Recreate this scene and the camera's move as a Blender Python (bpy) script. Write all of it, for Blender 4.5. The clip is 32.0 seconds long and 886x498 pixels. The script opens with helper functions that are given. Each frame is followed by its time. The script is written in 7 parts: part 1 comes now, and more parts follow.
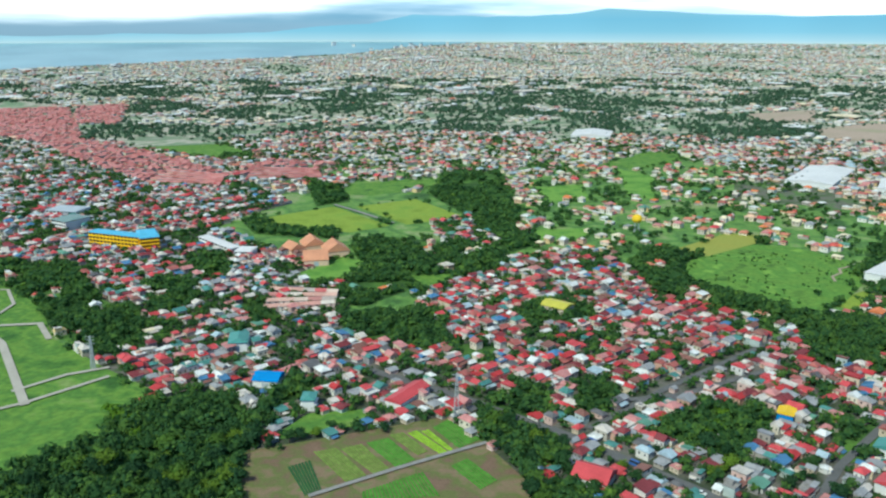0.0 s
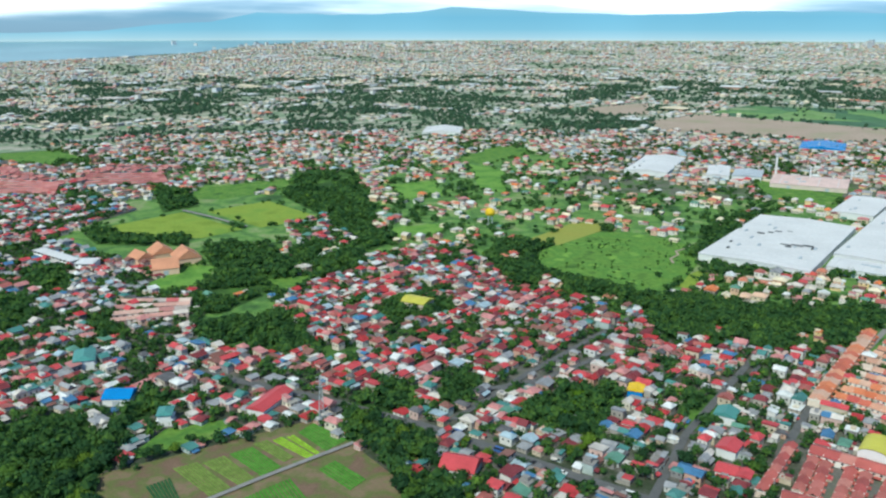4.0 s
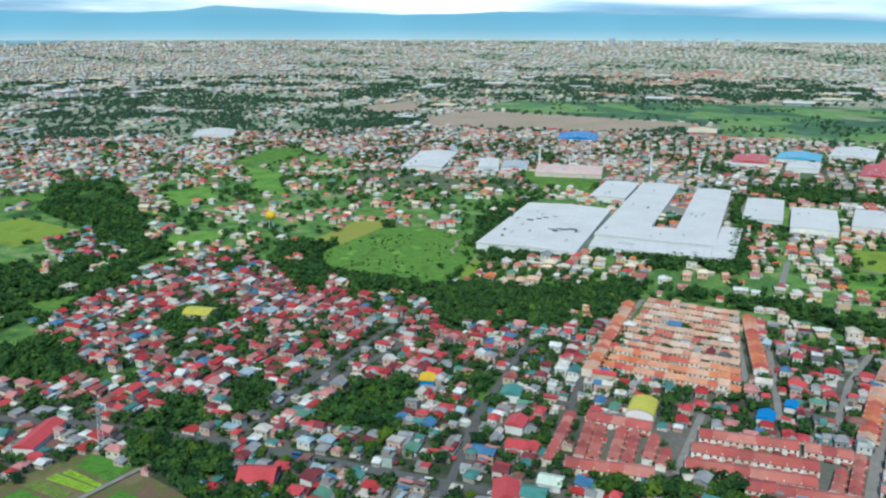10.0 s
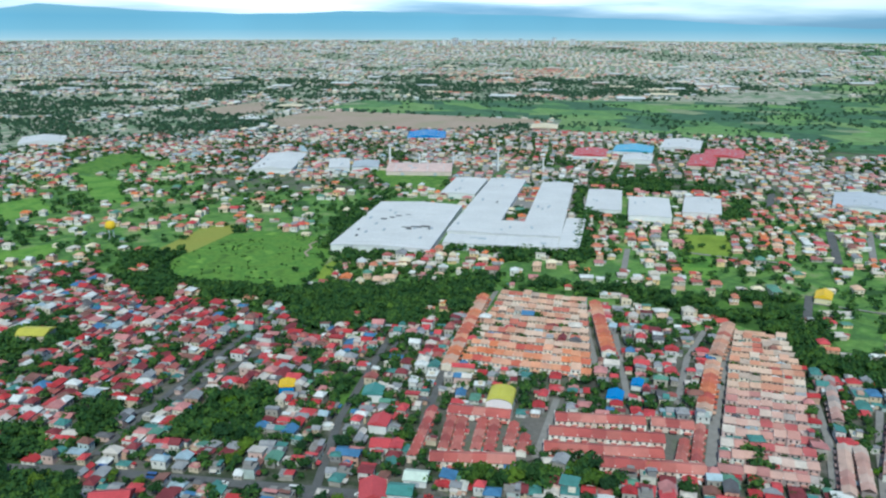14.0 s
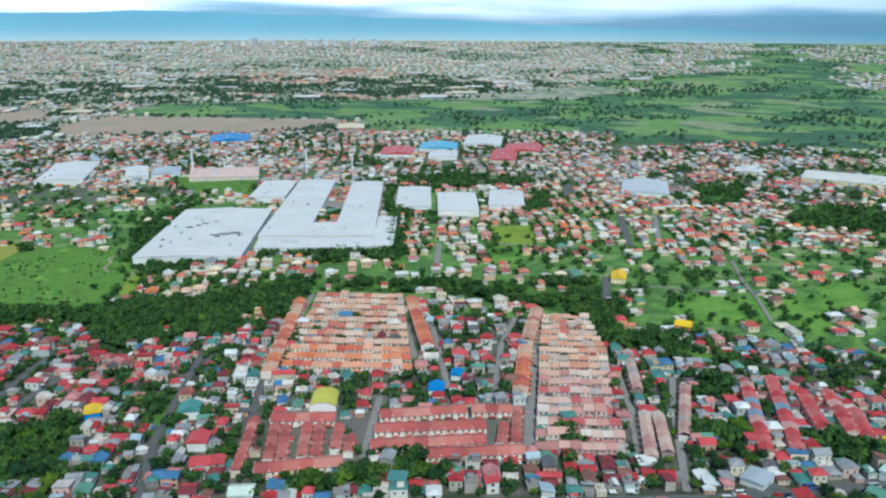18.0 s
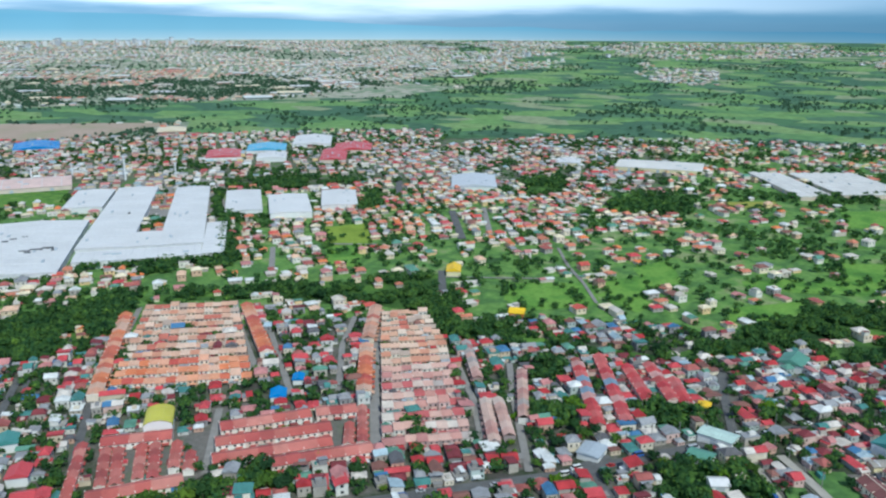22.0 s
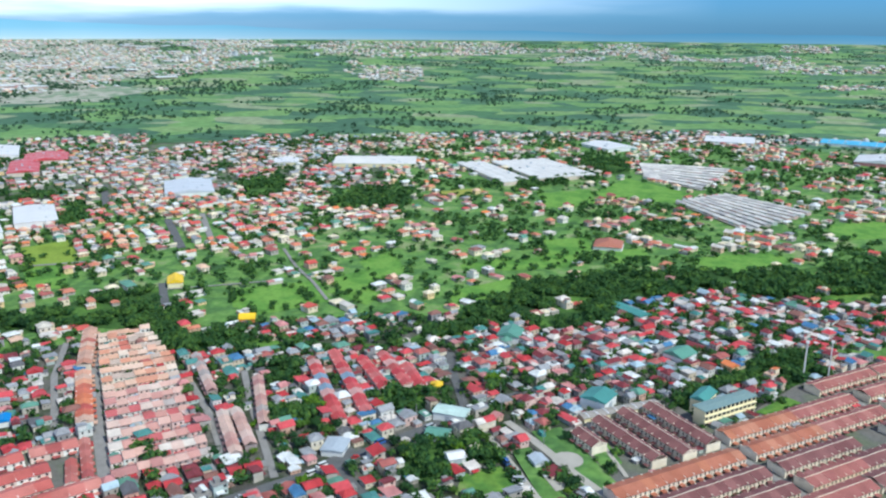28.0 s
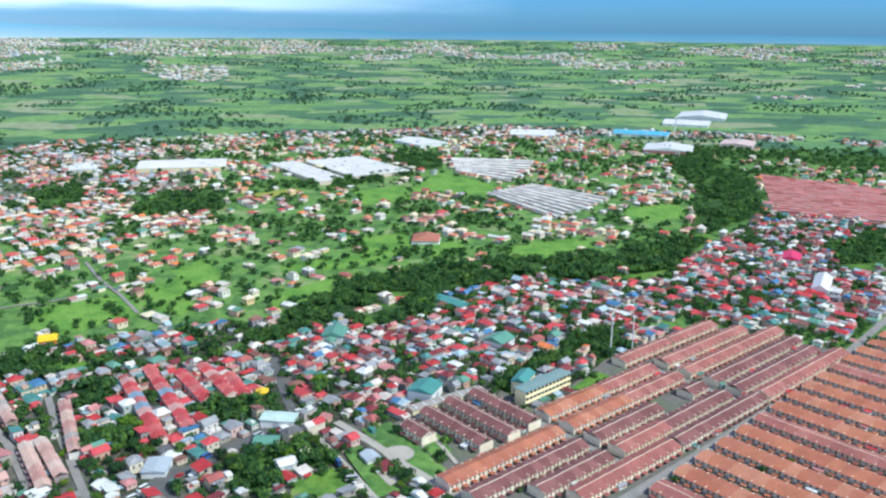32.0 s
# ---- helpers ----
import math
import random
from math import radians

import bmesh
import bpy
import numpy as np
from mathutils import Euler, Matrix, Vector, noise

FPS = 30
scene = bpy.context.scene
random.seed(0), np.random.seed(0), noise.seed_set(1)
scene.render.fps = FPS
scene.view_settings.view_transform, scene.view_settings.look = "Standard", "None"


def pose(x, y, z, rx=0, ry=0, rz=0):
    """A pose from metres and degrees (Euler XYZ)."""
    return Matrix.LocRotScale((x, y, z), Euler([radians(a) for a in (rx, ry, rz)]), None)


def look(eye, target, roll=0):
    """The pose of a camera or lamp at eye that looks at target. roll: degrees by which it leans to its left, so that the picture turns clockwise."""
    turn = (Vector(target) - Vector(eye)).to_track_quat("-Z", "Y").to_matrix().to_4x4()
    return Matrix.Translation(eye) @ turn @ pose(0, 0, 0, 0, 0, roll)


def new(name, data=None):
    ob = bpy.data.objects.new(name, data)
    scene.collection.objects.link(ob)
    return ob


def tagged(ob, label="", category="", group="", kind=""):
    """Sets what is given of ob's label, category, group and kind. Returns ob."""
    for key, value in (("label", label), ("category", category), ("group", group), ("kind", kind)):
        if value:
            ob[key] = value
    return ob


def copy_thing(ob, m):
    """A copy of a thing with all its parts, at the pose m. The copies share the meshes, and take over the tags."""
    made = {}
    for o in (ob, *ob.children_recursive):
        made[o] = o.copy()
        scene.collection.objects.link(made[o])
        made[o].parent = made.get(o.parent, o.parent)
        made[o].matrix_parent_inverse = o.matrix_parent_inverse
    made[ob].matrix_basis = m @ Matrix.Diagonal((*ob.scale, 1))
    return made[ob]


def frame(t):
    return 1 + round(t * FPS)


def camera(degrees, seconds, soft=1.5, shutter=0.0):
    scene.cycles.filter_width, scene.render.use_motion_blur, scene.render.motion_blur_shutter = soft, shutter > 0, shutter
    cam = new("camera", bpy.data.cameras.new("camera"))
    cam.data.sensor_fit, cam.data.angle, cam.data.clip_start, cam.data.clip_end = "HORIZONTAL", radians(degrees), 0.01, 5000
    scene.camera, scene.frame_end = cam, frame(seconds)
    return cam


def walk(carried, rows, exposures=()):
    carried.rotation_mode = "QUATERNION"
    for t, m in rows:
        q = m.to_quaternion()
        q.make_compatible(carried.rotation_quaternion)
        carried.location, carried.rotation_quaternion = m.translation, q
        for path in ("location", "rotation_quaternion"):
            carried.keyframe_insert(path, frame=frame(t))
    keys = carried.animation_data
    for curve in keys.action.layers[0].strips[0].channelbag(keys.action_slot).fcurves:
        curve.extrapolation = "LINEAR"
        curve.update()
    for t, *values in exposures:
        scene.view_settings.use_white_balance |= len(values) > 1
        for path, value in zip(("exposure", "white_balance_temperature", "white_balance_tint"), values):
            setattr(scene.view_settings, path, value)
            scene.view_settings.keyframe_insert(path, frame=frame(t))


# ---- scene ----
HEIGHT = 200.0
cam = camera(57.2, 32.0, soft=2.3)
# seconds, yaw, pitch, roll of a camera that hangs in one place and turns
TURN = [
    (0, -0.01, -15.31, 0.04),
    (1, -2.63, -15.35, 0.05),
    (2, -5.20, -15.37, 0.02),
    (3, -7.77, -15.39, -0.00),
    (3.5, -9.08, -15.41, 0.01),
    (5.5, -14.29, -15.47, 0.03),
    (6, -15.59, -15.48, 0.06),
    (7, -18.17, -15.46, 0.07),
    (8, -20.82, -15.44, 0.11),
    (9, -23.49, -15.47, 0.14),
    (10, -26.07, -15.45, 0.14),
    (11, -28.73, -15.46, 0.15),
    (12, -31.40, -15.45, 0.18),
    (13, -34.09, -15.46, 0.18),
    (14, -36.65, -15.45, 0.19),
    (14.5, -38.02, -15.46, 0.18),
    (16.5, -46.04, -15.42, 0.23),
    (17, -47.36, -15.41, 0.19),
    (18, -50.18, -15.40, 0.22),
    (19, -53.00, -15.44, 0.15),
    (20, -55.93, -15.46, 0.11),
    (21, -58.96, -15.46, 0.15),
    (22, -62.15, -15.45, 0.18),
    (23, -65.37, -15.45, 0.22),
    (24, -68.63, -15.45, 0.27),
    (25, -72.01, -15.45, 0.27),
    (25.5, -73.73, -15.44, 0.29),
    (27.5, -80.36, -15.45, 0.37),
    (28, -82.00, -15.45, 0.38),
    (29, -85.32, -15.44, 0.37),
    (30, -88.66, -15.44, 0.42),
    (31, -91.83, -15.46, 0.48),
    (32, -95.15, -15.48, 0.52),
]


def aim(yaw, pitch):
    a, b = radians(yaw), radians(pitch)
    return (-math.sin(a) * math.cos(b), math.cos(a) * math.cos(b), HEIGHT + math.sin(b))


walk(cam, [(t, look((0, 0, HEIGHT), aim(yaw, pitch), roll)) for t, yaw, pitch, roll in TURN],
     [(0.0, -0.05, 6080, -9), (7.0, -0.20, 5980, -5), (14.0, -0.28, 5720, -7), (22.0, -0.24, 5720, -3), (32.0, 0.25, 5800, 1)])

# ---- light ----
SUN_ELEVATION, SUN_AZIMUTH = 48.0, 215.0
world = bpy.data.worlds.new("sky")
scene.world = world
world.use_nodes = True
wn, wl = world.node_tree.nodes, world.node_tree.links
wn.clear()
w_out = wn.new("ShaderNodeOutputWorld")
w_bg = wn.new("ShaderNodeBackground")
w_sky = wn.new("ShaderNodeTexSky")
w_sky.sky_type, w_sky.sun_disc = "NISHITA", False
w_sky.sun_elevation, w_sky.sun_rotation = radians(SUN_ELEVATION), radians(SUN_AZIMUTH)
w_sky.air_density, w_sky.dust_density, w_sky.ozone_density = 1.0, 0.4, 3.0
w_co = wn.new("ShaderNodeTexCoord")
w_map = wn.new("ShaderNodeMapping")
w_map.inputs["Scale"].default_value = (2.6, 2.6, 26.0)
w_noise = wn.new("ShaderNodeTexNoise")
w_noise.inputs["Scale"].default_value = 1.0
w_noise.inputs["Detail"].default_value = 5.0
w_ramp = wn.new("ShaderNodeValToRGB")
w_ramp.color_ramp.elements[0].position, w_ramp.color_ramp.elements[1].position = 0.24, 0.52
w_mix = wn.new("ShaderNodeMixRGB")
w_mix.inputs["Color2"].default_value = (26, 27, 30, 1)
wl.new(w_co.outputs["Generated"], w_map.inputs["Vector"])
wl.new(w_map.outputs["Vector"], w_noise.inputs["Vector"])
wl.new(w_noise.outputs["Fac"], w_ramp.inputs["Fac"])
# cloud thins from the north-west to the east
w_dot = wn.new("ShaderNodeVectorMath")
w_dot.operation = "DOT_PRODUCT"
w_dot.inputs[1].default_value = (-0.34, 0.94, 0.0)
w_veil = wn.new("ShaderNodeMapRange")
w_veil.inputs["From Min"].default_value, w_veil.inputs["From Max"].default_value = -0.50, 0.42
w_fac = wn.new("ShaderNodeMath")
w_fac.operation = "MULTIPLY"
wl.new(w_co.outputs["Generated"], w_dot.inputs[0])
wl.new(w_dot.outputs["Value"], w_veil.inputs["Value"])
wl.new(w_veil.outputs["Result"], w_fac.inputs[0])
wl.new(w_ramp.outputs["Color"], w_fac.inputs[1])
# cloud bank above a clear band over the horizon
w_sep, w_edge, w_band, w_low = wn.new("ShaderNodeSeparateXYZ"), wn.new("ShaderNodeMath"), wn.new("ShaderNodeMapRange"), wn.new("ShaderNodeMath")
w_edge.operation, w_low.operation = "MULTIPLY_ADD", "MULTIPLY"
w_edge.inputs[1].default_value = 0.05
w_band.interpolation_type = "SMOOTHSTEP"
w_band.inputs["From Min"].default_value, w_band.inputs["From Max"].default_value = 0.030, 0.052
w_band.inputs["To Min"].default_value = 0.12
wl.new(w_co.outputs["Generated"], w_sep.inputs[0])
wl.new(w_noise.outputs["Fac"], w_edge.inputs[0])
wl.new(w_sep.outputs["Z"], w_edge.inputs[2])
wl.new(w_edge.outputs[0], w_band.inputs["Value"])
wl.new(w_fac.outputs[0], w_low.inputs[0])
# scattered overhead, closed towards the horizon
w_high, w_thin = wn.new("ShaderNodeMapRange"), wn.new("ShaderNodeMath")
w_thin.operation = "MULTIPLY"
w_high.inputs["From Min"].default_value, w_high.inputs["From Max"].default_value = 0.07, 0.4
w_high.inputs["To Min"].default_value, w_high.inputs["To Max"].default_value = 1.0, 0.16
wl.new(w_sep.outputs["Z"], w_high.inputs["Value"])
wl.new(w_high.outputs["Result"], w_thin.inputs[0])
wl.new(w_band.outputs["Result"], w_thin.inputs[1])
wl.new(w_thin.outputs[0], w_low.inputs[1])
wl.new(w_low.outputs[0], w_mix.inputs["Fac"])
w_tint = wn.new("ShaderNodeMixRGB")
w_tint.blend_type = "MULTIPLY"
w_tint.inputs["Fac"].default_value = 1.0
w_air, w_low_air = wn.new("ShaderNodeMapRange"), wn.new("ShaderNodeMixRGB")
w_air.interpolation_type = "SMOOTHSTEP"
w_air.inputs["From Min"].default_value, w_air.inputs["From Max"].default_value = 0.03, 0.30
w_low_air.inputs["Color1"].default_value, w_low_air.inputs["Color2"].default_value = (0.46, 1.02, 2.05, 1), (1.0, 1.38, 1.85, 1)
wl.new(w_sep.outputs["Z"], w_air.inputs["Value"])
wl.new(w_air.outputs["Result"], w_low_air.inputs["Fac"])
wl.new(w_low_air.outputs["Color"], w_tint.inputs["Color2"])
wl.new(w_sky.outputs["Color"], w_tint.inputs["Color1"])
wl.new(w_tint.outputs["Color"], w_mix.inputs["Color1"])
wl.new(w_mix.outputs["Color"], w_bg.inputs["Color"])
w_bg.inputs["Strength"].default_value = 0.064
wl.new(w_bg.outputs["Background"], w_out.inputs["Surface"])

sun = new("sun", bpy.data.lights.new("sun", "SUN"))
sun.data.energy, sun.data.angle, sun.data.color = 4.1, radians(3.0), (1.0, 0.93, 0.81)
SUN_DIR = Vector((math.sin(radians(SUN_AZIMUTH)) * math.cos(radians(SUN_ELEVATION)),
                  math.cos(radians(SUN_AZIMUTH)) * math.cos(radians(SUN_ELEVATION)), math.sin(radians(SUN_ELEVATION))))
sun.matrix_world = look(SUN_DIR * 100, (0, 0, 0))

# ---- materials ----
def shades(colours, scale=0.5, spread=0.25, rough=0.8, source="", bump=0.0, metal=0.0, fine=6.0, stretch=None, steps=True, leafy=0.0):
    """A worn surface. colours: one or more; source: what picks among them (island, object, cells, noise)."""
    mat = bpy.data.materials.new("surface")
    mat.use_nodes = True
    n, l = mat.node_tree.nodes, mat.node_tree.links
    bsdf = n["Principled BSDF"]
    bsdf.inputs["Roughness"].default_value, bsdf.inputs["Metallic"].default_value = rough, metal
    bsdf.inputs["Specular IOR Level"].default_value = 0.16
    geo = n.new("ShaderNodeNewGeometry")
    where = geo.outputs["Position"]
    if stretch:
        mp = n.new("ShaderNodeMapping")
        mp.inputs["Rotation"].default_value = (0, 0, radians(stretch[0]))
        mp.inputs["Scale"].default_value = (stretch[1], stretch[2], 1)
        l.new(where, mp.inputs["Vector"])
        where = mp.outputs["Vector"]
    ramp = n.new("ShaderNodeValToRGB")
    ramp.color_ramp.interpolation = "CONSTANT" if steps and source != "noise" else "LINEAR"
    els = ramp.color_ramp.elements
    while len(els) < len(colours):
        els.new(0.5)
    while len(els) > max(1, len(colours)):
        els.remove(els[-1])
    for i, c in enumerate(colours):
        els[i].position = i / len(colours) if source != "noise" else 0.3 + 0.4 * i / max(1, len(colours) - 1)
        els[i].color = (*c, 1)
    if source == "island":
        l.new(geo.outputs["Random Per Island"], ramp.inputs["Fac"])
    elif source == "object":
        info = n.new("ShaderNodeObjectInfo")
        l.new(info.outputs["Random"], ramp.inputs["Fac"])
    elif source == "cells":
        vo = n.new("ShaderNodeTexVoronoi")
        vo.inputs["Scale"].default_value = scale
        l.new(where, vo.inputs["Vector"])
        sep = n.new("ShaderNodeSeparateColor")
        l.new(vo.outputs["Color"], sep.inputs["Color"])
        l.new(sep.outputs["Red"], ramp.inputs["Fac"])
    elif source == "noise":
        big = n.new("ShaderNodeTexNoise")
        big.inputs["Scale"].default_value, big.inputs["Detail"].default_value = scale, 6
        l.new(where, big.inputs["Vector"])
        l.new(big.outputs["Fac"], ramp.inputs["Fac"])
    # grain and stains at two scales
    coarse, grain = n.new("ShaderNodeTexNoise"), n.new("ShaderNodeTexNoise")
    coarse.inputs["Scale"].default_value, coarse.inputs["Detail"].default_value = (scale if source != "cells" else 0.05), 4
    grain.inputs["Scale"].default_value, grain.inputs["Detail"].default_value = fine, 3
    for tex in (coarse, grain):
        l.new(geo.outputs["Position"], tex.inputs["Vector"])
    add = n.new("ShaderNodeMath")
    add.operation = "ADD"
    l.new(coarse.outputs["Fac"], add.inputs[0])
    l.new(grain.outputs["Fac"], add.inputs[1])
    rng = n.new("ShaderNodeMapRange")
    rng.inputs["From Min"].default_value, rng.inputs["From Max"].default_value = 0.6, 1.4
    rng.inputs["To Min"].default_value, rng.inputs["To Max"].default_value = 1 - spread, 1 + spread
    l.new(add.outputs[0], rng.inputs["Value"])
    mul = n.new("ShaderNodeMixRGB")
    mul.blend_type = "MULTIPLY"
    mul.inputs["Fac"].default_value = 1
    l.new(ramp.outputs["Color"], mul.inputs["Color1"])
    l.new(rng.outputs["Result"], mul.inputs["Color2"])
    l.new(mul.outputs["Color"], bsdf.inputs["Base Color"])
    if bump:
        bp = n.new("ShaderNodeBump")
        bp.inputs["Strength"].default_value, bp.inputs["Distance"].default_value = bump, 0.3
        l.new(grain.outputs["Fac"], bp.inputs["Height"])
        l.new(bp.outputs["Normal"], bsdf.inputs["Normal"])
    if leafy:  # thin leaves pass part of the light on
        thin, both = n.new("ShaderNodeBsdfTranslucent"), n.new("ShaderNodeMixShader")
        both.inputs["Fac"].default_value = leafy
        l.new(mul.outputs["Color"], thin.inputs["Color"])
        l.new(bsdf.outputs["BSDF"], both.inputs[1])
        l.new(thin.outputs["BSDF"], both.inputs[2])
        l.new(both.outputs["Shader"], n["Material Output"].inputs["Surface"])
    return mat


RED, CRIMSON, MAROON, BRICK = (0.42, 0.045, 0.05), (0.52, 0.075, 0.085), (0.20, 0.045, 0.052), (0.36, 0.115, 0.10)
ROSE, TERRA, ORANGE, RUST = (0.50, 0.22, 0.21), (0.56, 0.21, 0.13), (0.68, 0.21, 0.08), (0.23, 0.11, 0.09)
TEAL, BLUE, SKYBLUE, GREENR = (0.085, 0.22, 0.20), (0.08, 0.19, 0.34), (0.36, 0.45, 0.50), (0.13, 0.27, 0.20)
WHITE, PALE, GREY, DARK = (0.66, 0.66, 0.64), (0.60, 0.54, 0.48), (0.30, 0.30, 0.31), (0.13, 0.125, 0.13)
CREAM, PEACH, YELLOW = (0.72, 0.62, 0.44), (0.70, 0.46, 0.32), (0.78, 0.52, 0.03)

roof_red = shades([RED, CRIMSON, ROSE, MAROON, CRIMSON, PALE, MAROON, RUST, GREY, RED, ROSE, WHITE, BRICK, TEAL, MAROON, BRICK, RED, WHITE, CRIMSON, RUST, SKYBLUE, MAROON, DARK, RED, BRICK, ROSE, RUST, CRIMSON, BLUE, PALE, MAROON, GREY], 0.25, 0.36, 0.65, "island")
roof_mixed = shades([CRIMSON, GREY, RUST, PALE, RED, MAROON, WHITE, ROSE, GREY, TEAL, ROSE, DARK, BRICK, PALE, RED, WHITE, SKYBLUE, GREY, MAROON, GREENR, CRIMSON, PALE, BLUE, CRIMSON, GREY, TEAL], 0.25, 0.36, 0.65, "island")
roof_warm = shades([TERRA, PALE, BRICK, CREAM, ROSE, WHITE, TERRA, (0.52, 0.10, 0.08), PEACH, RUST, WHITE, ROSE, ORANGE, PALE, GREENR, BRICK, (0.56, 0.5, 0.42), TERRA, CREAM, CRIMSON, PALE, GREY], 0.15, 0.3, 0.65, "island")
roof_pale = shades([WHITE, PALE, ROSE, GREY, TERRA, PALE, BRICK, GREY, ROSE, SKYBLUE, RUST, PALE, CRIMSON, GREY], 0.05, 0.25, 0.65, "island")
# more white and cream than the near roofs, imitating haze
roof_far = shades([PALE, WHITE, CREAM, (0.62, 0.62, 0.62), PEACH, WHITE, PALE, ROSE, (0.52, 0.53, 0.53), WHITE, CREAM, TERRA, PALE, (0.58, 0.60, 0.63), CREAM, WHITE], 0.02, 0.2, 0.65, "island")
roof_pale_far = shades([WHITE, PALE, (0.58, 0.58, 0.58), CREAM, WHITE], 0.02, 0.15, 0.6, "island")
roof_clay = shades([TERRA, PEACH, (0.58, 0.30, 0.22), ROSE, PALE, TERRA, CREAM, (0.52, 0.24, 0.17), PEACH], 0.02, 0.2, 0.65, "island")
roof_rose = shades([ROSE, BRICK, (0.48, 0.21, 0.19), ROSE, (0.44, 0.16, 0.15), (0.50, 0.20, 0.18), (0.46, 0.18, 0.17), (0.42, 0.15, 0.14)], 0.05, 0.25, 0.7, "island")
roof_house = shades([CRIMSON, GREY, RUST, PALE, RED, MAROON, WHITE, BRICK, GREY, TEAL, ROSE, MAROON, RED, WHITE, SKYBLUE, MAROON, GREENR, CRIMSON, CRIMSON, BLUE, TEAL], 0.25, 0.36, 0.65, "object")
wall_mix = shades([(0.64, 0.62, 0.57), (0.56, 0.47, 0.35), (0.36, 0.33, 0.29), (0.60, 0.59, 0.56), (0.52, 0.33, 0.25), (0.66, 0.59, 0.47), (0.27, 0.26, 0.26), (0.42, 0.48, 0.45), (0.60, 0.43, 0.38), (0.44, 0.40, 0.34)], 0.3, 0.28, 0.85, "island")
wall_house = shades([(0.64, 0.62, 0.57), (0.56, 0.47, 0.35), (0.36, 0.33, 0.29), (0.60, 0.59, 0.56), (0.52, 0.33, 0.25), (0.66, 0.59, 0.47), (0.27, 0.26, 0.26), (0.42, 0.48, 0.45), (0.60, 0.43, 0.38), (0.44, 0.40, 0.34)], 0.3, 0.28, 0.85, "object")
wall_villa = shades([(0.70, 0.66, 0.58), (0.68, 0.57, 0.41), (0.50, 0.45, 0.38), (0.70, 0.67, 0.61), (0.62, 0.41, 0.29), (0.74, 0.65, 0.49), (0.38, 0.35, 0.31), (0.70, 0.60, 0.50), (0.72, 0.53, 0.28)], 0.3, 0.2, 0.85, "island")
glass = shades([(0.03, 0.035, 0.04)], 1, 0.1, 0.2)
leaves = shades([(0.034, 0.088, 0.036), (0.048, 0.118, 0.040), (0.090, 0.185, 0.044), (0.046, 0.122, 0.048), (0.125, 0.225, 0.044), (0.056, 0.135, 0.044), (0.175, 0.290, 0.048)], 0.10, 0.34, 0.8, "noise", fine=0.4, leafy=0.5)
leaves_lime = shades([(0.17, 0.30, 0.025), (0.13, 0.25, 0.028)], 0.2, 0.25, 0.8, "noise", fine=0.6, leafy=0.5)
bark = shades([(0.11, 0.08, 0.055)], 2, 0.3, 0.9, bump=0.4)
# haze mixed into the base colour: paler and bluer than near leaves
leaves_far_haze = shades([(0.064, 0.128, 0.072), (0.078, 0.142, 0.076), (0.068, 0.132, 0.080), (0.100, 0.175, 0.084)], 0.02, 0.22, 0.85, "noise", fine=0.3, leafy=0.4)
pale_concrete = shades([(0.42, 0.385, 0.33)], 0.1, 0.22, 0.9, bump=0.2)
asphalt = shades([(0.13, 0.13, 0.13)], 0.2, 0.25, 0.9, bump=0.2)
concrete = shades([(0.27, 0.255, 0.24)], 0.2, 0.25, 0.9, bump=0.2)
leaves_one = shades([(0.034, 0.088, 0.032), (0.048, 0.116, 0.036), (0.110, 0.205, 0.036), (0.042, 0.102, 0.040), (0.17, 0.27, 0.036), (0.054, 0.124, 0.038), (0.044, 0.108, 0.040)], 0.06, 0.32, 0.75, "object", fine=0.8, leafy=0.5)

# ---- tools ----
def inside(poly, x, y):
    """Which of the points x, y lie inside the outline."""
    x, y = np.asarray(x, float), np.asarray(y, float)
    hit = np.zeros(x.shape, bool)
    for (ax, ay), (bx, by) in zip(poly, poly[1:] + poly[:1]):
        if ay == by:
            continue
        cross = (ay > y) != (by > y)
        hit ^= cross & (x < (bx - ax) * (y - ay) / (by - ay) + ax)
    return hit


def rise(r):
    """How high the land lies at a distance r: level near by, climbing gently towards the hills."""
    return 108.0 * (np.clip(np.asarray(r, float) - 2300, 0, None) / 2500) ** 1.5


def mesh_of(name, verts, tris, mats, slots=None, smooth=False):
    me = bpy.data.meshes.new(name)
    verts, tris = np.asarray(verts, np.float32), np.asarray(tris, np.int32)
    me.vertices.add(len(verts))
    me.vertices.foreach_set("co", verts.ravel())
    me.loops.add(tris.size)
    me.loops.foreach_set("vertex_index", tris.ravel())
    me.polygons.add(len(tris))
    me.polygons.foreach_set("loop_start", np.arange(0, tris.size, 3, dtype=np.int32))
    me.polygons.foreach_set("loop_total", np.full(len(tris), 3, np.int32))
    if slots is not None:
        me.polygons.foreach_set("material_index", np.asarray(slots, np.int32))
    for m in mats:
        me.materials.append(m)
    me.polygons.foreach_set("use_smooth", np.full(len(tris), smooth))
    me.update()
    me.validate()
    return me


def joined(*shapes):
    """Several shapes (verts, tris, slot) as one template."""
    vs, ts, ss, at = [], [], [], 0
    for v, t, s in shapes:
        v, t = np.asarray(v, float), np.asarray(t, int)
        vs.append(v), ts.append(t + at), ss.append(np.full(len(t), s) if np.isscalar(s) else np.asarray(s))
        at += len(v)
    return np.concatenate(vs), np.concatenate(ts), np.concatenate(ss)


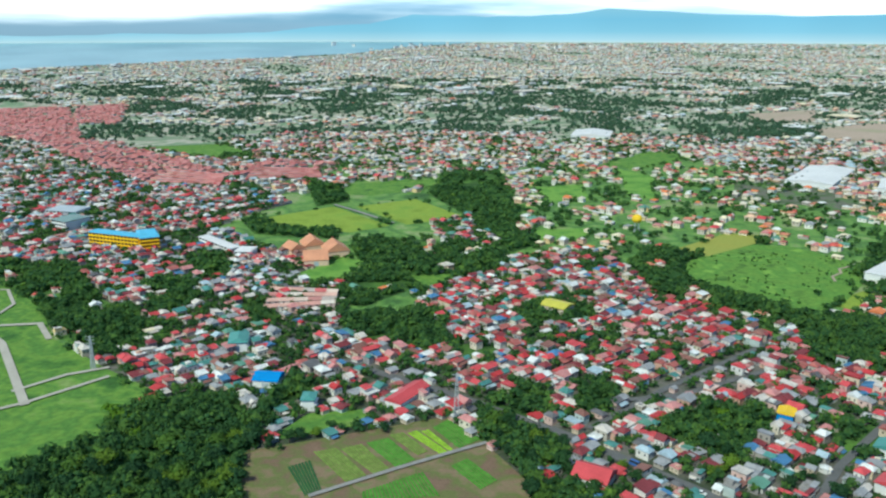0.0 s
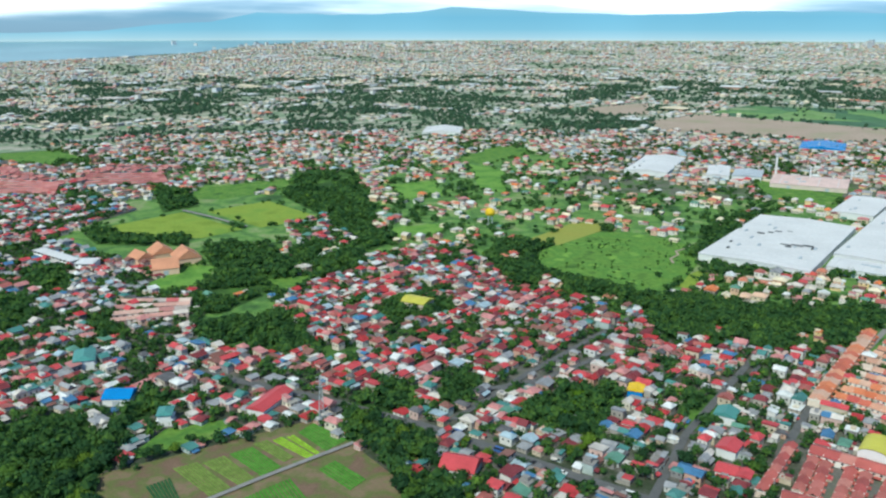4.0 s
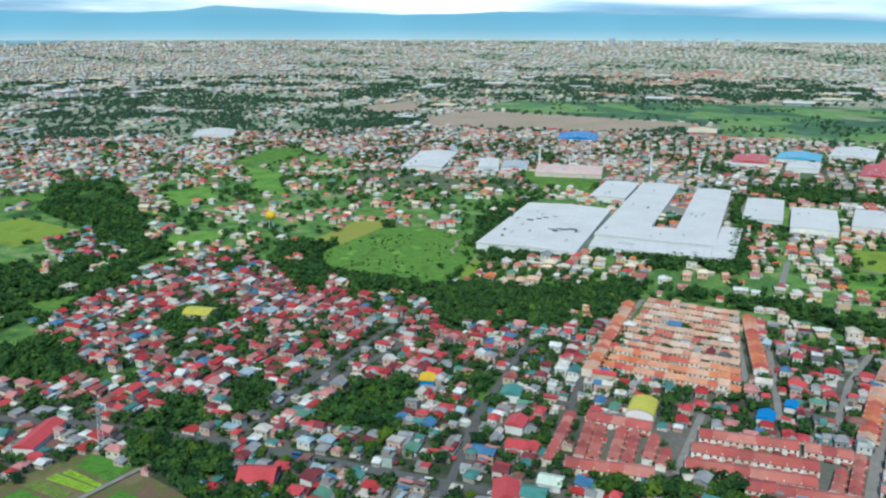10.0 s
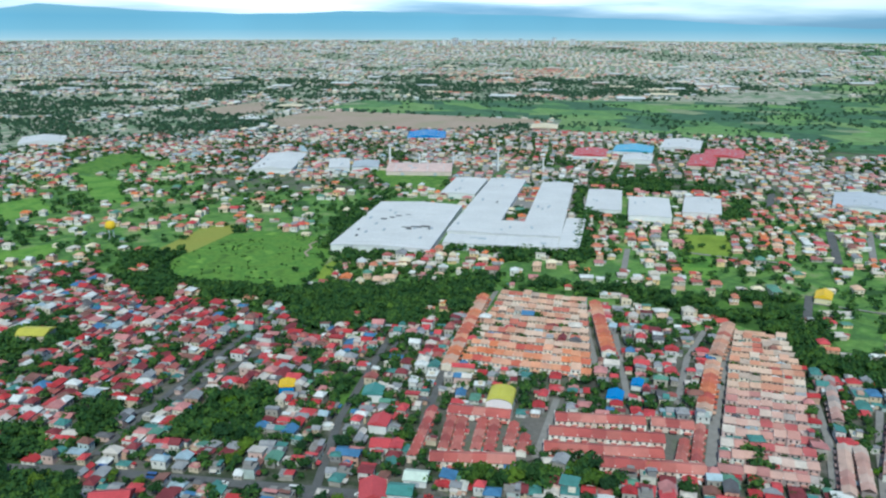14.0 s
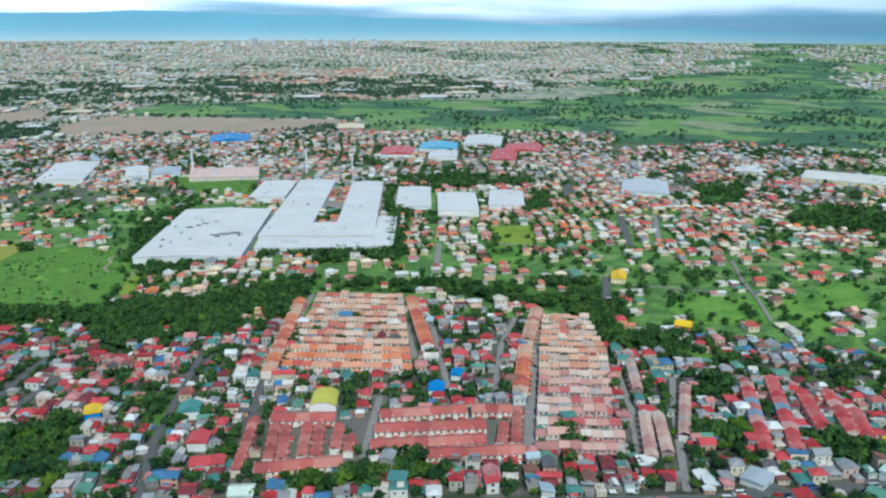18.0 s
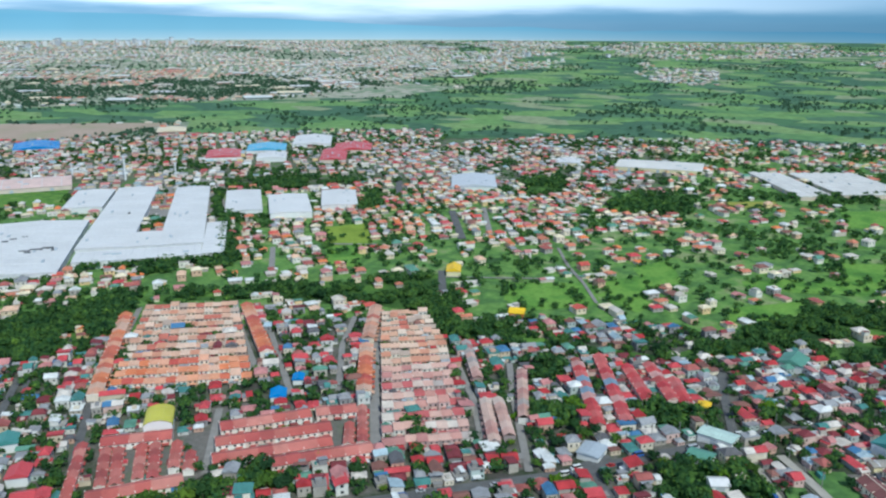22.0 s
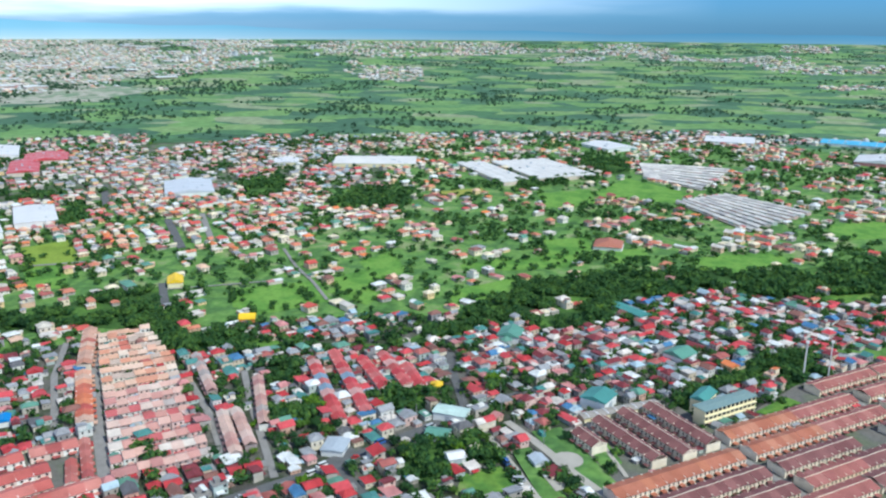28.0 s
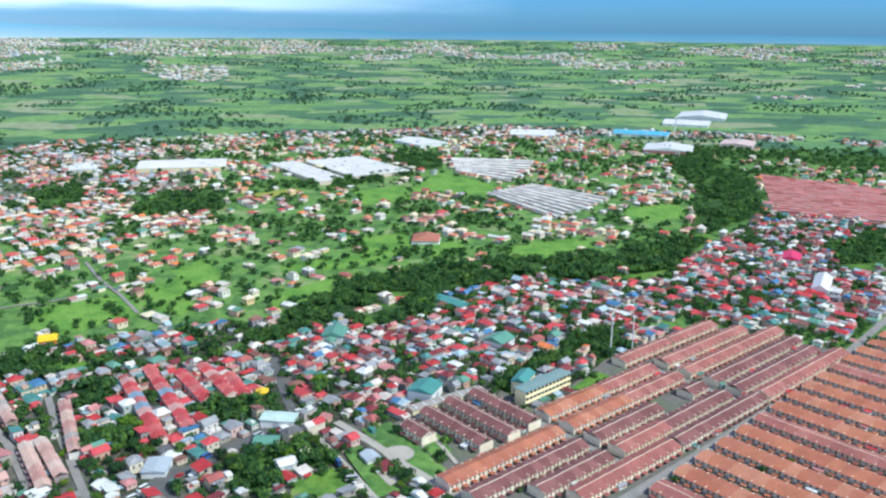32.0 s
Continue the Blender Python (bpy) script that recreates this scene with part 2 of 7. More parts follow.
def box(x0, x1, y0, y1, z0, z1, slot=0, bottom=False):
    v = [(x0, y0, z0), (x1, y0, z0), (x1, y1, z0), (x0, y1, z0), (x0, y0, z1), (x1, y0, z1), (x1, y1, z1), (x0, y1, z1)]
    q = [(0, 1, 5, 4), (1, 2, 6, 5), (2, 3, 7, 6), (3, 0, 4, 7), (4, 5, 6, 7)] + ([(3, 2, 1, 0)] if bottom else [])
    return v, [t for a, b, c, d in q for t in ((a, b, c), (a, c, d))], slot


def roof_shape(x0, x1, y0, y1, z0, z1, inset=0.0, slot=1, thick=0.15):
    """A pitched roof with its ridge along x; inset > 0 slopes the ends as well."""
    ym = (y0 + y1) / 2
    v = [(x0, y0, z0), (x1, y0, z0), (x1, y1, z0), (x0, y1, z0), (x0 + inset, ym, z1), (x1 - inset, ym, z1),
         (x0, y0, z0 - thick), (x1, y0, z0 - thick), (x1, y1, z0 - thick), (x0, y1, z0 - thick)]
    t = [(0, 1, 5), (0, 5, 4), (2, 3, 4), (2, 4, 5), (1, 2, 5), (3, 0, 4), (6, 7, 1), (6, 1, 0), (7, 8, 2), (7, 2, 1),
         (8, 9, 3), (8, 3, 2), (9, 6, 0), (9, 0, 3), (9, 8, 7), (9, 7, 6)]
    return v, t, slot


def stamp(template, x, y, z, angle, sx, sy, sz):
    """Many copies of a template in one set of arrays."""
    v, t, s = template
    n = len(x)
    one = np.ones(n)
    ca, sa = np.cos(angle * one)[:, None], np.sin(angle * one)[:, None]
    vx, vy = v[None, :, 0] * (sx * one)[:, None], v[None, :, 1] * (sy * one)[:, None]
    out = np.stack([vx * ca - vy * sa + (x * one)[:, None], vx * sa + vy * ca + (y * one)[:, None], v[None, :, 2] * (sz * one)[:, None] + (z * one)[:, None]], -1)
    tri = t[None] + (np.arange(n) * len(v))[:, None, None]
    return out.reshape(-1, 3), tri.reshape(-1, 3), np.tile(s, n)


def gathered(name, sets, mats, label, category, kind="stuff"):
    sets = [s for s in sets if len(s[0])]
    if not sets:
        return None
    v, t, s = joined(*sets)
    return tagged(new(name, mesh_of(name, v, t, mats, s)), label, category, kind=kind)


def part(name, shapes, mats, parent, label="", at=None):
    """One mesh object under a thing or a part."""
    v, t, s = joined(*shapes)
    ob = new(name, mesh_of(name, v, t, mats, s))
    ob.parent = parent
    if at is not None:
        ob.matrix_basis = at
    return tagged(ob, label) if label else ob


def thing(name, m, label, category, group=""):
    ob = new(name)
    ob.matrix_basis = m
    ob.empty_display_size = 1
    return tagged(ob, label, category, group)


def outline(name, poly, z, mat, label, category, kind="structure"):
    bm = bmesh.new()
    bmesh.ops.triangulate(bm, faces=[bm.faces.new([bm.verts.new((x, y, z)) for x, y in poly])])
    bmesh.ops.recalc_face_normals(bm, faces=bm.faces)
    if sum(f.normal.z for f in bm.faces) < 0:
        bmesh.ops.reverse_faces(bm, faces=bm.faces)
    me = bpy.data.meshes.new(name)
    bm.to_mesh(me)
    bm.free()
    me.materials.append(mat)
    return tagged(new(name, me), label, category, kind=kind)


def strip(points, width, z):
    """The arrays of a flat band along a line, with mitred bends."""
    p = np.array(points, float)
    d = np.diff(p, axis=0)
    d /= np.linalg.norm(d, axis=1)[:, None]
    n = np.stack([-d[:, 1], d[:, 0]], 1)
    nn = np.concatenate([n[:1], (n[:-1] + n[1:]) / 2, n[-1:]])
    nn /= np.maximum(np.linalg.norm(nn, axis=1), 0.3)[:, None] ** 2
    a, b = p + nn * width / 2, p - nn * width / 2
    v = np.concatenate([np.c_[a, np.full(len(p), z)], np.c_[b, np.full(len(p), z)]])
    k = len(p)
    t = [q for i in range(k - 1) for q in ((i, k + i, k + i + 1), (i, k + i + 1, i + 1))]
    return v, np.array(t), np.zeros(len(t), int)


# ---- plan of the land ----
# each zone: use, outline; a later zone lies over an earlier one
ZONES = []
ROADS = []


def zone(use, poly):
    ZONES.append((use, poly))
    return poly


def road(name, points, width, mat, label, z=0.25):
    ROADS.append((points, width))
    v, t, s = strip(points, width, z + 0.38 + 0.008 * len(ROADS))
    return tagged(new(name, mesh_of(name, v, t, [mat], s)), label, "road", kind="structure")


def use_of(x, y):
    """The use of each place: the index of the last zone that holds it, or -1."""
    found = np.full(len(x), -1)
    for i, (_, poly) in enumerate(ZONES):
        found[inside(poly, x, y)] = i
    return np.array([ZONES[i][0] if i >= 0 else "" for i in found], dtype=object)


def off_roads(x, y, room):
    """Which places are clear of every road."""
    free = np.ones(len(x), bool)
    p = np.stack([x, y], 1)
    for points, width in ROADS:
        for a, b in zip(points, points[1:]):
            a, b = np.array(a, float), np.array(b, float)
            d = b - a
            k = np.clip(((p - a) @ d) / (d @ d), 0, 1)
            free &= np.linalg.norm(p - a - k[:, None] * d, axis=1) > width / 2 + room
    return free


def sector(r0, r1, a0, a1, steps=12):
    """An outline between two distances and two bearings (degrees clockwise from y)."""
    b = [radians(a0 + (a1 - a0) * i / steps) for i in range(steps + 1)]
    return [(r0 * math.sin(k), r0 * math.cos(k)) for k in b] + [(r1 * math.sin(k), r1 * math.cos(k)) for k in reversed(b)]


def shore(b):
    """How far off the bay begins at a bearing in degrees."""
    return np.interp(b, [-36, -28, -20, -12, -6, -3, 2, 2.01], [3500, 3560, 3750, 3950, 4150, 4500, 4800, 9000])


# ---- ground ----
ground_mat = shades([(0.062, 0.130, 0.044), (0.112, 0.230, 0.056), (0.165, 0.292, 0.072), (0.080, 0.165, 0.050), (0.140, 0.262, 0.062), (0.225, 0.260, 0.12), (0.105, 0.208, 0.056)], 0.020, 0.36, 0.95, "noise", fine=0.25)
# aerial haze put into the fields as a muted, bluer green
farm_haze_mat = shades([(0.085, 0.175, 0.080), (0.160, 0.285, 0.095), (0.068, 0.140, 0.080), (0.20, 0.30, 0.115), (0.092, 0.178, 0.095), (0.26, 0.30, 0.17), (0.128, 0.240, 0.092), (0.175, 0.295, 0.10), (0.074, 0.150, 0.085)],
                  0.0135, 0.25, 0.95, "cells", fine=0.05, stretch=(42, 1.0, 0.7))
# ground colour darkened in place of deep shade in gaps between houses
town_mat = shades([(0.105, 0.097, 0.090), (0.050, 0.070, 0.036), (0.150, 0.138, 0.125), (0.062, 0.095, 0.040)], 0.05, 0.3, 0.95, "noise", fine=0.8)
suburb_mat = shades([(0.115, 0.110, 0.098), (0.075, 0.130, 0.042), (0.150, 0.145, 0.120), (0.090, 0.165, 0.048), (0.110, 0.185, 0.055)], 0.03, 0.3, 0.95, "noise", fine=0.3)
floor_mat = shades([(0.030, 0.068, 0.022), (0.060, 0.125, 0.030), (0.105, 0.205, 0.036)], 0.035, 0.35, 0.95, "noise", fine=0.5)
paving_mat = shades([(0.21, 0.19, 0.17), (0.15, 0.145, 0.13), (0.12, 0.14, 0.08)], 0.05, 0.3, 0.95, "noise", fine=0.6)
grass_mat = shades([(0.060, 0.145, 0.032), (0.100, 0.215, 0.040), (0.150, 0.265, 0.046), (0.082, 0.180, 0.036), (0.130, 0.235, 0.042), (0.17, 0.235, 0.07)], 0.040, 0.34, 0.95, "noise", fine=0.3)
lawn_mat = shades([(0.090, 0.205, 0.042), (0.130, 0.275, 0.048), (0.170, 0.305, 0.056), (0.108, 0.235, 0.045)], 0.04, 0.3, 0.95, "noise", fine=0.3)
lime_mat = shades([(0.190, 0.275, 0.036), (0.240, 0.320, 0.048), (0.155, 0.255, 0.040)], 0.03, 0.25, 0.95, "noise", fine=0.4)
straw_mat = shades([(0.34, 0.33, 0.07), (0.25, 0.28, 0.06)], 0.03, 0.2, 0.95, "noise", fine=0.7)
rough_mat = shades([(0.075, 0.165, 0.034), (0.150, 0.275, 0.048), (0.095, 0.205, 0.038), (0.185, 0.310, 0.055)], 0.045, 0.38, 0.95, "noise", fine=0.3)
bare_mat = shades([(0.48, 0.37, 0.29), (0.40, 0.31, 0.24), (0.30, 0.28, 0.18)], 0.012, 0.2, 0.95, "noise", fine=0.3)
# far ground lightened to stand in for haze over the town
far_town_haze_mat = shades([(0.36, 0.36, 0.30), (0.17, 0.25, 0.14), (0.44, 0.40, 0.33), (0.15, 0.235, 0.13), (0.28, 0.32, 0.21)], 0.011, 0.25, 0.95, "noise", fine=0.06)


def ragged(r):
    """How far the edge between town and farmland strays, in degrees, at a distance."""
    return 5.0 * noise.noise((r / 210.0, 1.7, 0)) + 2.5 * noise.noise((r / 70.0, 5.7, 0))


def ring_sheet(name, radii, a0, a1, lift, mat, label, steps=240, stray=0.0):
    r = np.array(radii, float)
    b = np.radians(np.linspace(a0, a1, steps + 1))[None] + np.radians([stray * ragged(q) for q in r])[:, None] * np.linspace(0, 1, steps + 1)[None] ** 6
    x, y = r[:, None] * np.sin(b), r[:, None] * np.cos(b)
    v = np.stack([x, y, np.repeat(rise(r)[:, None], steps + 1, 1) + lift], -1).reshape(-1, 3)
    i = (np.arange(len(r) - 1)[:, None] * (steps + 1) + np.arange(steps)).ravel()
    t = np.concatenate([np.stack([i, i + steps + 1, i + steps + 2], 1), np.stack([i, i + steps + 2, i + 1], 1)])
    t = t[:, ::-1] if a1 > a0 else t
    t = t[:, ::-1]
    return tagged(new(name, mesh_of(name, v, t, [mat])), label, "ground", kind="structure")


ring_sheet("ground", [0, 300, 900, 1600, 2300] + [2300 + 2560 * (k / 26) for k in range(1, 27)], 0, 360, 0, ground_mat, "grassy level land that climbs towards distant hills")

# ---- zones, from far to near ----
zone("far_town", sector(1500, 4800, -34, 72))
zone("farm", sector(1480, 4800, 72, 130))
farm_a = zone("farm", [(966, 1787), (1147, 1928), (1409, 1764), (1804, 1437), (2233, 1454), (2445, 1284), (1394, 719), (1306, 919), (1136, 1155), (1262, 1268), (963, 1725)])
farm_b = zone("farm", [(1117, 1151), (1355, 999), (2098, 1037), (2578, 817), (2732, 422), (1483, 217), (1465, 341), (1439, 570), (1227, 779), (1193, 1014)])
zone("dark_town", sector(1500, 2300, -34, 20))
zone("pale_town", sector(1000, 1600, -34, 62))
zone("pale_town", [(1166, 514), (1368, 483), (1516, 264), (1635, -278), (1841, -845), (1902, -1256), (1330, -888), (1501, -472), (1353, -41), (1152, 141), (1012, 180), (843, 379)])
zone("pale_town", [(748, 774), (981, 959), (1157, 734), (1216, 659), (1415, 540), (1483, 217), (1150, 162), (1031, 315), (911, 413), (835, 528)])
zone("sparse", sector(560, 1010, 5, 126))
zone("sparse", sector(1010, 1480, 76, 130))
zone("sparse", [(73, 985), (185, 1165), (369, 1267), (446, 1069), (568, 925), (527, 843), (343, 678), (310, 769), (211, 725), (117, 751), (69, 810)])
zone("suburb", [(654, 607), (835, 528), (1038, 324), (783, 224), (672, 301), (676, 362), (535, 405), (520, 484)])
zone("suburb", [(871, 659), (919, 482), (920, 381), (925, 256), (938, 176), (837, 157), (788, 219), (693, 257), (680, 334), (686, 421), (640, 459), (652, 501)])
zone("dense", sector(250, 545, -36, 132))
zone("dense", [(-574, 1037), (-511, 1167), (-287, 1121), (-222, 1001), (-175, 934), (-214, 874), (-234, 809), (-160, 732), (-88, 660), (-63, 599), (-84, 505), (-204, 467), (-375, 659)])
zone("dense", [(-28, 599), (31, 644), (62, 704), (135, 733), (155, 677), (159, 629), (192, 573), (242, 532), (261, 505), (181, 467), (-1, 515)])
zone("dense", [(-14, 835), (28, 861), (74, 753), (39, 717), (-2, 749)])
EAST_TOWN = zone("dense", [(502, 15), (543, -16), (591, -56), (622, -138), (604, -193), (646, -261), (769, -366), (855, -450), (821, -561), (443, -317), (530, -217), (458, -82), (417, 7)])
GREEN_LOT = zone("dense", [(431, 388), (450, 314), (490, 325), (376, 259), (343, 280), (362, 316)])

zone("rose_town", [(-1195, 2162), (-1114, 2240), (-930, 2033), (-647, 1468), (-467, 1301), (-295, 1121), (-291, 1046), (-398, 1057), (-541, 1217), (-721, 1431), (-863, 1546)])
zone("rose_town", [(-775, 1711), (-680, 1712), (-826, 2168), (-958, 2163)])
zone("rose_town", [(-297, 1112), (-202, 1087), (-164, 1208), (-264, 1240)])
# woods along the stream
zone("wood", [(-90, 764), (-13, 764), (59, 704), (59, 668), (22, 644), (-28, 606), (-60, 566), (-83, 586), (-69, 660)])
zone("wood", [(1, 1122), (77, 1146), (88, 875), (73, 810), (95, 753), (60, 713), (34, 848), (-17, 984)])
zone("wood", [(-185, 1079), (-135, 1039), (-109, 940), (-146, 915)])
zone("wood", [(-194, 869), (-211, 834), (-188, 786), (-101, 764), (-105, 797), (-177, 812)])
zone("wood", [(166, 676), (241, 728), (316, 768), (308, 733), (223, 690), (274, 602), (279, 568), (319, 514), (356, 490), (418, 500), (409, 476), (352, 432), (296, 427), (257, 459), (249, 513), (250, 547), (215, 578), (170, 598)])
zone("wood", [(163, 676), (199, 652), (288, 539), (355, 512), (426, 483), (384, 458), (317, 416), (281, 460), (231, 466), (241, 522), (210, 590), (165, 588)])
zone("wood", [(409, 479), (475, 405), (531, 345), (571, 305), (500, 243), (470, 211), (443, 230), (478, 271), (479, 310), (448, 372), (453, 387), (402, 465)])
zone("wood", [(504, 294), (500, 250), (475, 172), (482, 98), (510, 81), (554, 59), (612, 25), (651, -25), (680, -106), (696, -201), (709, -281), (616, -248), (606, -190), (636, -122), (612, -63), (558, -42), (565, -11), (522, 39), (471, 96), (461, 160), (449, 230), (457, 253)])
zone("wood", [(546, 24), (620, -45), (662, -146), (712, -226), (749, -311), (1004, -418), (1180, -444), (1289, -531), (1082, -530), (842, -431), (770, -348), (655, -264), (611, -196), (629, -139), (591, -56), (542, -40), (512, 8)])
zone("wood", [(1306, -393), (1218, -594), (1110, -747), (1292, -864), (1298, -642), (1366, -531)])
zone("wood", [(701, -418), (761, -522), (628, -437), (630, -403)])
zone("wood", [(1275, -21), (1273, -101), (1143, -103), (1136, -66)])
zone("wood", [(904, 266), (980, 241), (994, 177), (893, 166), (854, 235)])
zone("wood", [(983, 408), (1043, 363), (937, 324), (899, 358)])
zone("wood", [(-82, 548), (-10, 563), (6, 515), (-1, 480), (-53, 500)])
zone("wood", [(47, 548), (75, 579), (112, 573), (110, 539), (61, 526)])
zone("wood", [(118, 390), (147, 407), (177, 402), (171, 380), (141, 350), (122, 356), (110, 375)])
zone("wood", [(200, 280), (223, 269), (243, 244), (230, 224), (199, 256)])
zone("wood", [(257, 247), (269, 224), (251, 206), (236, 223)])
zone("wood", [(387, 161), (382, 131), (399, 128), (368, 116), (362, 147)])
zone("wood", [(413, 99), (421, 57), (399, 49), (388, 88)])
zone("wood", [(344, 69), (364, 54), (364, 22), (345, 17), (341, 38), (321, 46), (325, 66)])
zone("wood", [(419, -66), (454, -89), (488, -125), (512, -154), (490, -167), (454, -149), (456, -124), (444, -101), (411, -79)])
zone("wood", [(-215, 316), (-205, 336), (-191, 361), (-168, 398), (-146, 426), (-116, 419), (-90, 373), (-95, 356), (-76, 277), (-192, 277)])
zone("wood", [(-389, 685), (-312, 667), (-259, 585), (-173, 515), (-204, 494), (-204, 467), (-253, 504), (-301, 566), (-355, 620)])
zone("wood", [(17, 404), (58, 367), (57, 339), (38, 334), (25, 376)])
zone("wood", [(33, 333), (66, 330), (67, 280), (40, 280)])
zone("wood", [(183, 733), (212, 723), (195, 629), (245, 614), (281, 573), (262, 549), (194, 567), (165, 636)])
zone("wood", [(-716, 1711), (-538, 1712), (-304, 1302), (-335, 1245), (-534, 1383)])
zone("wood", [(320, 2394), (569, 2356), (555, 2185), (346, 2147)])
zone("wood", [(659, 628), (685, 618), (535, 493), (527, 510)])
zone("wood", [(391, 730), (506, 801), (492, 773), (362, 654)])
zone("wood", [(745, 715), (751, 706), (630, 600), (625, 607)])
zone("wood", [(819, 697), (852, 654), (809, 620), (771, 657)])
zone("wood", [(78, 436), (99, 430), (93, 398), (75, 399)])
zone("wood", [(20, 412), (42, 404), (62, 365), (58, 339), (15, 367)])
zone("wood", [(39, 438), (62, 430), (60, 392), (38, 400)])
zone("wood", [(199, 376), (227, 386), (217, 356), (188, 343)])
zone("wood", [(72, 419), (96, 430), (93, 405), (71, 395)])
zone("wood", [(-101, 426), (-89, 450), (-72, 426), (-87, 405), (-96, 388)])
zone("wood", [(6, 495), (35, 495), (33, 458), (6, 467)])
zone("wood", [(-231, 703), (-198, 713), (-174, 659), (-208, 643)])
zone("wood", [(-244, 628), (-212, 643), (-178, 572), (-204, 548)])
zone("wood", [(-149, 573), (-130, 586), (-120, 537), (-139, 531)])
zone("wood", [(328, 207), (340, 191), (320, 177), (309, 193)])
zone("wood", [(432, 171), (447, 154), (420, 141), (410, 158)])
zone("wood", [(824, 709), (877, 674), (817, 626), (773, 655)])


def field(use_mat, poly, label, lift=0.12, category="field", use="open"):
    zone(use, poly)
    return outline("field", poly, lift + 0.0012 * len(ZONES), use_mat, label, category)


# town floors under the houses
outline("built_up_ground", sector(255, 545, -36, 132, 40), 0.03, town_mat, "paved and trodden earth between closely packed houses", "ground")
for a0, a1 in ((-34, -8), (20, 62), (62, 78)):
    outline("built_up_ground", sector(1010, 1480, a0, a1, 30), 0.03, suburb_mat, "trodden earth and grass between distant houses", "ground")
outline("built_up_ground", [(-574, 1037), (-511, 1167), (-287, 1121), (-222, 1001), (-175, 934), (-214, 874), (-234, 809), (-160, 732), (-88, 660), (-63, 599), (-84, 505), (-204, 467), (-375, 659)], 0.045, town_mat, "paved and trodden earth between closely packed houses", "ground")
outline("built_up_ground", [(591, -56), (622, -138), (604, -193), (646, -261), (769, -366), (855, -450), (821, -561), (521, -368), (548, -224)], 0.045, town_mat, "paved and trodden earth between closely packed houses", "ground")
ring_sheet("farmland", [1480, 1900, 2300] + [2300 + 2560 * (k / 16) for k in range(1, 17)], 40, 130, 0.4, farm_haze_mat, "patchwork of green fields and pasture", 120)
ring_sheet("distant_town_ground", [1480, 1900, 2300] + [2300 + 2560 * (k / 40) for k in range(1, 41)], -36, 62, 0.9, far_town_haze_mat, "pale ground of a distant town, lightened for haze", 160, 1.0)
outline("farmland", farm_a, 1.0, farm_haze_mat, "patchwork of green fields beyond the town", "field")
outline("farmland", farm_b, 1.2, farm_haze_mat, "patchwork of green fields beyond the town", "field")
for k, (use, poly) in enumerate(ZONES):
    if use == "wood":
        outline("woodland_floor", poly, 0.08 + 0.0008 * k, floor_mat, "dark undergrowth below the trees", "undergrowth")

# fields
field(grass_mat, [(-128, 984), (-126, 1058), (5, 1096), (-10, 1031), (-86, 977)], "bright green grass field")
field(lime_mat, [(-200, 852), (-126, 915), (-55, 822), (-93, 793), (-178, 817)], "wide yellow-green grass field")
field(lime_mat, [(-100, 915), (-33, 957), (25, 861), (-38, 827)], "wide yellow-green grass field")
field(lawn_mat, [(-126, 643), (-93, 703), (-69, 691), (-84, 628), (-104, 625)], "green pasture beside the woods")
field(grass_mat, [(-30, 644), (8, 652), (-2, 621), (-22, 609)], "small green clearing in the woods")
field(grass_mat, [(-596, 1468), (-493, 1564), (-320, 1332), (-363, 1284), (-520, 1370)], "distant green field")
field(grass_mat, [(233, 1205), (344, 1348), (394, 1276), (283, 1165)], "green meadow among scattered houses")
field(grass_mat, [(171, 1526), (253, 1612), (287, 1552), (209, 1457)], "distant green field")
field(rough_mat, [(205, 664), (218, 690), (240, 709), (295, 746), (330, 737), (361, 684), (338, 623), (299, 574), (272, 561), (241, 570), (218, 600), (202, 624)], "overgrown green slope with bushes and a worn track", 0.25, "field", "scrub")
field(straw_mat, [(210, 724), (281, 787), (318, 783), (299, 750), (239, 705)], "straw-coloured grass field", 0.3, "field", "meadow")
field(grass_mat, [(246, 561), (293, 600), (308, 586), (265, 546)], "grass plot at the edge of the woods")
field(grass_mat, [(601, 982), (680, 898), (603, 808), (547, 866)], "dense green crop field by the warehouses")
field(lime_mat, [(286, 575), (330, 606), (342, 588), (300, 562)], "small yellow-green plot")
field(grass_mat, [(608, 445), (655, 437), (607, 392), (568, 408)], "green lot among houses")
field(lime_mat, [(656, 483), (695, 452), (611, 397), (580, 421)], "yellow-green lot among houses")
field(lawn_mat, [(559, 244), (586, 218), (572, 182), (547, 178), (520, 209)], "bright green lawn among scattered houses")
field(lawn_mat, [(610, 178), (643, 158), (604, 134), (568, 151)], "bright green lawn among scattered houses")
field(lawn_mat, [(1002, -44), (1116, -96), (1015, -168), (962, -146), (966, -70)], "bright green field by the warehouse")
field(lawn_mat, [(596, 77), (637, 32), (618, 21), (581, 49), (565, 73)], "sloping green pasture")
field(lawn_mat, [(571, 238), (581, 198), (549, 178), (536, 221)], "bright green lawn among scattered houses")
field(lawn_mat, [(579, 173), (615, 157), (576, 129), (553, 134)], "green pasture")
field(lawn_mat, [(673, 58), (713, 0), (711, -41), (676, -15), (656, 40)], "green pasture")
field(grass_mat, [(331, 37), (337, 30), (341, 20), (331, 13), (321, 9), (312, 16), (314, 38)], "round green lawn ringed by trees")
field(grass_mat, [(626, -200), (642, -249), (620, -251), (603, -198)], "narrow green clearing")
field(lawn_mat, [(718, -115), (755, -193), (729, -214), (675, -149)], "green pasture")
field(lawn_mat, [(877, -282), (904, -357), (832, -343), (810, -273)], "green pasture")
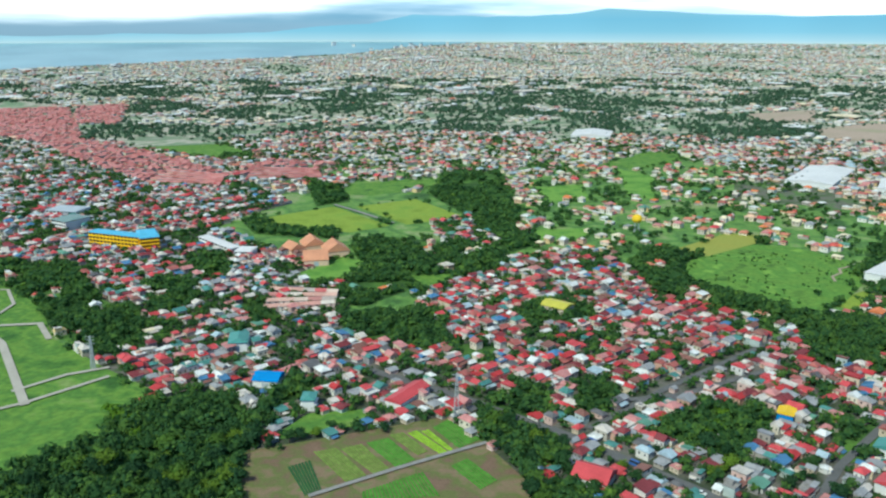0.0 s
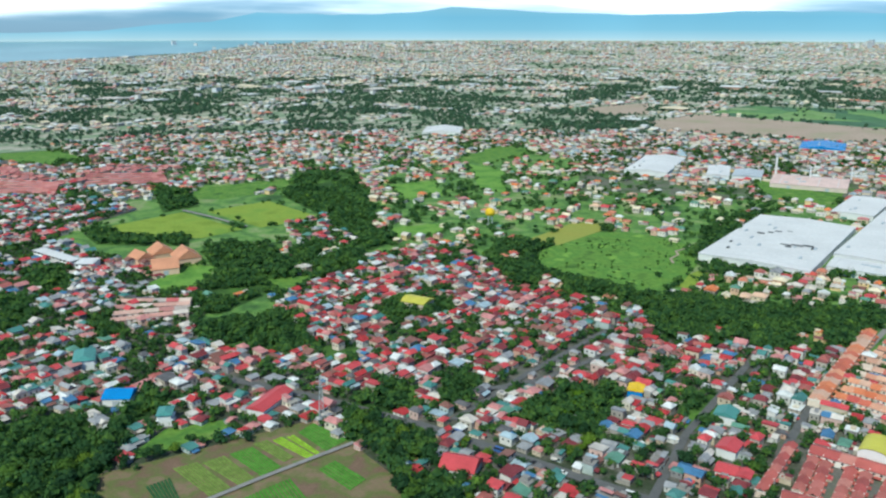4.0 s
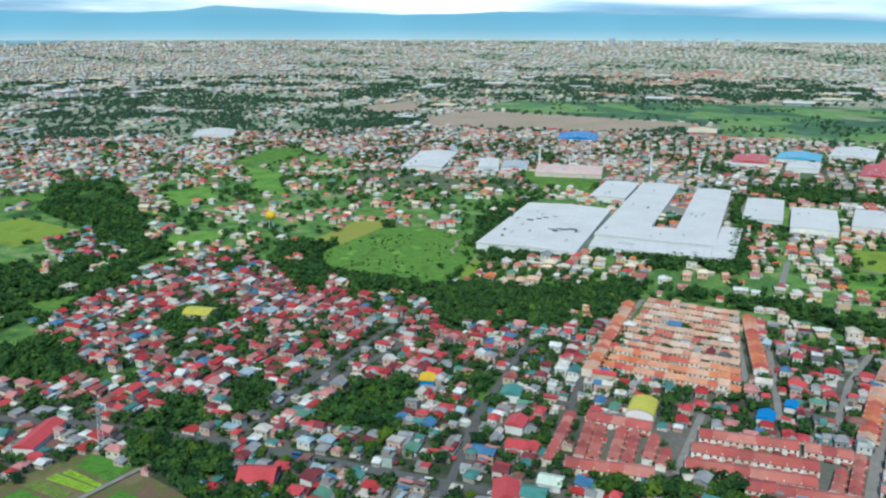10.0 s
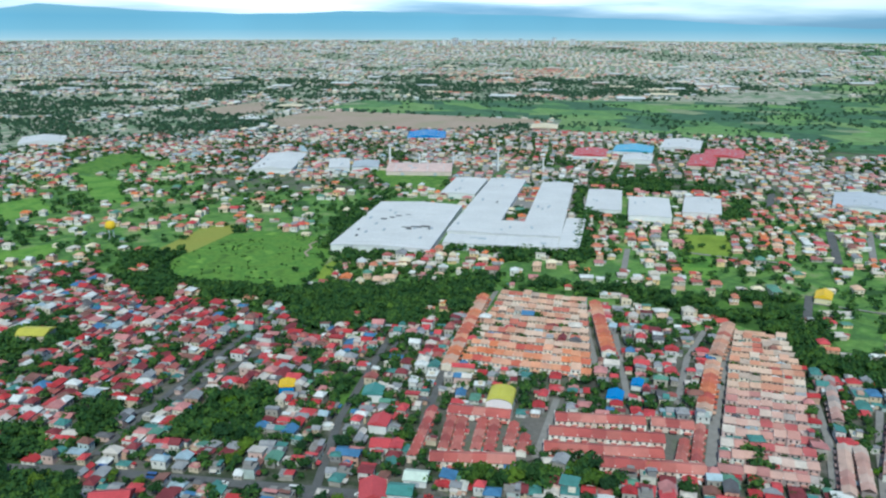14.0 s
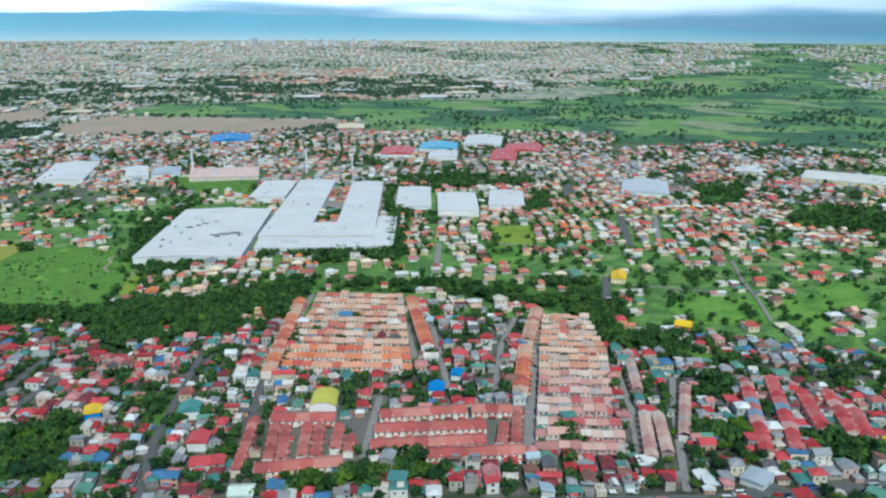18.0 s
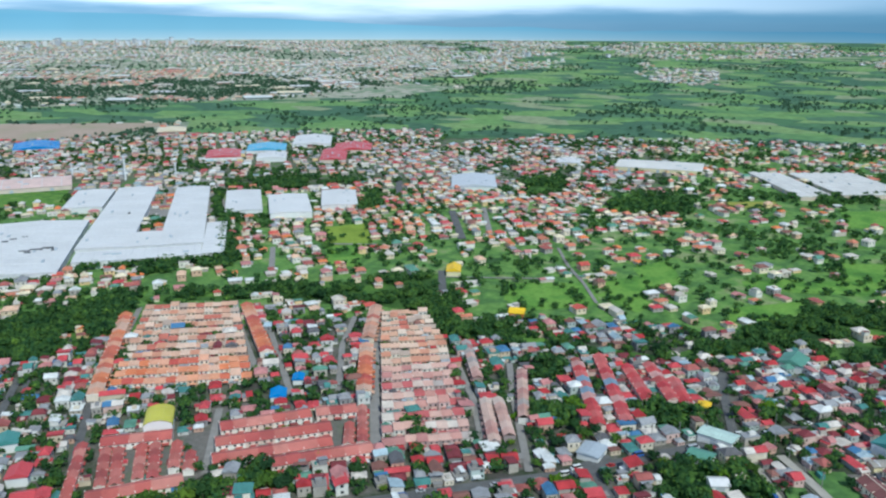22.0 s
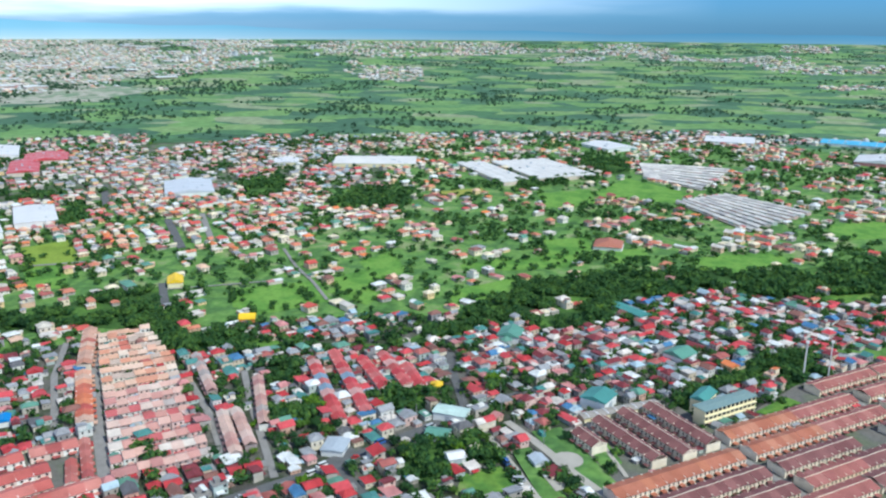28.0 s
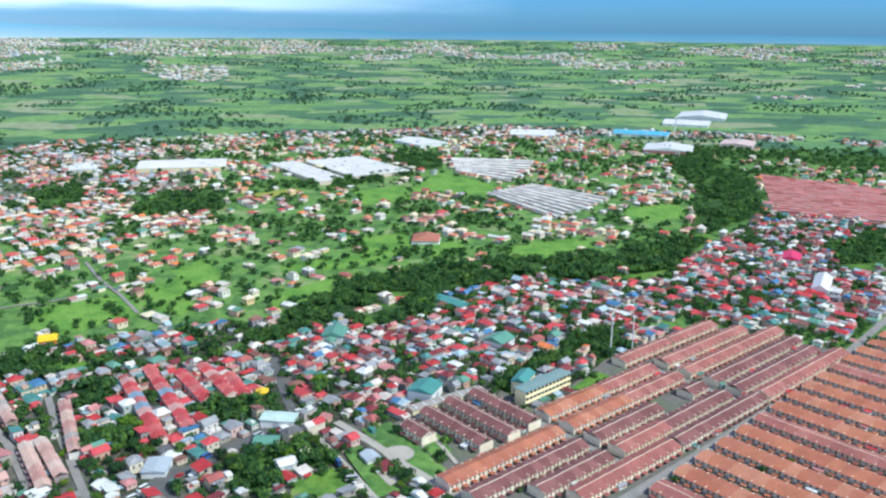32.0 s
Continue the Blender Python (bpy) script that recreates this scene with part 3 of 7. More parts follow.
field(grass_mat, [(1382, -723), (1492, -892), (1332, -820), (1272, -706)], "distant green field")
field(lawn_mat, [(572, 247), (606, 186), (559, 162), (523, 201), (534, 230)], "open green lawn between scattered houses")
field(lawn_mat, [(595, 439), (615, 415), (552, 370), (551, 404)], "open green lawn between scattered houses")
field(lawn_mat, [(756, 12), (788, -33), (707, -36), (668, 4)], "open green lawn between scattered houses")
field(lawn_mat, [(663, 167), (702, 146), (634, 117), (608, 138)], "open green lawn between scattered houses")
field(lawn_mat, [(668, 80), (698, 36), (667, 29), (643, 70)], "open green lawn between scattered houses")
field(lawn_mat, [(987, 22), (1028, -44), (938, -47), (906, 13)], "open green lawn between scattered houses")
field(lawn_mat, [(766, 13), (775, -26), (702, -26), (696, 10)], "open green lawn between scattered houses")
field(lawn_mat, [(741, -53), (747, -86), (702, -84), (694, -51)], "open green lawn between scattered houses")
field(lawn_mat, [(119, 1028), (181, 1051), (178, 956), (121, 938)], "open green lawn between scattered houses")
field(lawn_mat, [(254, 1172), (290, 1111), (256, 953), (226, 979)], "open green lawn between scattered houses")
field(lawn_mat, [(94, 803), (151, 813), (135, 757), (91, 758)], "open green lawn between scattered houses")
field(straw_mat, [(980, 143), (1012, 92), (979, 87), (942, 135)], "strip of yellow grass beside houses")
estate = field(grass_mat, [(-433, 659), (-355, 620), (-300, 572), (-258, 504), (-202, 454), (-166, 426), (-173, 373), (-205, 336), (-222, 312)], "mown green grass of an unbuilt housing estate")
field(bare_mat, [(745, 1636), (923, 1750), (1242, 1281), (1001, 1242), (705, 1495)], "long bare levelled strip of brown earth", 1.6)
field(bare_mat, [(708, 1930), (922, 2032), (803, 1766), (679, 1774)], "bare earth lot", 1.6)

field(grass_mat, [(-88, 366), (-72, 396), (-42, 401), (-36, 388), (-56, 376)], "strip of rough green grass beside a vegetable garden", 0.3)

# kitchen garden
soil_mat = shades([(0.235, 0.155, 0.105), (0.19, 0.125, 0.085), (0.13, 0.155, 0.050), (0.21, 0.145, 0.095), (0.11, 0.175, 0.045)], 0.06, 0.25, 0.95, "noise", fine=1.5, bump=0.3)
GARDEN = zone("open", [(-97, 356), (-63, 368), (2, 393), (21, 364), (38, 330), (40, 284), (-83, 284)])
outline("garden_soil", GARDEN, 0.3, soil_mat, "brown tilled soil of a vegetable garden", "garden")

# ---- roads ----
road("main_road", [(-64, 467), (5, 419), (62, 373), (150, 285), (240, 195), (322, 105), (393, 42), (430, 5)], 6.5, asphalt, "grey asphalt main road between shop houses")
road("main_road", [(393, 42), (440, 55), (474, 62)], 5, asphalt, "grey asphalt road climbing past houses")
road("street", [(270, 355), (316, 396), (391, 456)], 3.8, concrete, "concrete street along terraced houses")
road("street", [(344, 307), (379, 347), (429, 401)], 3.8, concrete, "concrete street along terraced houses")
road("street", [(300, 195), (350, 228), (406, 263), (468, 298)], 5.5, concrete, "concrete street along terraced houses")
road("street", [(332, 153), (371, 177), (420, 214)], 3.8, concrete, "concrete street along terraced houses")
road("street", [(346, 92), (334, 100), (308, 78)], 4, asphalt, "narrow asphalt side street between houses")
road("street", [(315, 121), (385, 159), (426, 179)], 3.8, concrete, "concrete side street between houses")
road("street", [(328, 269), (397, 340)], 3.8, concrete, "narrow concrete lane")
road("street", [(344, 248), (401, 285), (450, 308)], 3.8, concrete, "narrow concrete lane beside trees")
road("street", [(243, 252), (296, 292)], 3.8, concrete, "concrete street beside terraced houses")
road("street", [(143, 287), (188, 343), (270, 422)], 4.2, asphalt, "narrow asphalt street between houses")
road("street", [(212, 304), (293, 384)], 4.2, asphalt, "narrow asphalt street between houses")
road("street", [(86, 409), (135, 419), (211, 461)], 4.2, asphalt, "narrow asphalt street between houses")
road("street", [(75, 379), (128, 427), (236, 515)], 4.2, asphalt, "narrow asphalt street between houses")
road("street", [(679, 338), (784, 403)], 8, asphalt, "pale street in a suburb")
road("street", [(692, 245), (639, 216), (601, 190), (559, 166)], 2.8, concrete, "pale lane across green lots")
road("street", [(945, 568), (831, 499)], 8, asphalt, "dark asphalt avenue of an unfinished suburb", 0.5)
road("street", [(815, 379), (709, 322)], 6, concrete, "pale street in a suburb")
road("street", [(577, 306), (526, 278)], 6, asphalt, "short grey asphalt street beside lawns")
road("street", [(602, 441), (618, 408), (640, 372)], 4, concrete, "pale lane across green lots")
road("street", [(563, 295), (580, 258), (600, 216)], 2.5, concrete, "thin pale lane across lawns")
road("street", [(569, 479), (516, 437)], 5, concrete, "pale lane between villas")
road("street", [(385, 20), (361, 1), (339, -14), (324, -26), (308, -40)], 4.6, pale_concrete, "pale concrete estate road beside grass", 0.50)
road("street", [(372, 30), (367, 27), (341, 14), (316, 2), (306, -3)], 3, pale_concrete, "pale concrete estate road beside grass", 0.50)
road("street", [(394, -20), (360, -31), (339, -38)], 2.2, pale_concrete, "narrow pale path beside dark terraces", 0.50)
road("garden_path", [(-59, 316), (-22, 339), (4, 354), (22, 364)], 2.6, concrete, "pale dirt path across a vegetable garden", 0.45)
road("estate_road", [(-341, 548), (-287, 494), (-228, 405)], 5, pale_concrete, "bare concrete road in an unbuilt estate", 0.35)
road("estate_road", [(-306, 527), (-280, 531), (-260, 502)], 4, pale_concrete, "bare concrete road in an unbuilt estate", 0.36)
road("estate_road", [(-244, 422), (-223, 445), (-202, 456)], 3, pale_concrete, "bare concrete road in an unbuilt estate", 0.37)
road("estate_road", [(-248, 394), (-229, 408), (-207, 432), (-197, 443)], 3, pale_concrete, "bare concrete road in an unbuilt estate", 0.38)
road("estate_road", [(-356, 606), (-341, 606), (-319, 572), (-319, 545)], 2.5, pale_concrete, "bare concrete kerb loop in an unbuilt estate", 0.36)
road("track", [(318, 628), (322, 642), (334, 652), (338, 664), (352, 672)], 2.2, bare_mat, "worn brown footpath across rough grass", 0.41)

# ---- large buildings ----
seam_sheet = shades([(0.62, 0.61, 0.61)], 0.1, 0.12, 0.5)
white_sheet = shades([(0.66, 0.645, 0.635)], 0.03, 0.14, 0.5, fine=0.4)
cream_sheet = shades([(0.66, 0.63, 0.59)], 0.04, 0.16, 0.6, fine=0.5)
pale_grey_sheet = shades([(0.56, 0.58, 0.62), (0.50, 0.52, 0.55)], 0.05, 0.15, 0.5, "noise", fine=0.5)
clay_sheet = shades([(0.44, 0.17, 0.11), (0.36, 0.14, 0.10)], 0.1, 0.25, 0.7, "noise", fine=0.6)
tan_roof = shades([(0.40, 0.36, 0.31), (0.32, 0.29, 0.26)], 0.15, 0.25, 0.85, "noise", fine=0.8)
moss_sheet = shades([(0.24, 0.33, 0.31), (0.18, 0.26, 0.26)], 0.08, 0.2, 0.6, "noise", fine=0.8)
grey_sheet = shades([(0.42, 0.46, 0.50)], 0.05, 0.15, 0.5, fine=0.5)
cream_wall = shades([(0.74, 0.66, 0.42)], 0.1, 0.15, 0.85)
white_wall = shades([(0.72, 0.72, 0.70)], 0.1, 0.15, 0.85)
pale_wall = shades([(0.62, 0.52, 0.44)], 0.1, 0.2, 0.85)
yellow_wall = shades([(0.80, 0.50, 0.02)], 0.1, 0.12, 0.7)
dark_gap = shades([(0.10, 0.105, 0.11)], 0.3, 0.2, 0.8)
sheet_of = {k: shades([c], 0.08, 0.22, 0.5, fine=1.2) for k, c in
            dict(red=CRIMSON, blue=(0.02, 0.22, 0.55), yellow=(0.55, 0.50, 0.08), teal=(0.09, 0.26, 0.235), orange=(0.68, 0.24, 0.09), rose=ROSE, maroon=(0.30, 0.07, 0.07),
                 pink=(0.66, 0.48, 0.43), grey=GREY, azure=(0.12, 0.42, 0.62), green=(0.13, 0.29, 0.22), magenta=(0.60, 0.05, 0.13), gold=(0.78, 0.50, 0.03)).items()}


def rect_of(quad):
    """Centre, angle, length and width of the rectangle nearest to four corners."""
    q = np.array(quad, float)
    c = q.mean(0)
    u = (q[1] - q[0]) + (q[2] - q[3])
    v = (q[3] - q[0]) + (q[2] - q[1])
    return c, math.atan2(u[1], u[0]), np.linalg.norm(u) / 2, np.linalg.norm(v) / 2


def grown(quad, by):
    q = np.array(quad, float)
    c = q.mean(0)
    return [tuple(c + (p - c) * (1 + by / max(1.0, np.linalg.norm(p - c)))) for p in q]


def hall(name, quad, tall, roof_mat, wall_mat, label, category, pitch=0.08, group="", bands=0, vents=0, keep_off=4.0):
    """A shed with its walls, pitched roof, ridge, roof ribs and vents as parts."""
    c, a, lx, ly = rect_of(quad)
    zone("built", grown(quad, keep_off))
    if ly > lx:
        a, lx, ly = a + math.pi / 2, ly, lx
    base = float(rise(np.hypot(*c)))
    ob = thing(name, Matrix.Translation((c[0], c[1], base)) @ Matrix.Rotation(a, 4, "Z"), label, category, group)
    up = ly * pitch
    part("wall", [box(-lx / 2, lx / 2, -ly / 2, ly / 2, 0, tall), ([(-lx / 2, -ly / 2, tall), (-lx / 2, ly / 2, tall), (-lx / 2, 0, tall + up), (lx / 2, -ly / 2, tall), (lx / 2, ly / 2, tall), (lx / 2, 0, tall + up)],
                  [(0, 2, 1), (3, 4, 5)], 0)], [wall_mat], ob)
    roof = part("roof", [roof_shape(-lx / 2 - 0.5, lx / 2 + 0.5, -ly / 2 - 0.5, ly / 2 + 0.5, tall + 0.1, tall + up + 0.15, 0, 0, 0.35)], [roof_mat], ob)
    for k in range(bands):  # seams across the roof
        x = (-0.5 + (k + 0.5) / bands) * lx
        part("roof_seam", [roof_shape(x - 0.35, x + 0.35, -ly / 2, ly / 2, tall + 0.3, tall + up + 0.4, 0, 0, 0.1)], [seam_sheet], roof)
    r = random.Random(int(abs(c[0]) + abs(c[1])))
    for k in range(vents):
        x, y = r.uniform(-0.42, 0.42) * lx, r.uniform(-0.4, 0.4) * ly
        z = tall + up * (1 - abs(y) / (ly / 2)) + 0.1
        w = r.uniform(1.5, 4.0)
        part("roof_unit", [box(x - w, x + w, y - 1.0, y + 1.0, z - 0.4, z + r.uniform(0.6, 1.4))], [dark_gap if r.random() < 0.2 else grey_sheet], roof)
    for s in (-1, 1):  # doors and window bands
        for k in range(max(1, int(lx // 30))):
            x = (-0.5 + (k + 0.5) / max(1, int(lx // 30))) * lx
            part("loading_door", [box(x - 2, x + 2, s * ly / 2 - 0.06, s * ly / 2 + 0.06, 0, min(4, tall * 0.7))], [grey_sheet], ob)
    return ob


def vault(name, quad, tall, roof_mat, wall_mat, label, category, up=3.0):
    """A hall under a round-arched sheet roof with closed ends."""
    c, a, lx, ly = rect_of(quad)
    zone("built", grown(quad, 3.0))
    if ly > lx:
        a, lx, ly = a + math.pi / 2, ly, lx
    ob = thing(name, Matrix.Translation((c[0], c[1], 0)) @ Matrix.Rotation(a, 4, "Z"), label, category)
    part("wall", [box(-lx / 2, lx / 2, -ly / 2, ly / 2, 0, tall)], [wall_mat], ob)
    arc = [(-math.cos(k * math.pi / 12), math.sin(k * math.pi / 12)) for k in range(13)]
    for s in (-1, 1):
        v = [(s * lx / 2, p * ly / 2, tall + q * up) for p, q in arc]
        part("end_wall", [(v, [(0, k + 1, k) if s < 0 else (0, k, k + 1) for k in range(1, 12)], 0)], [wall_mat], ob)
    for j in range(6):  # roof bays
        x0, x1 = (j / 6 - 0.5) * (lx + 1.2), ((j + 1) / 6 - 0.5) * (lx + 1.2) - 0.06
        v = [(x, p * (ly / 2 + 0.3), tall + 0.05 + q * (up + 0.2)) for x in (x0, x1) for p, q in arc]
        part("roof_bay", [(v, [t for k in range(12) for t in ((k, 13 + k, 14 + k), (k, 14 + k, k + 1))], 0)], [roof_mat], ob)
    return ob


def block_house(name, quad, storeys, roof_mat, wall_mat, label, category, bays=8, keep_off=3.0, pitch=0.18, inset=3.0):
    """A block of several storeys with rows of windows."""
    c, a, lx, ly = rect_of(quad)
    zone("built", grown(quad, keep_off))
    tall = 3.3 * storeys
    ob = thing(name, Matrix.Translation((c[0], c[1], float(rise(np.hypot(*c))))) @ Matrix.Rotation(a, 4, "Z"), label, category)
    wall = part("wall", [box(-lx / 2, lx / 2, -ly / 2, ly / 2, 0, tall)], [wall_mat], ob)
    part("roof", [roof_shape(-lx / 2 - 0.8, lx / 2 + 0.8, -ly / 2 - 0.8, ly / 2 + 0.8, tall + 0.1, tall + ly * pitch + 0.2, inset, 0, 0.3)], [roof_mat], ob)
    for s in (-1, 1):
        for f in range(storeys):
            part("gallery", [box(-lx / 2 - 0.1, lx / 2 + 0.1, min(s * ly / 2, s * (ly / 2 + 1.0)), max(s * ly / 2, s * (ly / 2 + 1.0)), 3.3 * f - 0.1 if f else 0.02, 3.3 * f + 0.25)], [wall_mat], ob)
            for k in range(bays):
                x = (-0.5 + (k + 0.5) / bays) * lx
                w = lx / bays * 0.36
                part("window", [box(x - w, x + w, s * ly / 2 - 0.05, s * ly / 2 + 0.05, 3.3 * f + 1.0, 3.3 * f + 2.6)], [glass], wall)
    return ob


PLANT = "warehouses of the factory estate"
for quad, vents in (([(344, 632), (484, 767), (540, 690), (407, 569)], 12), ([(463, 614), (678, 804), (704, 767), (488, 577)], 4), ([(511, 560), (709, 744), (740, 714), (529, 530)], 6),
                    ([(489, 578), (529, 616), (546, 592), (508, 557)], 2), ([(433, 580), (455, 604), (525, 524), (500, 503)], 3), ([(504, 501), (587, 574), (610, 574), (518, 495)], 2),
                    ([(570, 768), (640, 832), (670, 802), (588, 731)], 3), ([(644, 605), (726, 676), (749, 646), (663, 570)], 2),
                    ([(659, 557), (731, 617), (757, 583), (680, 516)], 2), ([(714, 529), (783, 579), (807, 547), (738, 498)], 2)):
    hall("warehouse", quad, 7, white_sheet, white_wall, "huge white sheet-roofed warehouse in a walled factory estate", "warehouse", 0.02, PLANT, 10, vents)
for along, across, size in ((0.52, 0.28, 3.2), (0.56, 0.36, 2.6), (0.60, 0.42, 3.0), (0.63, 0.52, 2.4), (0.36, 0.62, 4.5), (0.38, 0.72, 5.0), (0.40, 0.82, 4.5), (0.33, 0.66, 2.6)):
    px_, py_ = 344 + 140 * along + 60 * across, 632 + 135 * along - 65 * across
    unit = thing("roof_plant", Matrix.Translation((px_, py_, 7.9)) @ Matrix.Rotation(radians(-48), 4, "Z"), "dark grey ventilation plant on a warehouse roof", "plant unit", "ventilation plant on the roof")
    part("casing", [box(-size, size, -1.1, 1.1, -0.9, 1.3)], [dark_gap], unit)
    for k in (-1, 1):
        part("duct", [box(k * size * 0.5 - 0.5, k * size * 0.5 + 0.5, -1.8, 1.8, -0.9, 0.7)], [grey_sheet], unit)
yard_poly = [(401, 563), (749, 841), (806, 768), (637, 591), (521, 498), (437, 586)]
outline("factory_yard", yard_poly, 1.0, concrete, "grey concrete yard between warehouses", "yard")
for quad, mats, label in (
        ([(449, 1059), (539, 1178), (581, 1137), (494, 1013)], (white_sheet, white_wall), "white warehouse roof among trees"),
        ([(544, 1003), (587, 1074), (612, 1058), (566, 977)], (white_sheet, white_wall), "tall white industrial block beside sheds"),
        ([(573, 990), (607, 1039), (639, 1013), (602, 960)], (grey_sheet, white_wall), "pale grey sheet-roofed industrial shed"),
        ([(591, 928), (639, 994), (716, 932), (666, 874)], (sheet_of["pink"], pale_wall), "long factory shed with pinkish roof"),
        ([(815, 1209), (872, 1279), (921, 1228), (864, 1151)], (sheet_of["blue"], white_wall), "bright blue sheet-roofed shed"),
        ([(898, 877), (963, 933), (1009, 903), (944, 847)], (sheet_of["red"], white_wall), "bright red sheet-roofed shed"),
        ([(985, 875), (1047, 924), (1096, 877), (1032, 830)], (sheet_of["azure"], white_wall), "blue and white industrial shed"),
        ([(932, 810), (982, 849), (1016, 814), (966, 776)], (white_sheet, white_wall), "white sheet-roofed industrial shed"),
        ([(1079, 858), (1176, 924), (1212, 866), (1118, 803)], (white_sheet, white_wall), "large white sheet-roofed industrial shed"),
        ([(967, 717), (1060, 778), (1097, 755), (996, 692)], (sheet_of["red"], pale_wall), "brick red sheet-roofed industrial shed"),
        ([(1079, 766), (1153, 810), (1144, 744), (1075, 705)], (sheet_of["red"], pale_wall), "brick red sheet-roofed industrial shed"),
        ([(242, 1525), (270, 1616), (322, 1563), (298, 1472)], (white_sheet, white_wall), "long white shed on the town's edge"),
        ([(885, 460), (964, 496), (986, 443), (903, 398)], (pale_grey_sheet, white_wall), "pale grey sheet-roofed market hall"),
        ([(1107, 317), (1179, 324), (1244, 220), (1169, 204)], (cream_sheet, cream_wall), "long pale cream commercial building"),
        ([(1469, -251), (1552, -270), (1551, -358), (1467, -339)], (white_sheet, white_wall), "white industrial shed near the fields"),
        ([(1281, -437), (1360, -470), (1330, -548), (1255, -515)], (white_sheet, sheet_of["rose"]), "white roofed factory with rosy walls"),
        ([(1759, -672), (1868, -726), (1842, -831), (1724, -773)], (white_sheet, white_wall), "far factory shed with white roof"),
        ([(1652, -601), (1725, -640), (1681, -723), (1592, -680)], (white_sheet, white_wall), "far factory shed with white roof"),
        ([(1498, -449), (1549, -475), (1512, -574), (1447, -545)], (sheet_of["azure"], white_wall), "far blue sheet-roofed shed"),
        ([(1343, -591), (1399, -626), (1383, -681), (1314, -643)], (sheet_of["pink"], pale_wall), "far shed with a pink roof"),
        ([(1368, -137), (1441, -94), (1420, -33), (1349, -78)], (white_sheet, white_wall), "far market shed with white roof"),
        ([(1122, 410), (1168, 421), (1175, 384), (1124, 368)], (white_sheet, cream_wall), "small pale sheet-roofed shed")):
    hall("industrial_shed", grown(quad, -4), 5.5, mats[0], mats[1], label, "shed", 0.06, "industrial sheds", 4, 3)

# a market of parallel sheds beside the green field, in two blocks with a lane between
for near_left, near_right, far_right, far_left, count in (((1056, 68), (1082, 38), (1222, 104), (1206, 150), 3), ((1088, 30), (1146, -66), (1262, 28), (1228, 92), 6)):
    nl, nr, fr, fl = (np.array(c, float) * 0.974 for c in (near_left, near_right, far_right, far_left))
    for k in range(count):
        f0, f1 = (k + 0.04) / count, (k + 0.96) / count
        quad = [nl + (nr - nl) * f0, nl + (nr - nl) * f1, fl + (fr - fl) * f1, fl + (fr - fl) * f0]
        hall("market_shed", [tuple(q) for q in quad], 5.0, cream_sheet, pale_wall, "long cream-white market shed beside a green field", "shed", 0.10, "sheds of the covered market", 5, 1, 2.0)
vault("covered_court", [(254, 303), (268, 315), (276, 304), (263, 292)], 6, sheet_of["yellow"], white_wall, "covered basketball court with a curved yellow-green roof", "court", 3.2)
hall("covered_court", [(71, 558), (81, 571), (95, 557), (85, 545)], 6, sheet_of["yellow"], pale_wall, "covered court with a mustard yellow roof among trees", "court", 0.12)
hall("market_hall", grown([(573, -45), (582, -54), (547, -68), (541, -58)], -3), 5, sheet_of["teal"], white_wall, "long hall with a sea-green sheet roof", "hall", 0.15)
hall("market_hall", grown([(482, -68), (496, -79), (487, -94), (473, -81)], -2), 5, sheet_of["green"], white_wall, "wide hall with a green hipped roof", "hall", 0.2)
hall("market_hall", [(410, -18), (423, -25), (417, -38), (403, -31)], 6, sheet_of["teal"], white_wall, "hall with a teal sheet roof", "hall", 0.15)
hall("market_hall", grown([(496, 35), (519, 31), (507, 15), (489, 20)], -3), 5, sheet_of["green"], white_wall, "house with a pale green sheet roof at the trees", "hall", 0.2)
hall("shop_hall", [(379, 59), (388, 56), (392, 40), (382, 41)], 5, shades([(0.50, 0.62, 0.56)], 0.1, 0.25, 0.5, fine=1.0), white_wall, "shop building with a pale green sheet roof at the main road", "shop", 0.08)
hall("market_hall", grown([(649, -352), (675, -368), (674, -385), (647, -371)], -3), 5, sheet_of["magenta"], white_wall, "hall with a magenta red sheet roof", "hall", 0.15)
hall("church_hall", grown([(566, -333), (606, -361), (598, -372), (556, -345)], -4), 6, white_sheet, white_wall, "white gabled church hall", "church", 0.3)
hall("workshop", [(-32, 403), (-16, 427), (-8, 421), (-22, 398)], 5, sheet_of["red"], white_wall, "long hall with a bright red gabled roof", "hall", 0.2)
hall("workshop", grown([(-111, 427), (-108, 446), (-91, 440), (-93, 427)], -2), 4.5, sheet_of["blue"], white_wall, "hall with a bright blue sheet roof", "hall", 0.2)
hall("workshop", [(58, 328), (66, 341), (79, 332), (73, 320)], 4, sheet_of["red"], white_wall, "house with a broad bright red roof", "house", 0.25)
hall("workshop", grown([(152, 266), (163, 283), (174, 274), (165, 259)], -2.5), 3.5, sheet_of["red"], white_wall, "house with a broad scarlet roof", "house", 0.25)
hall("blue_house", grown([(314, 274), (324, 280), (330, 273), (319, 264)], -1.6), 3.5, sheet_of["blue"], white_wall, "house with a vivid blue sheet roof", "house", 0.2)
hall("blue_house", grown([(337, 276), (346, 282), (351, 276), (342, 270)], -1.6), 3.5, sheet_of["blue"], white_wall, "house with a vivid blue sheet roof", "house", 0.2)
hall("yellow_house", grown([(562, 295), (583, 305), (591, 294), (571, 284)], -2.5), 4.5, sheet_of["gold"], cream_wall, "villa with a bright yellow roof on a lawn", "house", 0.25)
hall("yellow_house", grown([(500, 213), (513, 217), (517, 204), (505, 201)], -2), 3, sheet_of["gold"], sheet_of["orange"], "villa with a yellow roof and orange walls on a lawn", "house", 0.25)
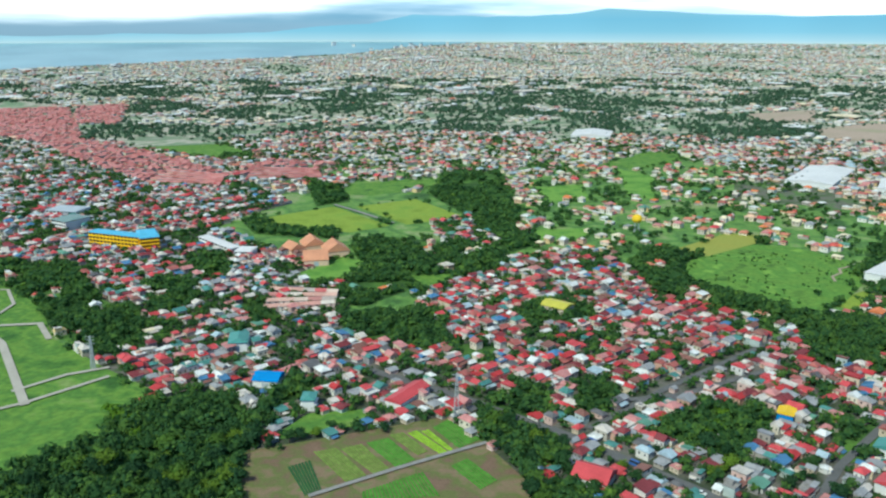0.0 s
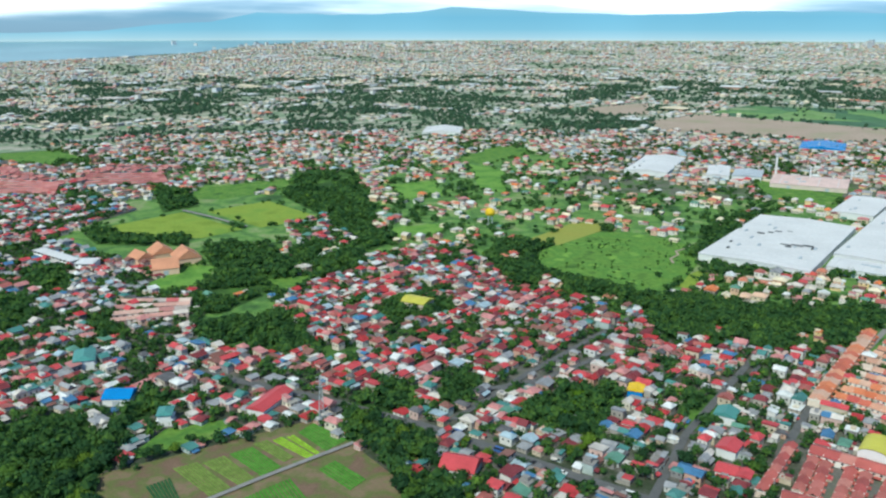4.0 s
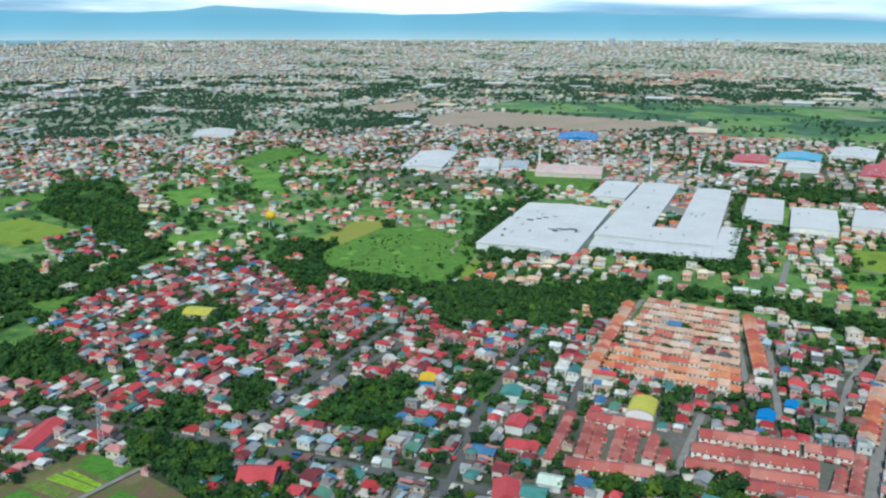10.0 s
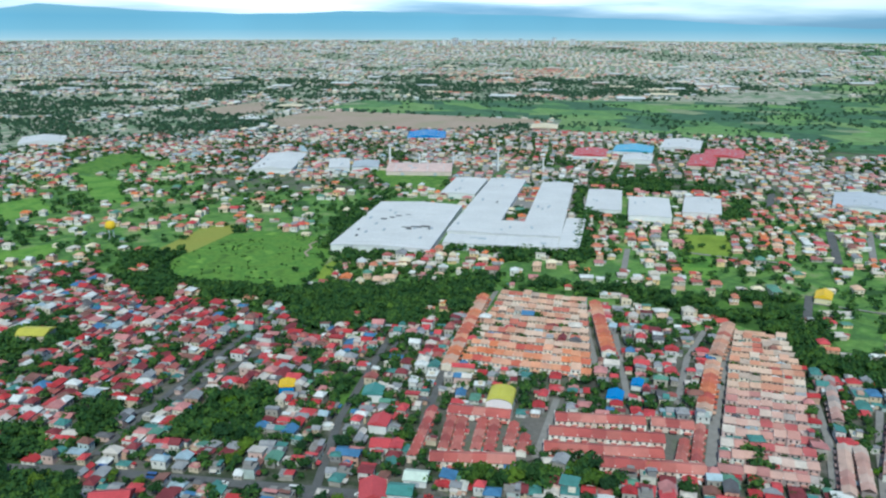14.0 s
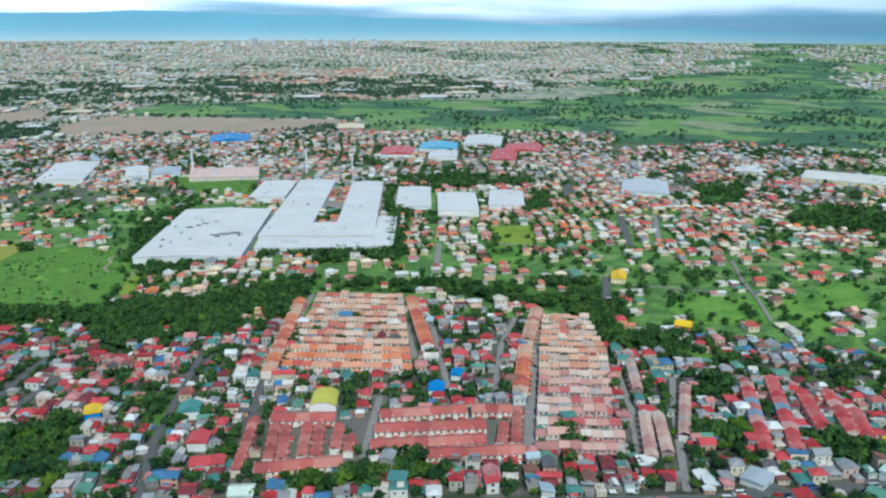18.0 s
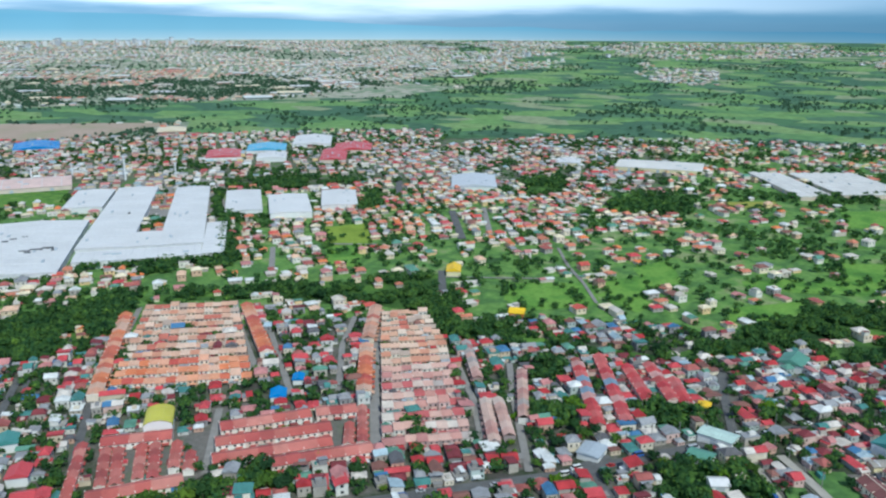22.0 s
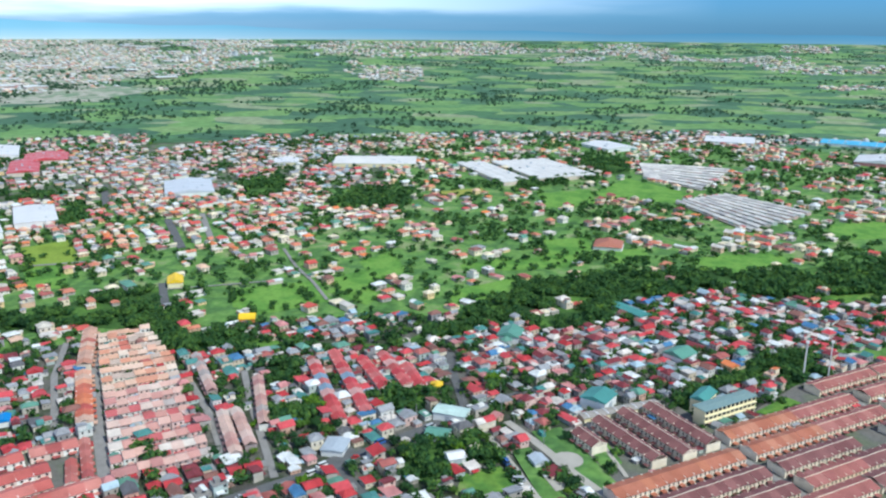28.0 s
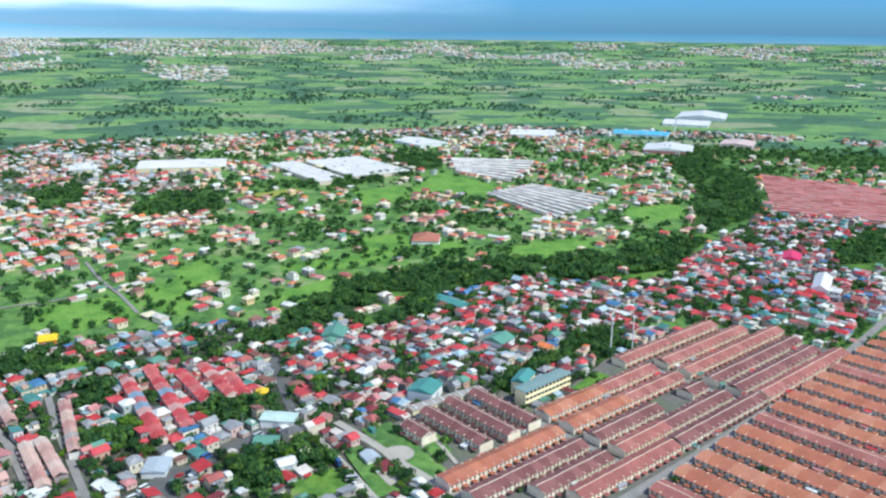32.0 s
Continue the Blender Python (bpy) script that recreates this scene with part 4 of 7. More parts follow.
hall("yellow_house", [(413, 64), (420, 65), (421, 59), (414, 58)], 4, sheet_of["gold"], cream_wall, "shop house painted bright yellow", "house", 0.15)
hall("small_hall", grown([(349, 8), (353, 0), (343, -3), (339, 5)], -1.8), 3, grey_sheet, white_wall, "small white guard house with a blue-grey roof", "house", 0.2)
hall("small_hall", grown([(345, 49), (350, 40), (342, 34), (337, 44)], -1.8), 3, white_sheet, white_wall, "low white-roofed house ringed by trees", "house", 0.2)

hall("shop_shed", [(361, 59), (369, 58), (367, 47), (358, 48)], 3.5, sheet_of["green"], white_wall, "low shed with a green sheet roof by the road", "shed", 0.15)
hall("shop_shed", [(339, 106), (351, 105), (349, 95), (336, 95)], 3.5, grey_sheet, white_wall, "low shop building with a grey-blue sheet roof", "shop", 0.06)
hall("arcade", [(389, -19), (412, -59), (418, -60), (395, -18)], 3.6, tan_roof, cream_wall, "long low pale arcade along an estate's edge", "building", 0.06, "", 8)
hall("red_house", grown([(189, 321), (201, 331), (209, 322), (199, 312)], -2.6), 5, sheet_of["red"], white_wall, "house with a broad bright red roof", "house", 0.2)
hall("red_house", grown([(179, 303), (188, 312), (197, 304), (189, 294)], -2.6), 4, sheet_of["red"], white_wall, "house with a broad bright red roof", "house", 0.22)
hall("pale_house", grown([(176, 270), (185, 278), (195, 269), (187, 260)], -2.5), 3.5, shades([(0.62, 0.70, 0.60)], 0.1, 0.2, 0.5, fine=1.0), white_wall, "large house with a faded pale green roof", "house", 0.2)
hall("teal_house", [(208, 353), (215, 361), (223, 354), (216, 346)], 5, sheet_of["teal"], white_wall, "house with a sea-green sheet roof", "house", 0.2)
hall("teal_house", [(166, 264), (173, 270), (180, 263), (174, 256)], 4, sheet_of["teal"], white_wall, "house with a dark teal sheet roof", "house", 0.2)
hall("blue_house", grown([(173, 388), (180, 399), (189, 392), (182, 381)], -2.5), 5, sheet_of["gold"], sheet_of["blue"], "house with a yellow roof and blue walls", "house", 0.15)
for quad in ([(-143, 703), (-131, 713), (-129, 731), (-142, 723)], [(-131, 717), (-112, 726), (-112, 746), (-131, 739)], [(-108, 697), (-86, 706), (-89, 728), (-109, 722)], [(-120, 671), (-98, 675), (-103, 696), (-124, 691)]):
    hall("clubhouse", grown(quad, -0.8), 5.5, shades([(0.58, 0.27, 0.16)], 0.1, 0.25, 0.7, fine=1.5), shades([(0.72, 0.50, 0.36)], 0.1, 0.2, 0.8), "orange-roofed clubhouse wing around a paved court", "building", 0.34, "clubhouse wings")
outline("paved_court", [(-148, 695), (-133, 724), (-100, 692), (-125, 673)], 0.5, shades([(0.56, 0.34, 0.26)], 0.1, 0.2, 0.85), "peach-coloured paved court", "yard")
road("track", [(-126, 922), (-96, 887), (-52, 831)], 4.0, concrete, "pale track between two yellow-green fields", 0.6)
# trees close before the warehouses
zone("wood", [(415, 561), (435, 579), (476, 540), (508, 506), (517, 481), (505, 467), (452, 513), (405, 541)])
zone("wood", [(329, 631), (343, 628), (370, 598), (396, 559), (385, 542), (354, 573), (320, 607)])
zone("wood", [(516, 483), (633, 597), (654, 606), (643, 584), (552, 506), (515, 475)])

zone("wood", [(762, 718), (800, 741), (838, 713), (919, 609), (879, 574), (829, 619), (783, 666)])
zone("wood", [(985, 100), (1020, 110), (1040, 62), (1090, -20), (1112, -74), (1090, -80), (1050, -20), (1010, 40)])
zone("wood", [(741, 494), (833, 553), (837, 525), (749, 473)])
zone("suburb", [(316, 587), (395, 579), (463, 530), (432, 505), (366, 504), (319, 514), (300, 536)])

# school blocks and large houses
block_house("school", [(-334, 743), (-280, 723), (-276, 735), (-330, 755)], 4, sheet_of["azure"], yellow_wall, "long yellow four-storey school with a bright blue roof", "school", 14, pitch=0.10)
block_house("school", [(-277, 718), (-262, 725), (-276, 757), (-291, 750)], 4, sheet_of["azure"], yellow_wall, "yellow four-storey school wing with a blue roof", "school", 8, pitch=0.10)
block_house("school", [(394, -80), (417, -110), (424, -107), (401, -77)], 3, moss_sheet, cream_wall, "cream three-storey school with a grey-green roof", "school", 12, pitch=0.04, inset=1.0)
hall("school_annex", [(415, -77), (428, -85), (423, -91), (408, -83)], 8, sheet_of["teal"], cream_wall, "school annex with a sea-green gabled roof", "school", 0.25)
block_house("apartment_block", [(-233, 751), (-192, 708), (-185, 714), (-226, 758)], 2, white_sheet, white_wall, "long white two-storey hall with a yellow front", "building", 10, pitch=0.05)
block_house("apartment_block", [(-183, 699), (-169, 697), (-172, 714), (-186, 716)], 2, white_sheet, white_wall, "plain white two-storey school block", "building", 6, pitch=0.05)
block_house("office_block", [(-428, 866), (-392, 858), (-398, 884), (-434, 892)], 2, grey_sheet, white_wall, "pale grey two-storey commercial block", "building", 8, pitch=0.04)
block_house("office_block", [(-388, 808), (-368, 796), (-378, 822), (-398, 834)], 3, moss_sheet, white_wall, "pale three-storey commercial block with a green-grey roof", "building", 6, pitch=0.05)
block_house("arena", [(732, -37), (758, -42), (766, -64), (740, -62)], 1, clay_sheet, white_wall, "low arena with white walls and a terracotta roof", "arena", 10, inset=8)
block_house("town_house", grown([(-77, 397), (-77, 411), (-68, 411), (-68, 398)], -2.2), 2, sheet_of["teal"], white_wall, "white two-storey house with a teal roof", "house", 4)
block_house("town_house", grown([(-136, 482), (-139, 502), (-127, 498), (-124, 478)], -1.5), 2, sheet_of["teal"], white_wall, "pale two-storey commercial building with a teal roof", "building", 8)

# ---- terraced houses ----
UNIT_WALL = [box(-0.5, 0.5, -0.5, 0.5, 0, 1), ([(-0.5, -0.5, 1), (-0.5, 0.5, 1), (-0.5, 0, 1.34), (0.5, -0.5, 1), (0.5, 0.5, 1), (0.5, 0, 1.34)], [(0, 2, 1), (3, 4, 5)], 0)]
for side in (-1, 1):
    for cx in (-0.22, 0.24):
        UNIT_WALL.append(box(cx - 0.08, cx + 0.08, side * 0.505 - 0.004, side * 0.505 + 0.004, 0.56, 0.78, 1))
    UNIT_WALL.append(box(-0.29, -0.15, side * 0.505 - 0.004, side * 0.505 + 0.004, 0.0, 0.36, 1))
UNIT_ROOF = [roof_shape(-0.5, 0.5, -0.55, 0.55, 0.97, 1.36, 0, 0, 0.05), box(-0.525, -0.475, -0.53, 0.53, 0.99, 1.08, 1), box(-0.2, 0.3, -0.74, -0.5, 0.42, 0.47, 0)]
RIDGE_CAP = box(-0.5, 0.5, -0.016, 0.016, 1.345, 1.38, 1)
terrace_styles = {}
for key, roofs, walls in (
        ("red", [(0.47, 0.125, 0.105), (0.42, 0.10, 0.09), (0.50, 0.17, 0.14), (0.36, 0.095, 0.085), (0.46, 0.12, 0.10), (0.43, 0.14, 0.115), (0.52, 0.21, 0.17)], [(0.82, 0.77, 0.70), (0.76, 0.66, 0.58), (0.70, 0.56, 0.48)]),
        ("peach", [(0.58, 0.36, 0.26), (0.54, 0.31, 0.22), (0.62, 0.44, 0.34), (0.55, 0.26, 0.17), (0.57, 0.41, 0.32), (0.56, 0.33, 0.24), (0.46, 0.15, 0.11), (0.60, 0.36, 0.25), (0.50, 0.24, 0.16), (0.58, 0.38, 0.28), (0.44, 0.34, 0.28), (0.63, 0.50, 0.40)], [(0.76, 0.70, 0.60), (0.70, 0.58, 0.46), (0.62, 0.62, 0.57), (0.50, 0.38, 0.30), (0.36, 0.29, 0.25)]),
        ("orange", [(0.63, 0.21, 0.10), (0.58, 0.17, 0.08), (0.55, 0.15, 0.09), (0.64, 0.30, 0.18), (0.60, 0.38, 0.28), (0.48, 0.10, 0.08), (0.62, 0.24, 0.13), (0.52, 0.14, 0.09), (0.63, 0.33, 0.22)], [(0.76, 0.66, 0.55), (0.70, 0.46, 0.32), (0.78, 0.75, 0.68)]),
        ("pink", [(0.57, 0.36, 0.30), (0.54, 0.31, 0.26), (0.60, 0.43, 0.36), (0.50, 0.26, 0.22), (0.58, 0.45, 0.38), (0.46, 0.12, 0.12), (0.56, 0.35, 0.29), (0.40, 0.34, 0.31), (0.60, 0.41, 0.33), (0.62, 0.54, 0.47), (0.42, 0.20, 0.18), (0.55, 0.33, 0.27)], [(0.74, 0.66, 0.60), (0.66, 0.50, 0.46), (0.66, 0.65, 0.60), (0.46, 0.34, 0.32), (0.34, 0.28, 0.27)]),
        ("brown", [(0.21, 0.092, 0.086), (0.185, 0.078, 0.074), (0.235, 0.105, 0.096)], [(0.78, 0.69, 0.54), (0.74, 0.64, 0.50)]),
        ("brick", [(0.34, 0.130, 0.108), (0.30, 0.112, 0.096), (0.37, 0.155, 0.130), (0.32, 0.120, 0.104)], [(0.80, 0.68, 0.50), (0.76, 0.62, 0.46)]),
        ("tile", [(0.43, 0.165, 0.095), (0.39, 0.140, 0.085), (0.46, 0.200, 0.125), (0.40, 0.150, 0.094)], [(0.78, 0.69, 0.56), (0.74, 0.63, 0.52)]),
        ("grey", [(0.28, 0.25, 0.25), (0.32, 0.28, 0.28), (0.24, 0.21, 0.22)], [(0.62, 0.57, 0.50), (0.56, 0.5, 0.45)]),
        ("scarlet", [(0.50, 0.075, 0.08), (0.44, 0.06, 0.065), (0.54, 0.13, 0.12), (0.42, 0.09, 0.085), (0.50, 0.15, 0.14), (0.52, 0.08, 0.08), (0.48, 0.07, 0.07), (0.50, 0.10, 0.10), (0.54, 0.30, 0.27), (0.46, 0.06, 0.07), (0.22, 0.30, 0.38), (0.50, 0.09, 0.09)], [(0.72, 0.60, 0.52), (0.6, 0.5, 0.46)])):
    rm, wm = shades(roofs, 0.12, 0.28, 0.65, "object", fine=2.5), shades(walls, 0.2, 0.2, 0.85, "object")
    v, t, s = joined(*UNIT_WALL)
    wall_me = mesh_of("unit_wall", v, t, [wm, glass], s)
    v, t, s = joined(*UNIT_ROOF, *([RIDGE_CAP] if key in ("brown", "brick", "grey") else []))
    terrace_styles[key] = (wall_me, mesh_of("unit_roof", v, t, [rm, wm], s))
# lean-to extensions and small sheds that owners have added to their units
EXT_MESHES = []
for wide, deep, tall in ((0.8, 0.30, 0.55), (0.55, 0.42, 0.5), (0.95, 0.22, 0.62), (0.6, 0.35, 0.85)):
    v, t, s = joined(box(-wide / 2, wide / 2, -deep, 0, 0, tall * 0.9), ([(-wide / 2 - 0.04, -deep - 0.05, tall * 0.88), (wide / 2 + 0.04, -deep - 0.05, tall * 0.88), (wide / 2 + 0.04, 0, tall), (-wide / 2 - 0.04, 0, tall),
                     (-wide / 2 - 0.04, -deep - 0.05, tall * 0.85), (wide / 2 + 0.04, -deep - 0.05, tall * 0.85)], [(0, 1, 2), (0, 2, 3), (4, 5, 1), (4, 1, 0)], 1))
    EXT_MESHES.append(mesh_of("extension", v, t, [wall_house, roof_house], s))
ROW_TREES = []
ext_left = 470


def terrace(ends, style, label, deep=8.0, tall=4.6, unit=6.0, group="rows of terraced houses"):
    """A row of joined houses from end to end, each unit a wall and a roof."""
    a, b = np.array(ends[0], float), np.array(ends[1], float)
    d = b - a
    size, turn = np.linalg.norm(d), math.atan2(d[1], d[0])
    n = max(2, int(round(size / unit * 0.85)))
    nrm = np.array([-d[1], d[0]]) / size * (deep / 2 + 1.5)
    zone("built", [tuple(p) for p in (a + nrm, b + nrm, b - nrm, a - nrm)])
    ob = thing("terraced_houses", Matrix.Translation((a[0], a[1], 0)) @ Matrix.Rotation(turn, 4, "Z"), label, "terrace", group)
    global ext_left
    wall_me, roof_me = terrace_styles[style]
    r = random.Random(int(a[0] * 7 + b[1] * 3))
    for k in range(n):
        loose = "row of small" in label
        h = tall * r.uniform(0.9 if loose else 0.985, 1.1 if loose else 1.015) * (r.uniform(1.2, 1.5) if loose and r.random() < 0.09 else 1)
        m = Matrix.Translation(((k + 0.5) * size / n, r.uniform(-0.5, 0.5) if loose else r.uniform(-0.08, 0.08), 0)) @ Matrix.Diagonal((size / n, deep * (r.uniform(0.84, 1.12) if loose else r.uniform(0.97, 1.04)), h, 1))
        for nm, me in (("wall", wall_me), ("roof", roof_me)):
            u = new(nm, me)
            u.parent, u.matrix_basis = ob, m
        side = r.choice((-1, 1))
        if ext_left > 0 and r.random() < (0.40 if loose else 0.14):
            u = new("extension", r.choice(EXT_MESHES))
            turn_side = Matrix.Rotation(0 if side > 0 else math.pi, 4, "Z")
            u.parent, u.matrix_basis = ob, Matrix.Translation(((k + 0.5) * size / n, 0, 0)) @ turn_side @ Matrix.Translation((0, -deep / 2, 0)) @ Matrix.Diagonal((size / n, min(deep, 8.0), h, 1))
            ext_left -= 1
        elif r.random() < 0.12:
            p = a + d * (k + 0.5) / n + nrm * side * (deep / 2 + 2.2) / (deep / 2 + 1.5)
            ROW_TREES.append((p[0], p[1], r.uniform(2.5, 5.0)))
    return ob


def terrace_block(corners, rows, style, label, share=0.62, tall=4.4, swap=None, unit=5.0):
    """Parallel rows between a left and a right edge: near left, near right, far right, far left."""
    nl, nr, fr, fl = (np.array(c, float) for c in corners)
    for k in range(rows):
        f = (k + 0.5) / rows
        a, b = nl + (fl - nl) * f, nr + (fr - nr) * f
        pitch = np.linalg.norm((fl - nl) + (fr - nr)) / 2 / rows
        terrace([a, b], swap(k) if swap else style, label, pitch * share, tall, unit)


terrace_block([(282, 360), (329, 297), (430, 398), (393, 450)], 11, "peach", "row of small terraced houses with peach and orange roofs", 0.60, 3.9, lambda k: "orange" if k in (0, 1, 2) else "peach")
terrace([(270, 358), (370, 446)], "orange", "terrace with peach roofs along a street")
terrace([(363, 315), (426, 386)], "orange", "terrace with peach roofs along a street")
terrace_block([(297, 190), (325, 154), (385, 198), (361, 230)], 6, "pink", "row of small terraced houses with pink roofs", 0.60, 3.9)
terrace_block([(361, 230), (386, 197), (435, 228), (409, 261)], 5, "pink", "row of small terraced houses with pale pink roofs", 0.60, 3.9, lambda k: "pink" if k < 2 else "peach")
terrace_block([(409, 261), (434, 228), (479, 267), (462, 293)], 6, "peach", "row of small terraced houses with pale peach roofs", 0.60, 3.9)
terrace([(344, 231), (402, 267)], "orange", "terrace with orange and peach roofs along a street")
terrace([(411, 272), (467, 301)], "peach", "terrace with peach roofs along a street")
zone("built", [(205, 280), (238, 316), (262, 287), (276, 280), (318, 245), (339, 224), (295, 194), (247, 251), (232, 255)])
outline("estate_paving", [(202, 277), (242, 320), (269, 292), (298, 297), (349, 229), (294, 193), (246, 251), (230, 253)], 0.63, paving_mat, "pale concrete lanes between brick red terraces", "ground")
for ends in ([(276, 273), (310, 242)], [(263, 264), (303, 224)], [(250, 254), (291, 215)], [(261, 228), (295, 194)], [(312, 240), (326, 224)],
             [(292, 206), (311, 218)], [(297, 201), (330, 223)], [(209, 281), (234, 306)], [(213, 276), (237, 301)], [(221, 271), (245, 294)],
             [(225, 266), (249, 289)], [(236, 264), (255, 281)], [(238, 257), (251, 268)], [(237, 313), (259, 288)], [(193, 284), (232, 320)], [(200, 279), (231, 253)]):
    turn_of = math.atan2(ends[1][1] - ends[0][1], ends[1][0] - ends[0][0])
    terrace(ends, "red", "terraced houses under one long brick red roof", 4.7 if turn_of > 0 else 9.4, 3.6 if turn_of > 0 else 4.4)
for ends in ([(455, 132), (377, 92)], [(438, 140), (367, 104)], [(457, 102), (414, 77)], [(448, 113), (408, 89)], [(442, 84), (413, 70)]):
    terrace(ends, "scarlet", "terraced houses with bright red sheet roofs", 7.0, 4.6)
for ends in ([(412, 165), (357, 141)], [(437, 214), (390, 183)], [(367, 168), (327, 144)], [(371, 162), (336, 140)]):
    terrace(ends, "pink", "terraced houses with faded pink and red roofs", 5.6, 4.4)
# the large estate on its own grid: places by distance along its boulevard and across it
EST = radians(-54.5)


def est(along, across):
    return (along * math.cos(EST) - across * math.sin(EST), along * math.sin(EST) + across * math.cos(EST))


estate_floor = zone("open", [est(u, n) for u, n in ((205, 306), (300, 304), (300, 268), (380, 288), (482, 288), (508, 205), (540, 185), (560, 60), (240, 60), (205, 180))])
outline("estate_paving", estate_floor, 0.62, paving_mat, "dusty pale concrete and earth of a new estate", "ground")
road("street", [est(u, n) for u, n in ((205, 184), (330, 186), (460, 191), (640, 212))], 5.2, concrete, "pale concrete boulevard of a terraced estate", 0.3)
road("street", [est(288, n) for n in (190, 306)], 4, concrete, "concrete cross street of a terraced estate", 0.31)
road("street", [est(392, n) for n in (200, 290)], 3.5, concrete, "concrete cross street of a terraced estate", 0.32)
road("street", [est(u, 249) for u in (205, 288)], 3, concrete, "concrete lane of a terraced estate", 0.33)
LONG = "long two-storey terrace with dusty red roofs in a new estate"
for n, parts in ((197.5, ((246, 318, "brick"), (320, 400, "brown"), (402, 500, "brick"))), (211, ((236, 284, "brown"), (292, 330, "brick"), (330, 388, "brown"), (397, 490, "brown"))),
                 (226, ((210, 284, "brown"), (292, 345, "brown"), (372, 388, "brown"), (397, 497, "brown"))), (242.5, ((209, 285, "tile"), (292, 340, "tile"), (340, 389, "brick"), (396, 505, "brick"))),
                 (259, ((292, 340, "tile"), (340, 387, "brick"), (397, 488, "brick"))), (277, ((379, 428, "brick"), (430, 480, "brick")))):
    for u0, u1, style in parts:
        terrace([est(u0, n), est(u1, n)], style, LONG, 10.2, 4.7, 4.6)
for u, n0, n1 in ((247, 300, 254), (264, 301, 252), (281, 300, 254), (230, 294, 277)):
    terrace([est(u, n0), est(u, n1)], "brown", "two-storey terraced houses with dark maroon roofs and cream walls", 9.0, 5.6, 4.6)
for k in range(15):
    u = 282 + 19.4 * k
    terrace([est(u, 181 + 0.05 * (u - 282)), est(u + 2, 70 if k > 2 else 110)], "tile" if k % 5 else "brick", "terrace with tiled orange roofs beyond the boulevard", 11.4, 3.7, 4.8)
spot = np.array((350.3, -11.2))
outline("turning_circle", [(spot[0] + 7.5 * math.cos(k * 0.3927), spot[1] + 7.5 * math.sin(k * 0.3927)) for k in range(16)], 1.20, pale_concrete, "round concrete turning place at the end of a road", "road")
outline("concrete_slab", [(334, 0), (337, -7), (328, -15), (322, -6)], 1.21, pale_concrete, "bare concrete slab beside an estate road", "yard")
field(ground_mat, [(376, 7), (383, -8), (330, -35), (322, -21), (351, -7)], "mown grass plot between estate roads", 0.6)
field(ground_mat, [(370, -20), (375, -29), (352, -37), (339, -29)], "mown grass strip beside dark terraces", 0.6)
field(ground_mat, [(356, 16), (360, 7), (313, -13), (314, 0)], "grass verge between estate roads", 0.6)
field(grass_mat, [(416, -111), (438, -132), (431, -139), (413, -117)], "green school playing field", 0.7)
terrace_block([(-129, 551), (-80, 564), (-80, 598), (-135, 607)], 4, "pink", "row of terraced houses with faded pink roofs", 0.55, 4.2, None, 8.0)
ESTATES = [([(955, -138), (826, -194), (925, -282), (1012, -208)], 9, "grey"), ([(1112, -120), (1037, -181), (1203, -250), (1229, -122)], 8, "grey"),
           ([(846, -445), (787, -539), (956, -647), (1068, -536)], 16, "rose"), ([(-389, 1048), (-287, 1033), (-299, 1108), (-395, 1163)], 6, "rose"), ([(-263, 1074), (-163, 1084), (-180, 1161), (-278, 1175)], 5, "rose")]
for quad, rows, style in ESTATES:
    zone("built", quad)
    if style == "grey":
        outline("estate_paving", quad, 1.5, pale_concrete, "pale bare ground of an estate under construction", "ground")

# ---- house shapes ----
def windows_of(z0, z1, wide=0.16, slot=2):
    """Dark panes on all four sides of a unit house."""
    out, e = [], 0.504
    for s in (-1, 1):
        for c in (-0.24, 0.22):
            v = [(c - wide / 2, s * e, z0), (c + wide / 2, s * e, z0), (c + wide / 2, s * e, z1), (c - wide / 2, s * e, z1)]
            out.append((v, [(0, 1, 2), (0, 2, 3)] if s < 0 else [(2, 1, 0), (3, 2, 0)], slot))
            v = [(s * e, c - wide / 2, z0), (s * e, c + wide / 2, z0), (s * e, c + wide / 2, z1), (s * e, c - wide / 2, z1)]
            out.append((v, [(0, 1, 2), (0, 2, 3)] if s > 0 else [(2, 1, 0), (3, 2, 0)], slot))
    return out


WALL = box(-0.5, 0.5, -0.5, 0.5, 0, 1)
GABLE_END = ([(-0.5, -0.5, 1), (-0.5, 0.5, 1), (-0.5, 0, 1.38), (0.5, -0.5, 1), (0.5, 0.5, 1), (0.5, 0, 1.38)], [(0, 2, 1), (3, 4, 5)], 0)
WIN = windows_of(0.48, 0.74, 0.12)
GABLE = joined(WALL, GABLE_END, roof_shape(-0.56, 0.56, -0.58, 0.58, 1.0, 1.42, 0, 1, 0.03), *WIN)
HIP = joined(WALL, roof_shape(-0.58, 0.58, -0.58, 0.58, 1.0, 1.40, 0.38, 1, 0.03), *WIN)
SHED = joined(WALL, ([(-0.56, -0.58, 1.02), (0.56, -0.58, 1.02), (0.56, 0.58, 1.22), (-0.56, 0.58, 1.22), (-0.5, 0.5, 1.0), (0.5, 0.5, 1.0)], [(0, 1, 2), (0, 2, 3), (4, 3, 2), (4, 2, 5)], 1), *WIN)
FLAT = joined(WALL, box(-0.53, 0.53, -0.53, 0.53, 1.0, 1.05, 1), box(-0.3, 0.1, -0.2, 0.25, 1.05, 1.3, 0), *WIN)
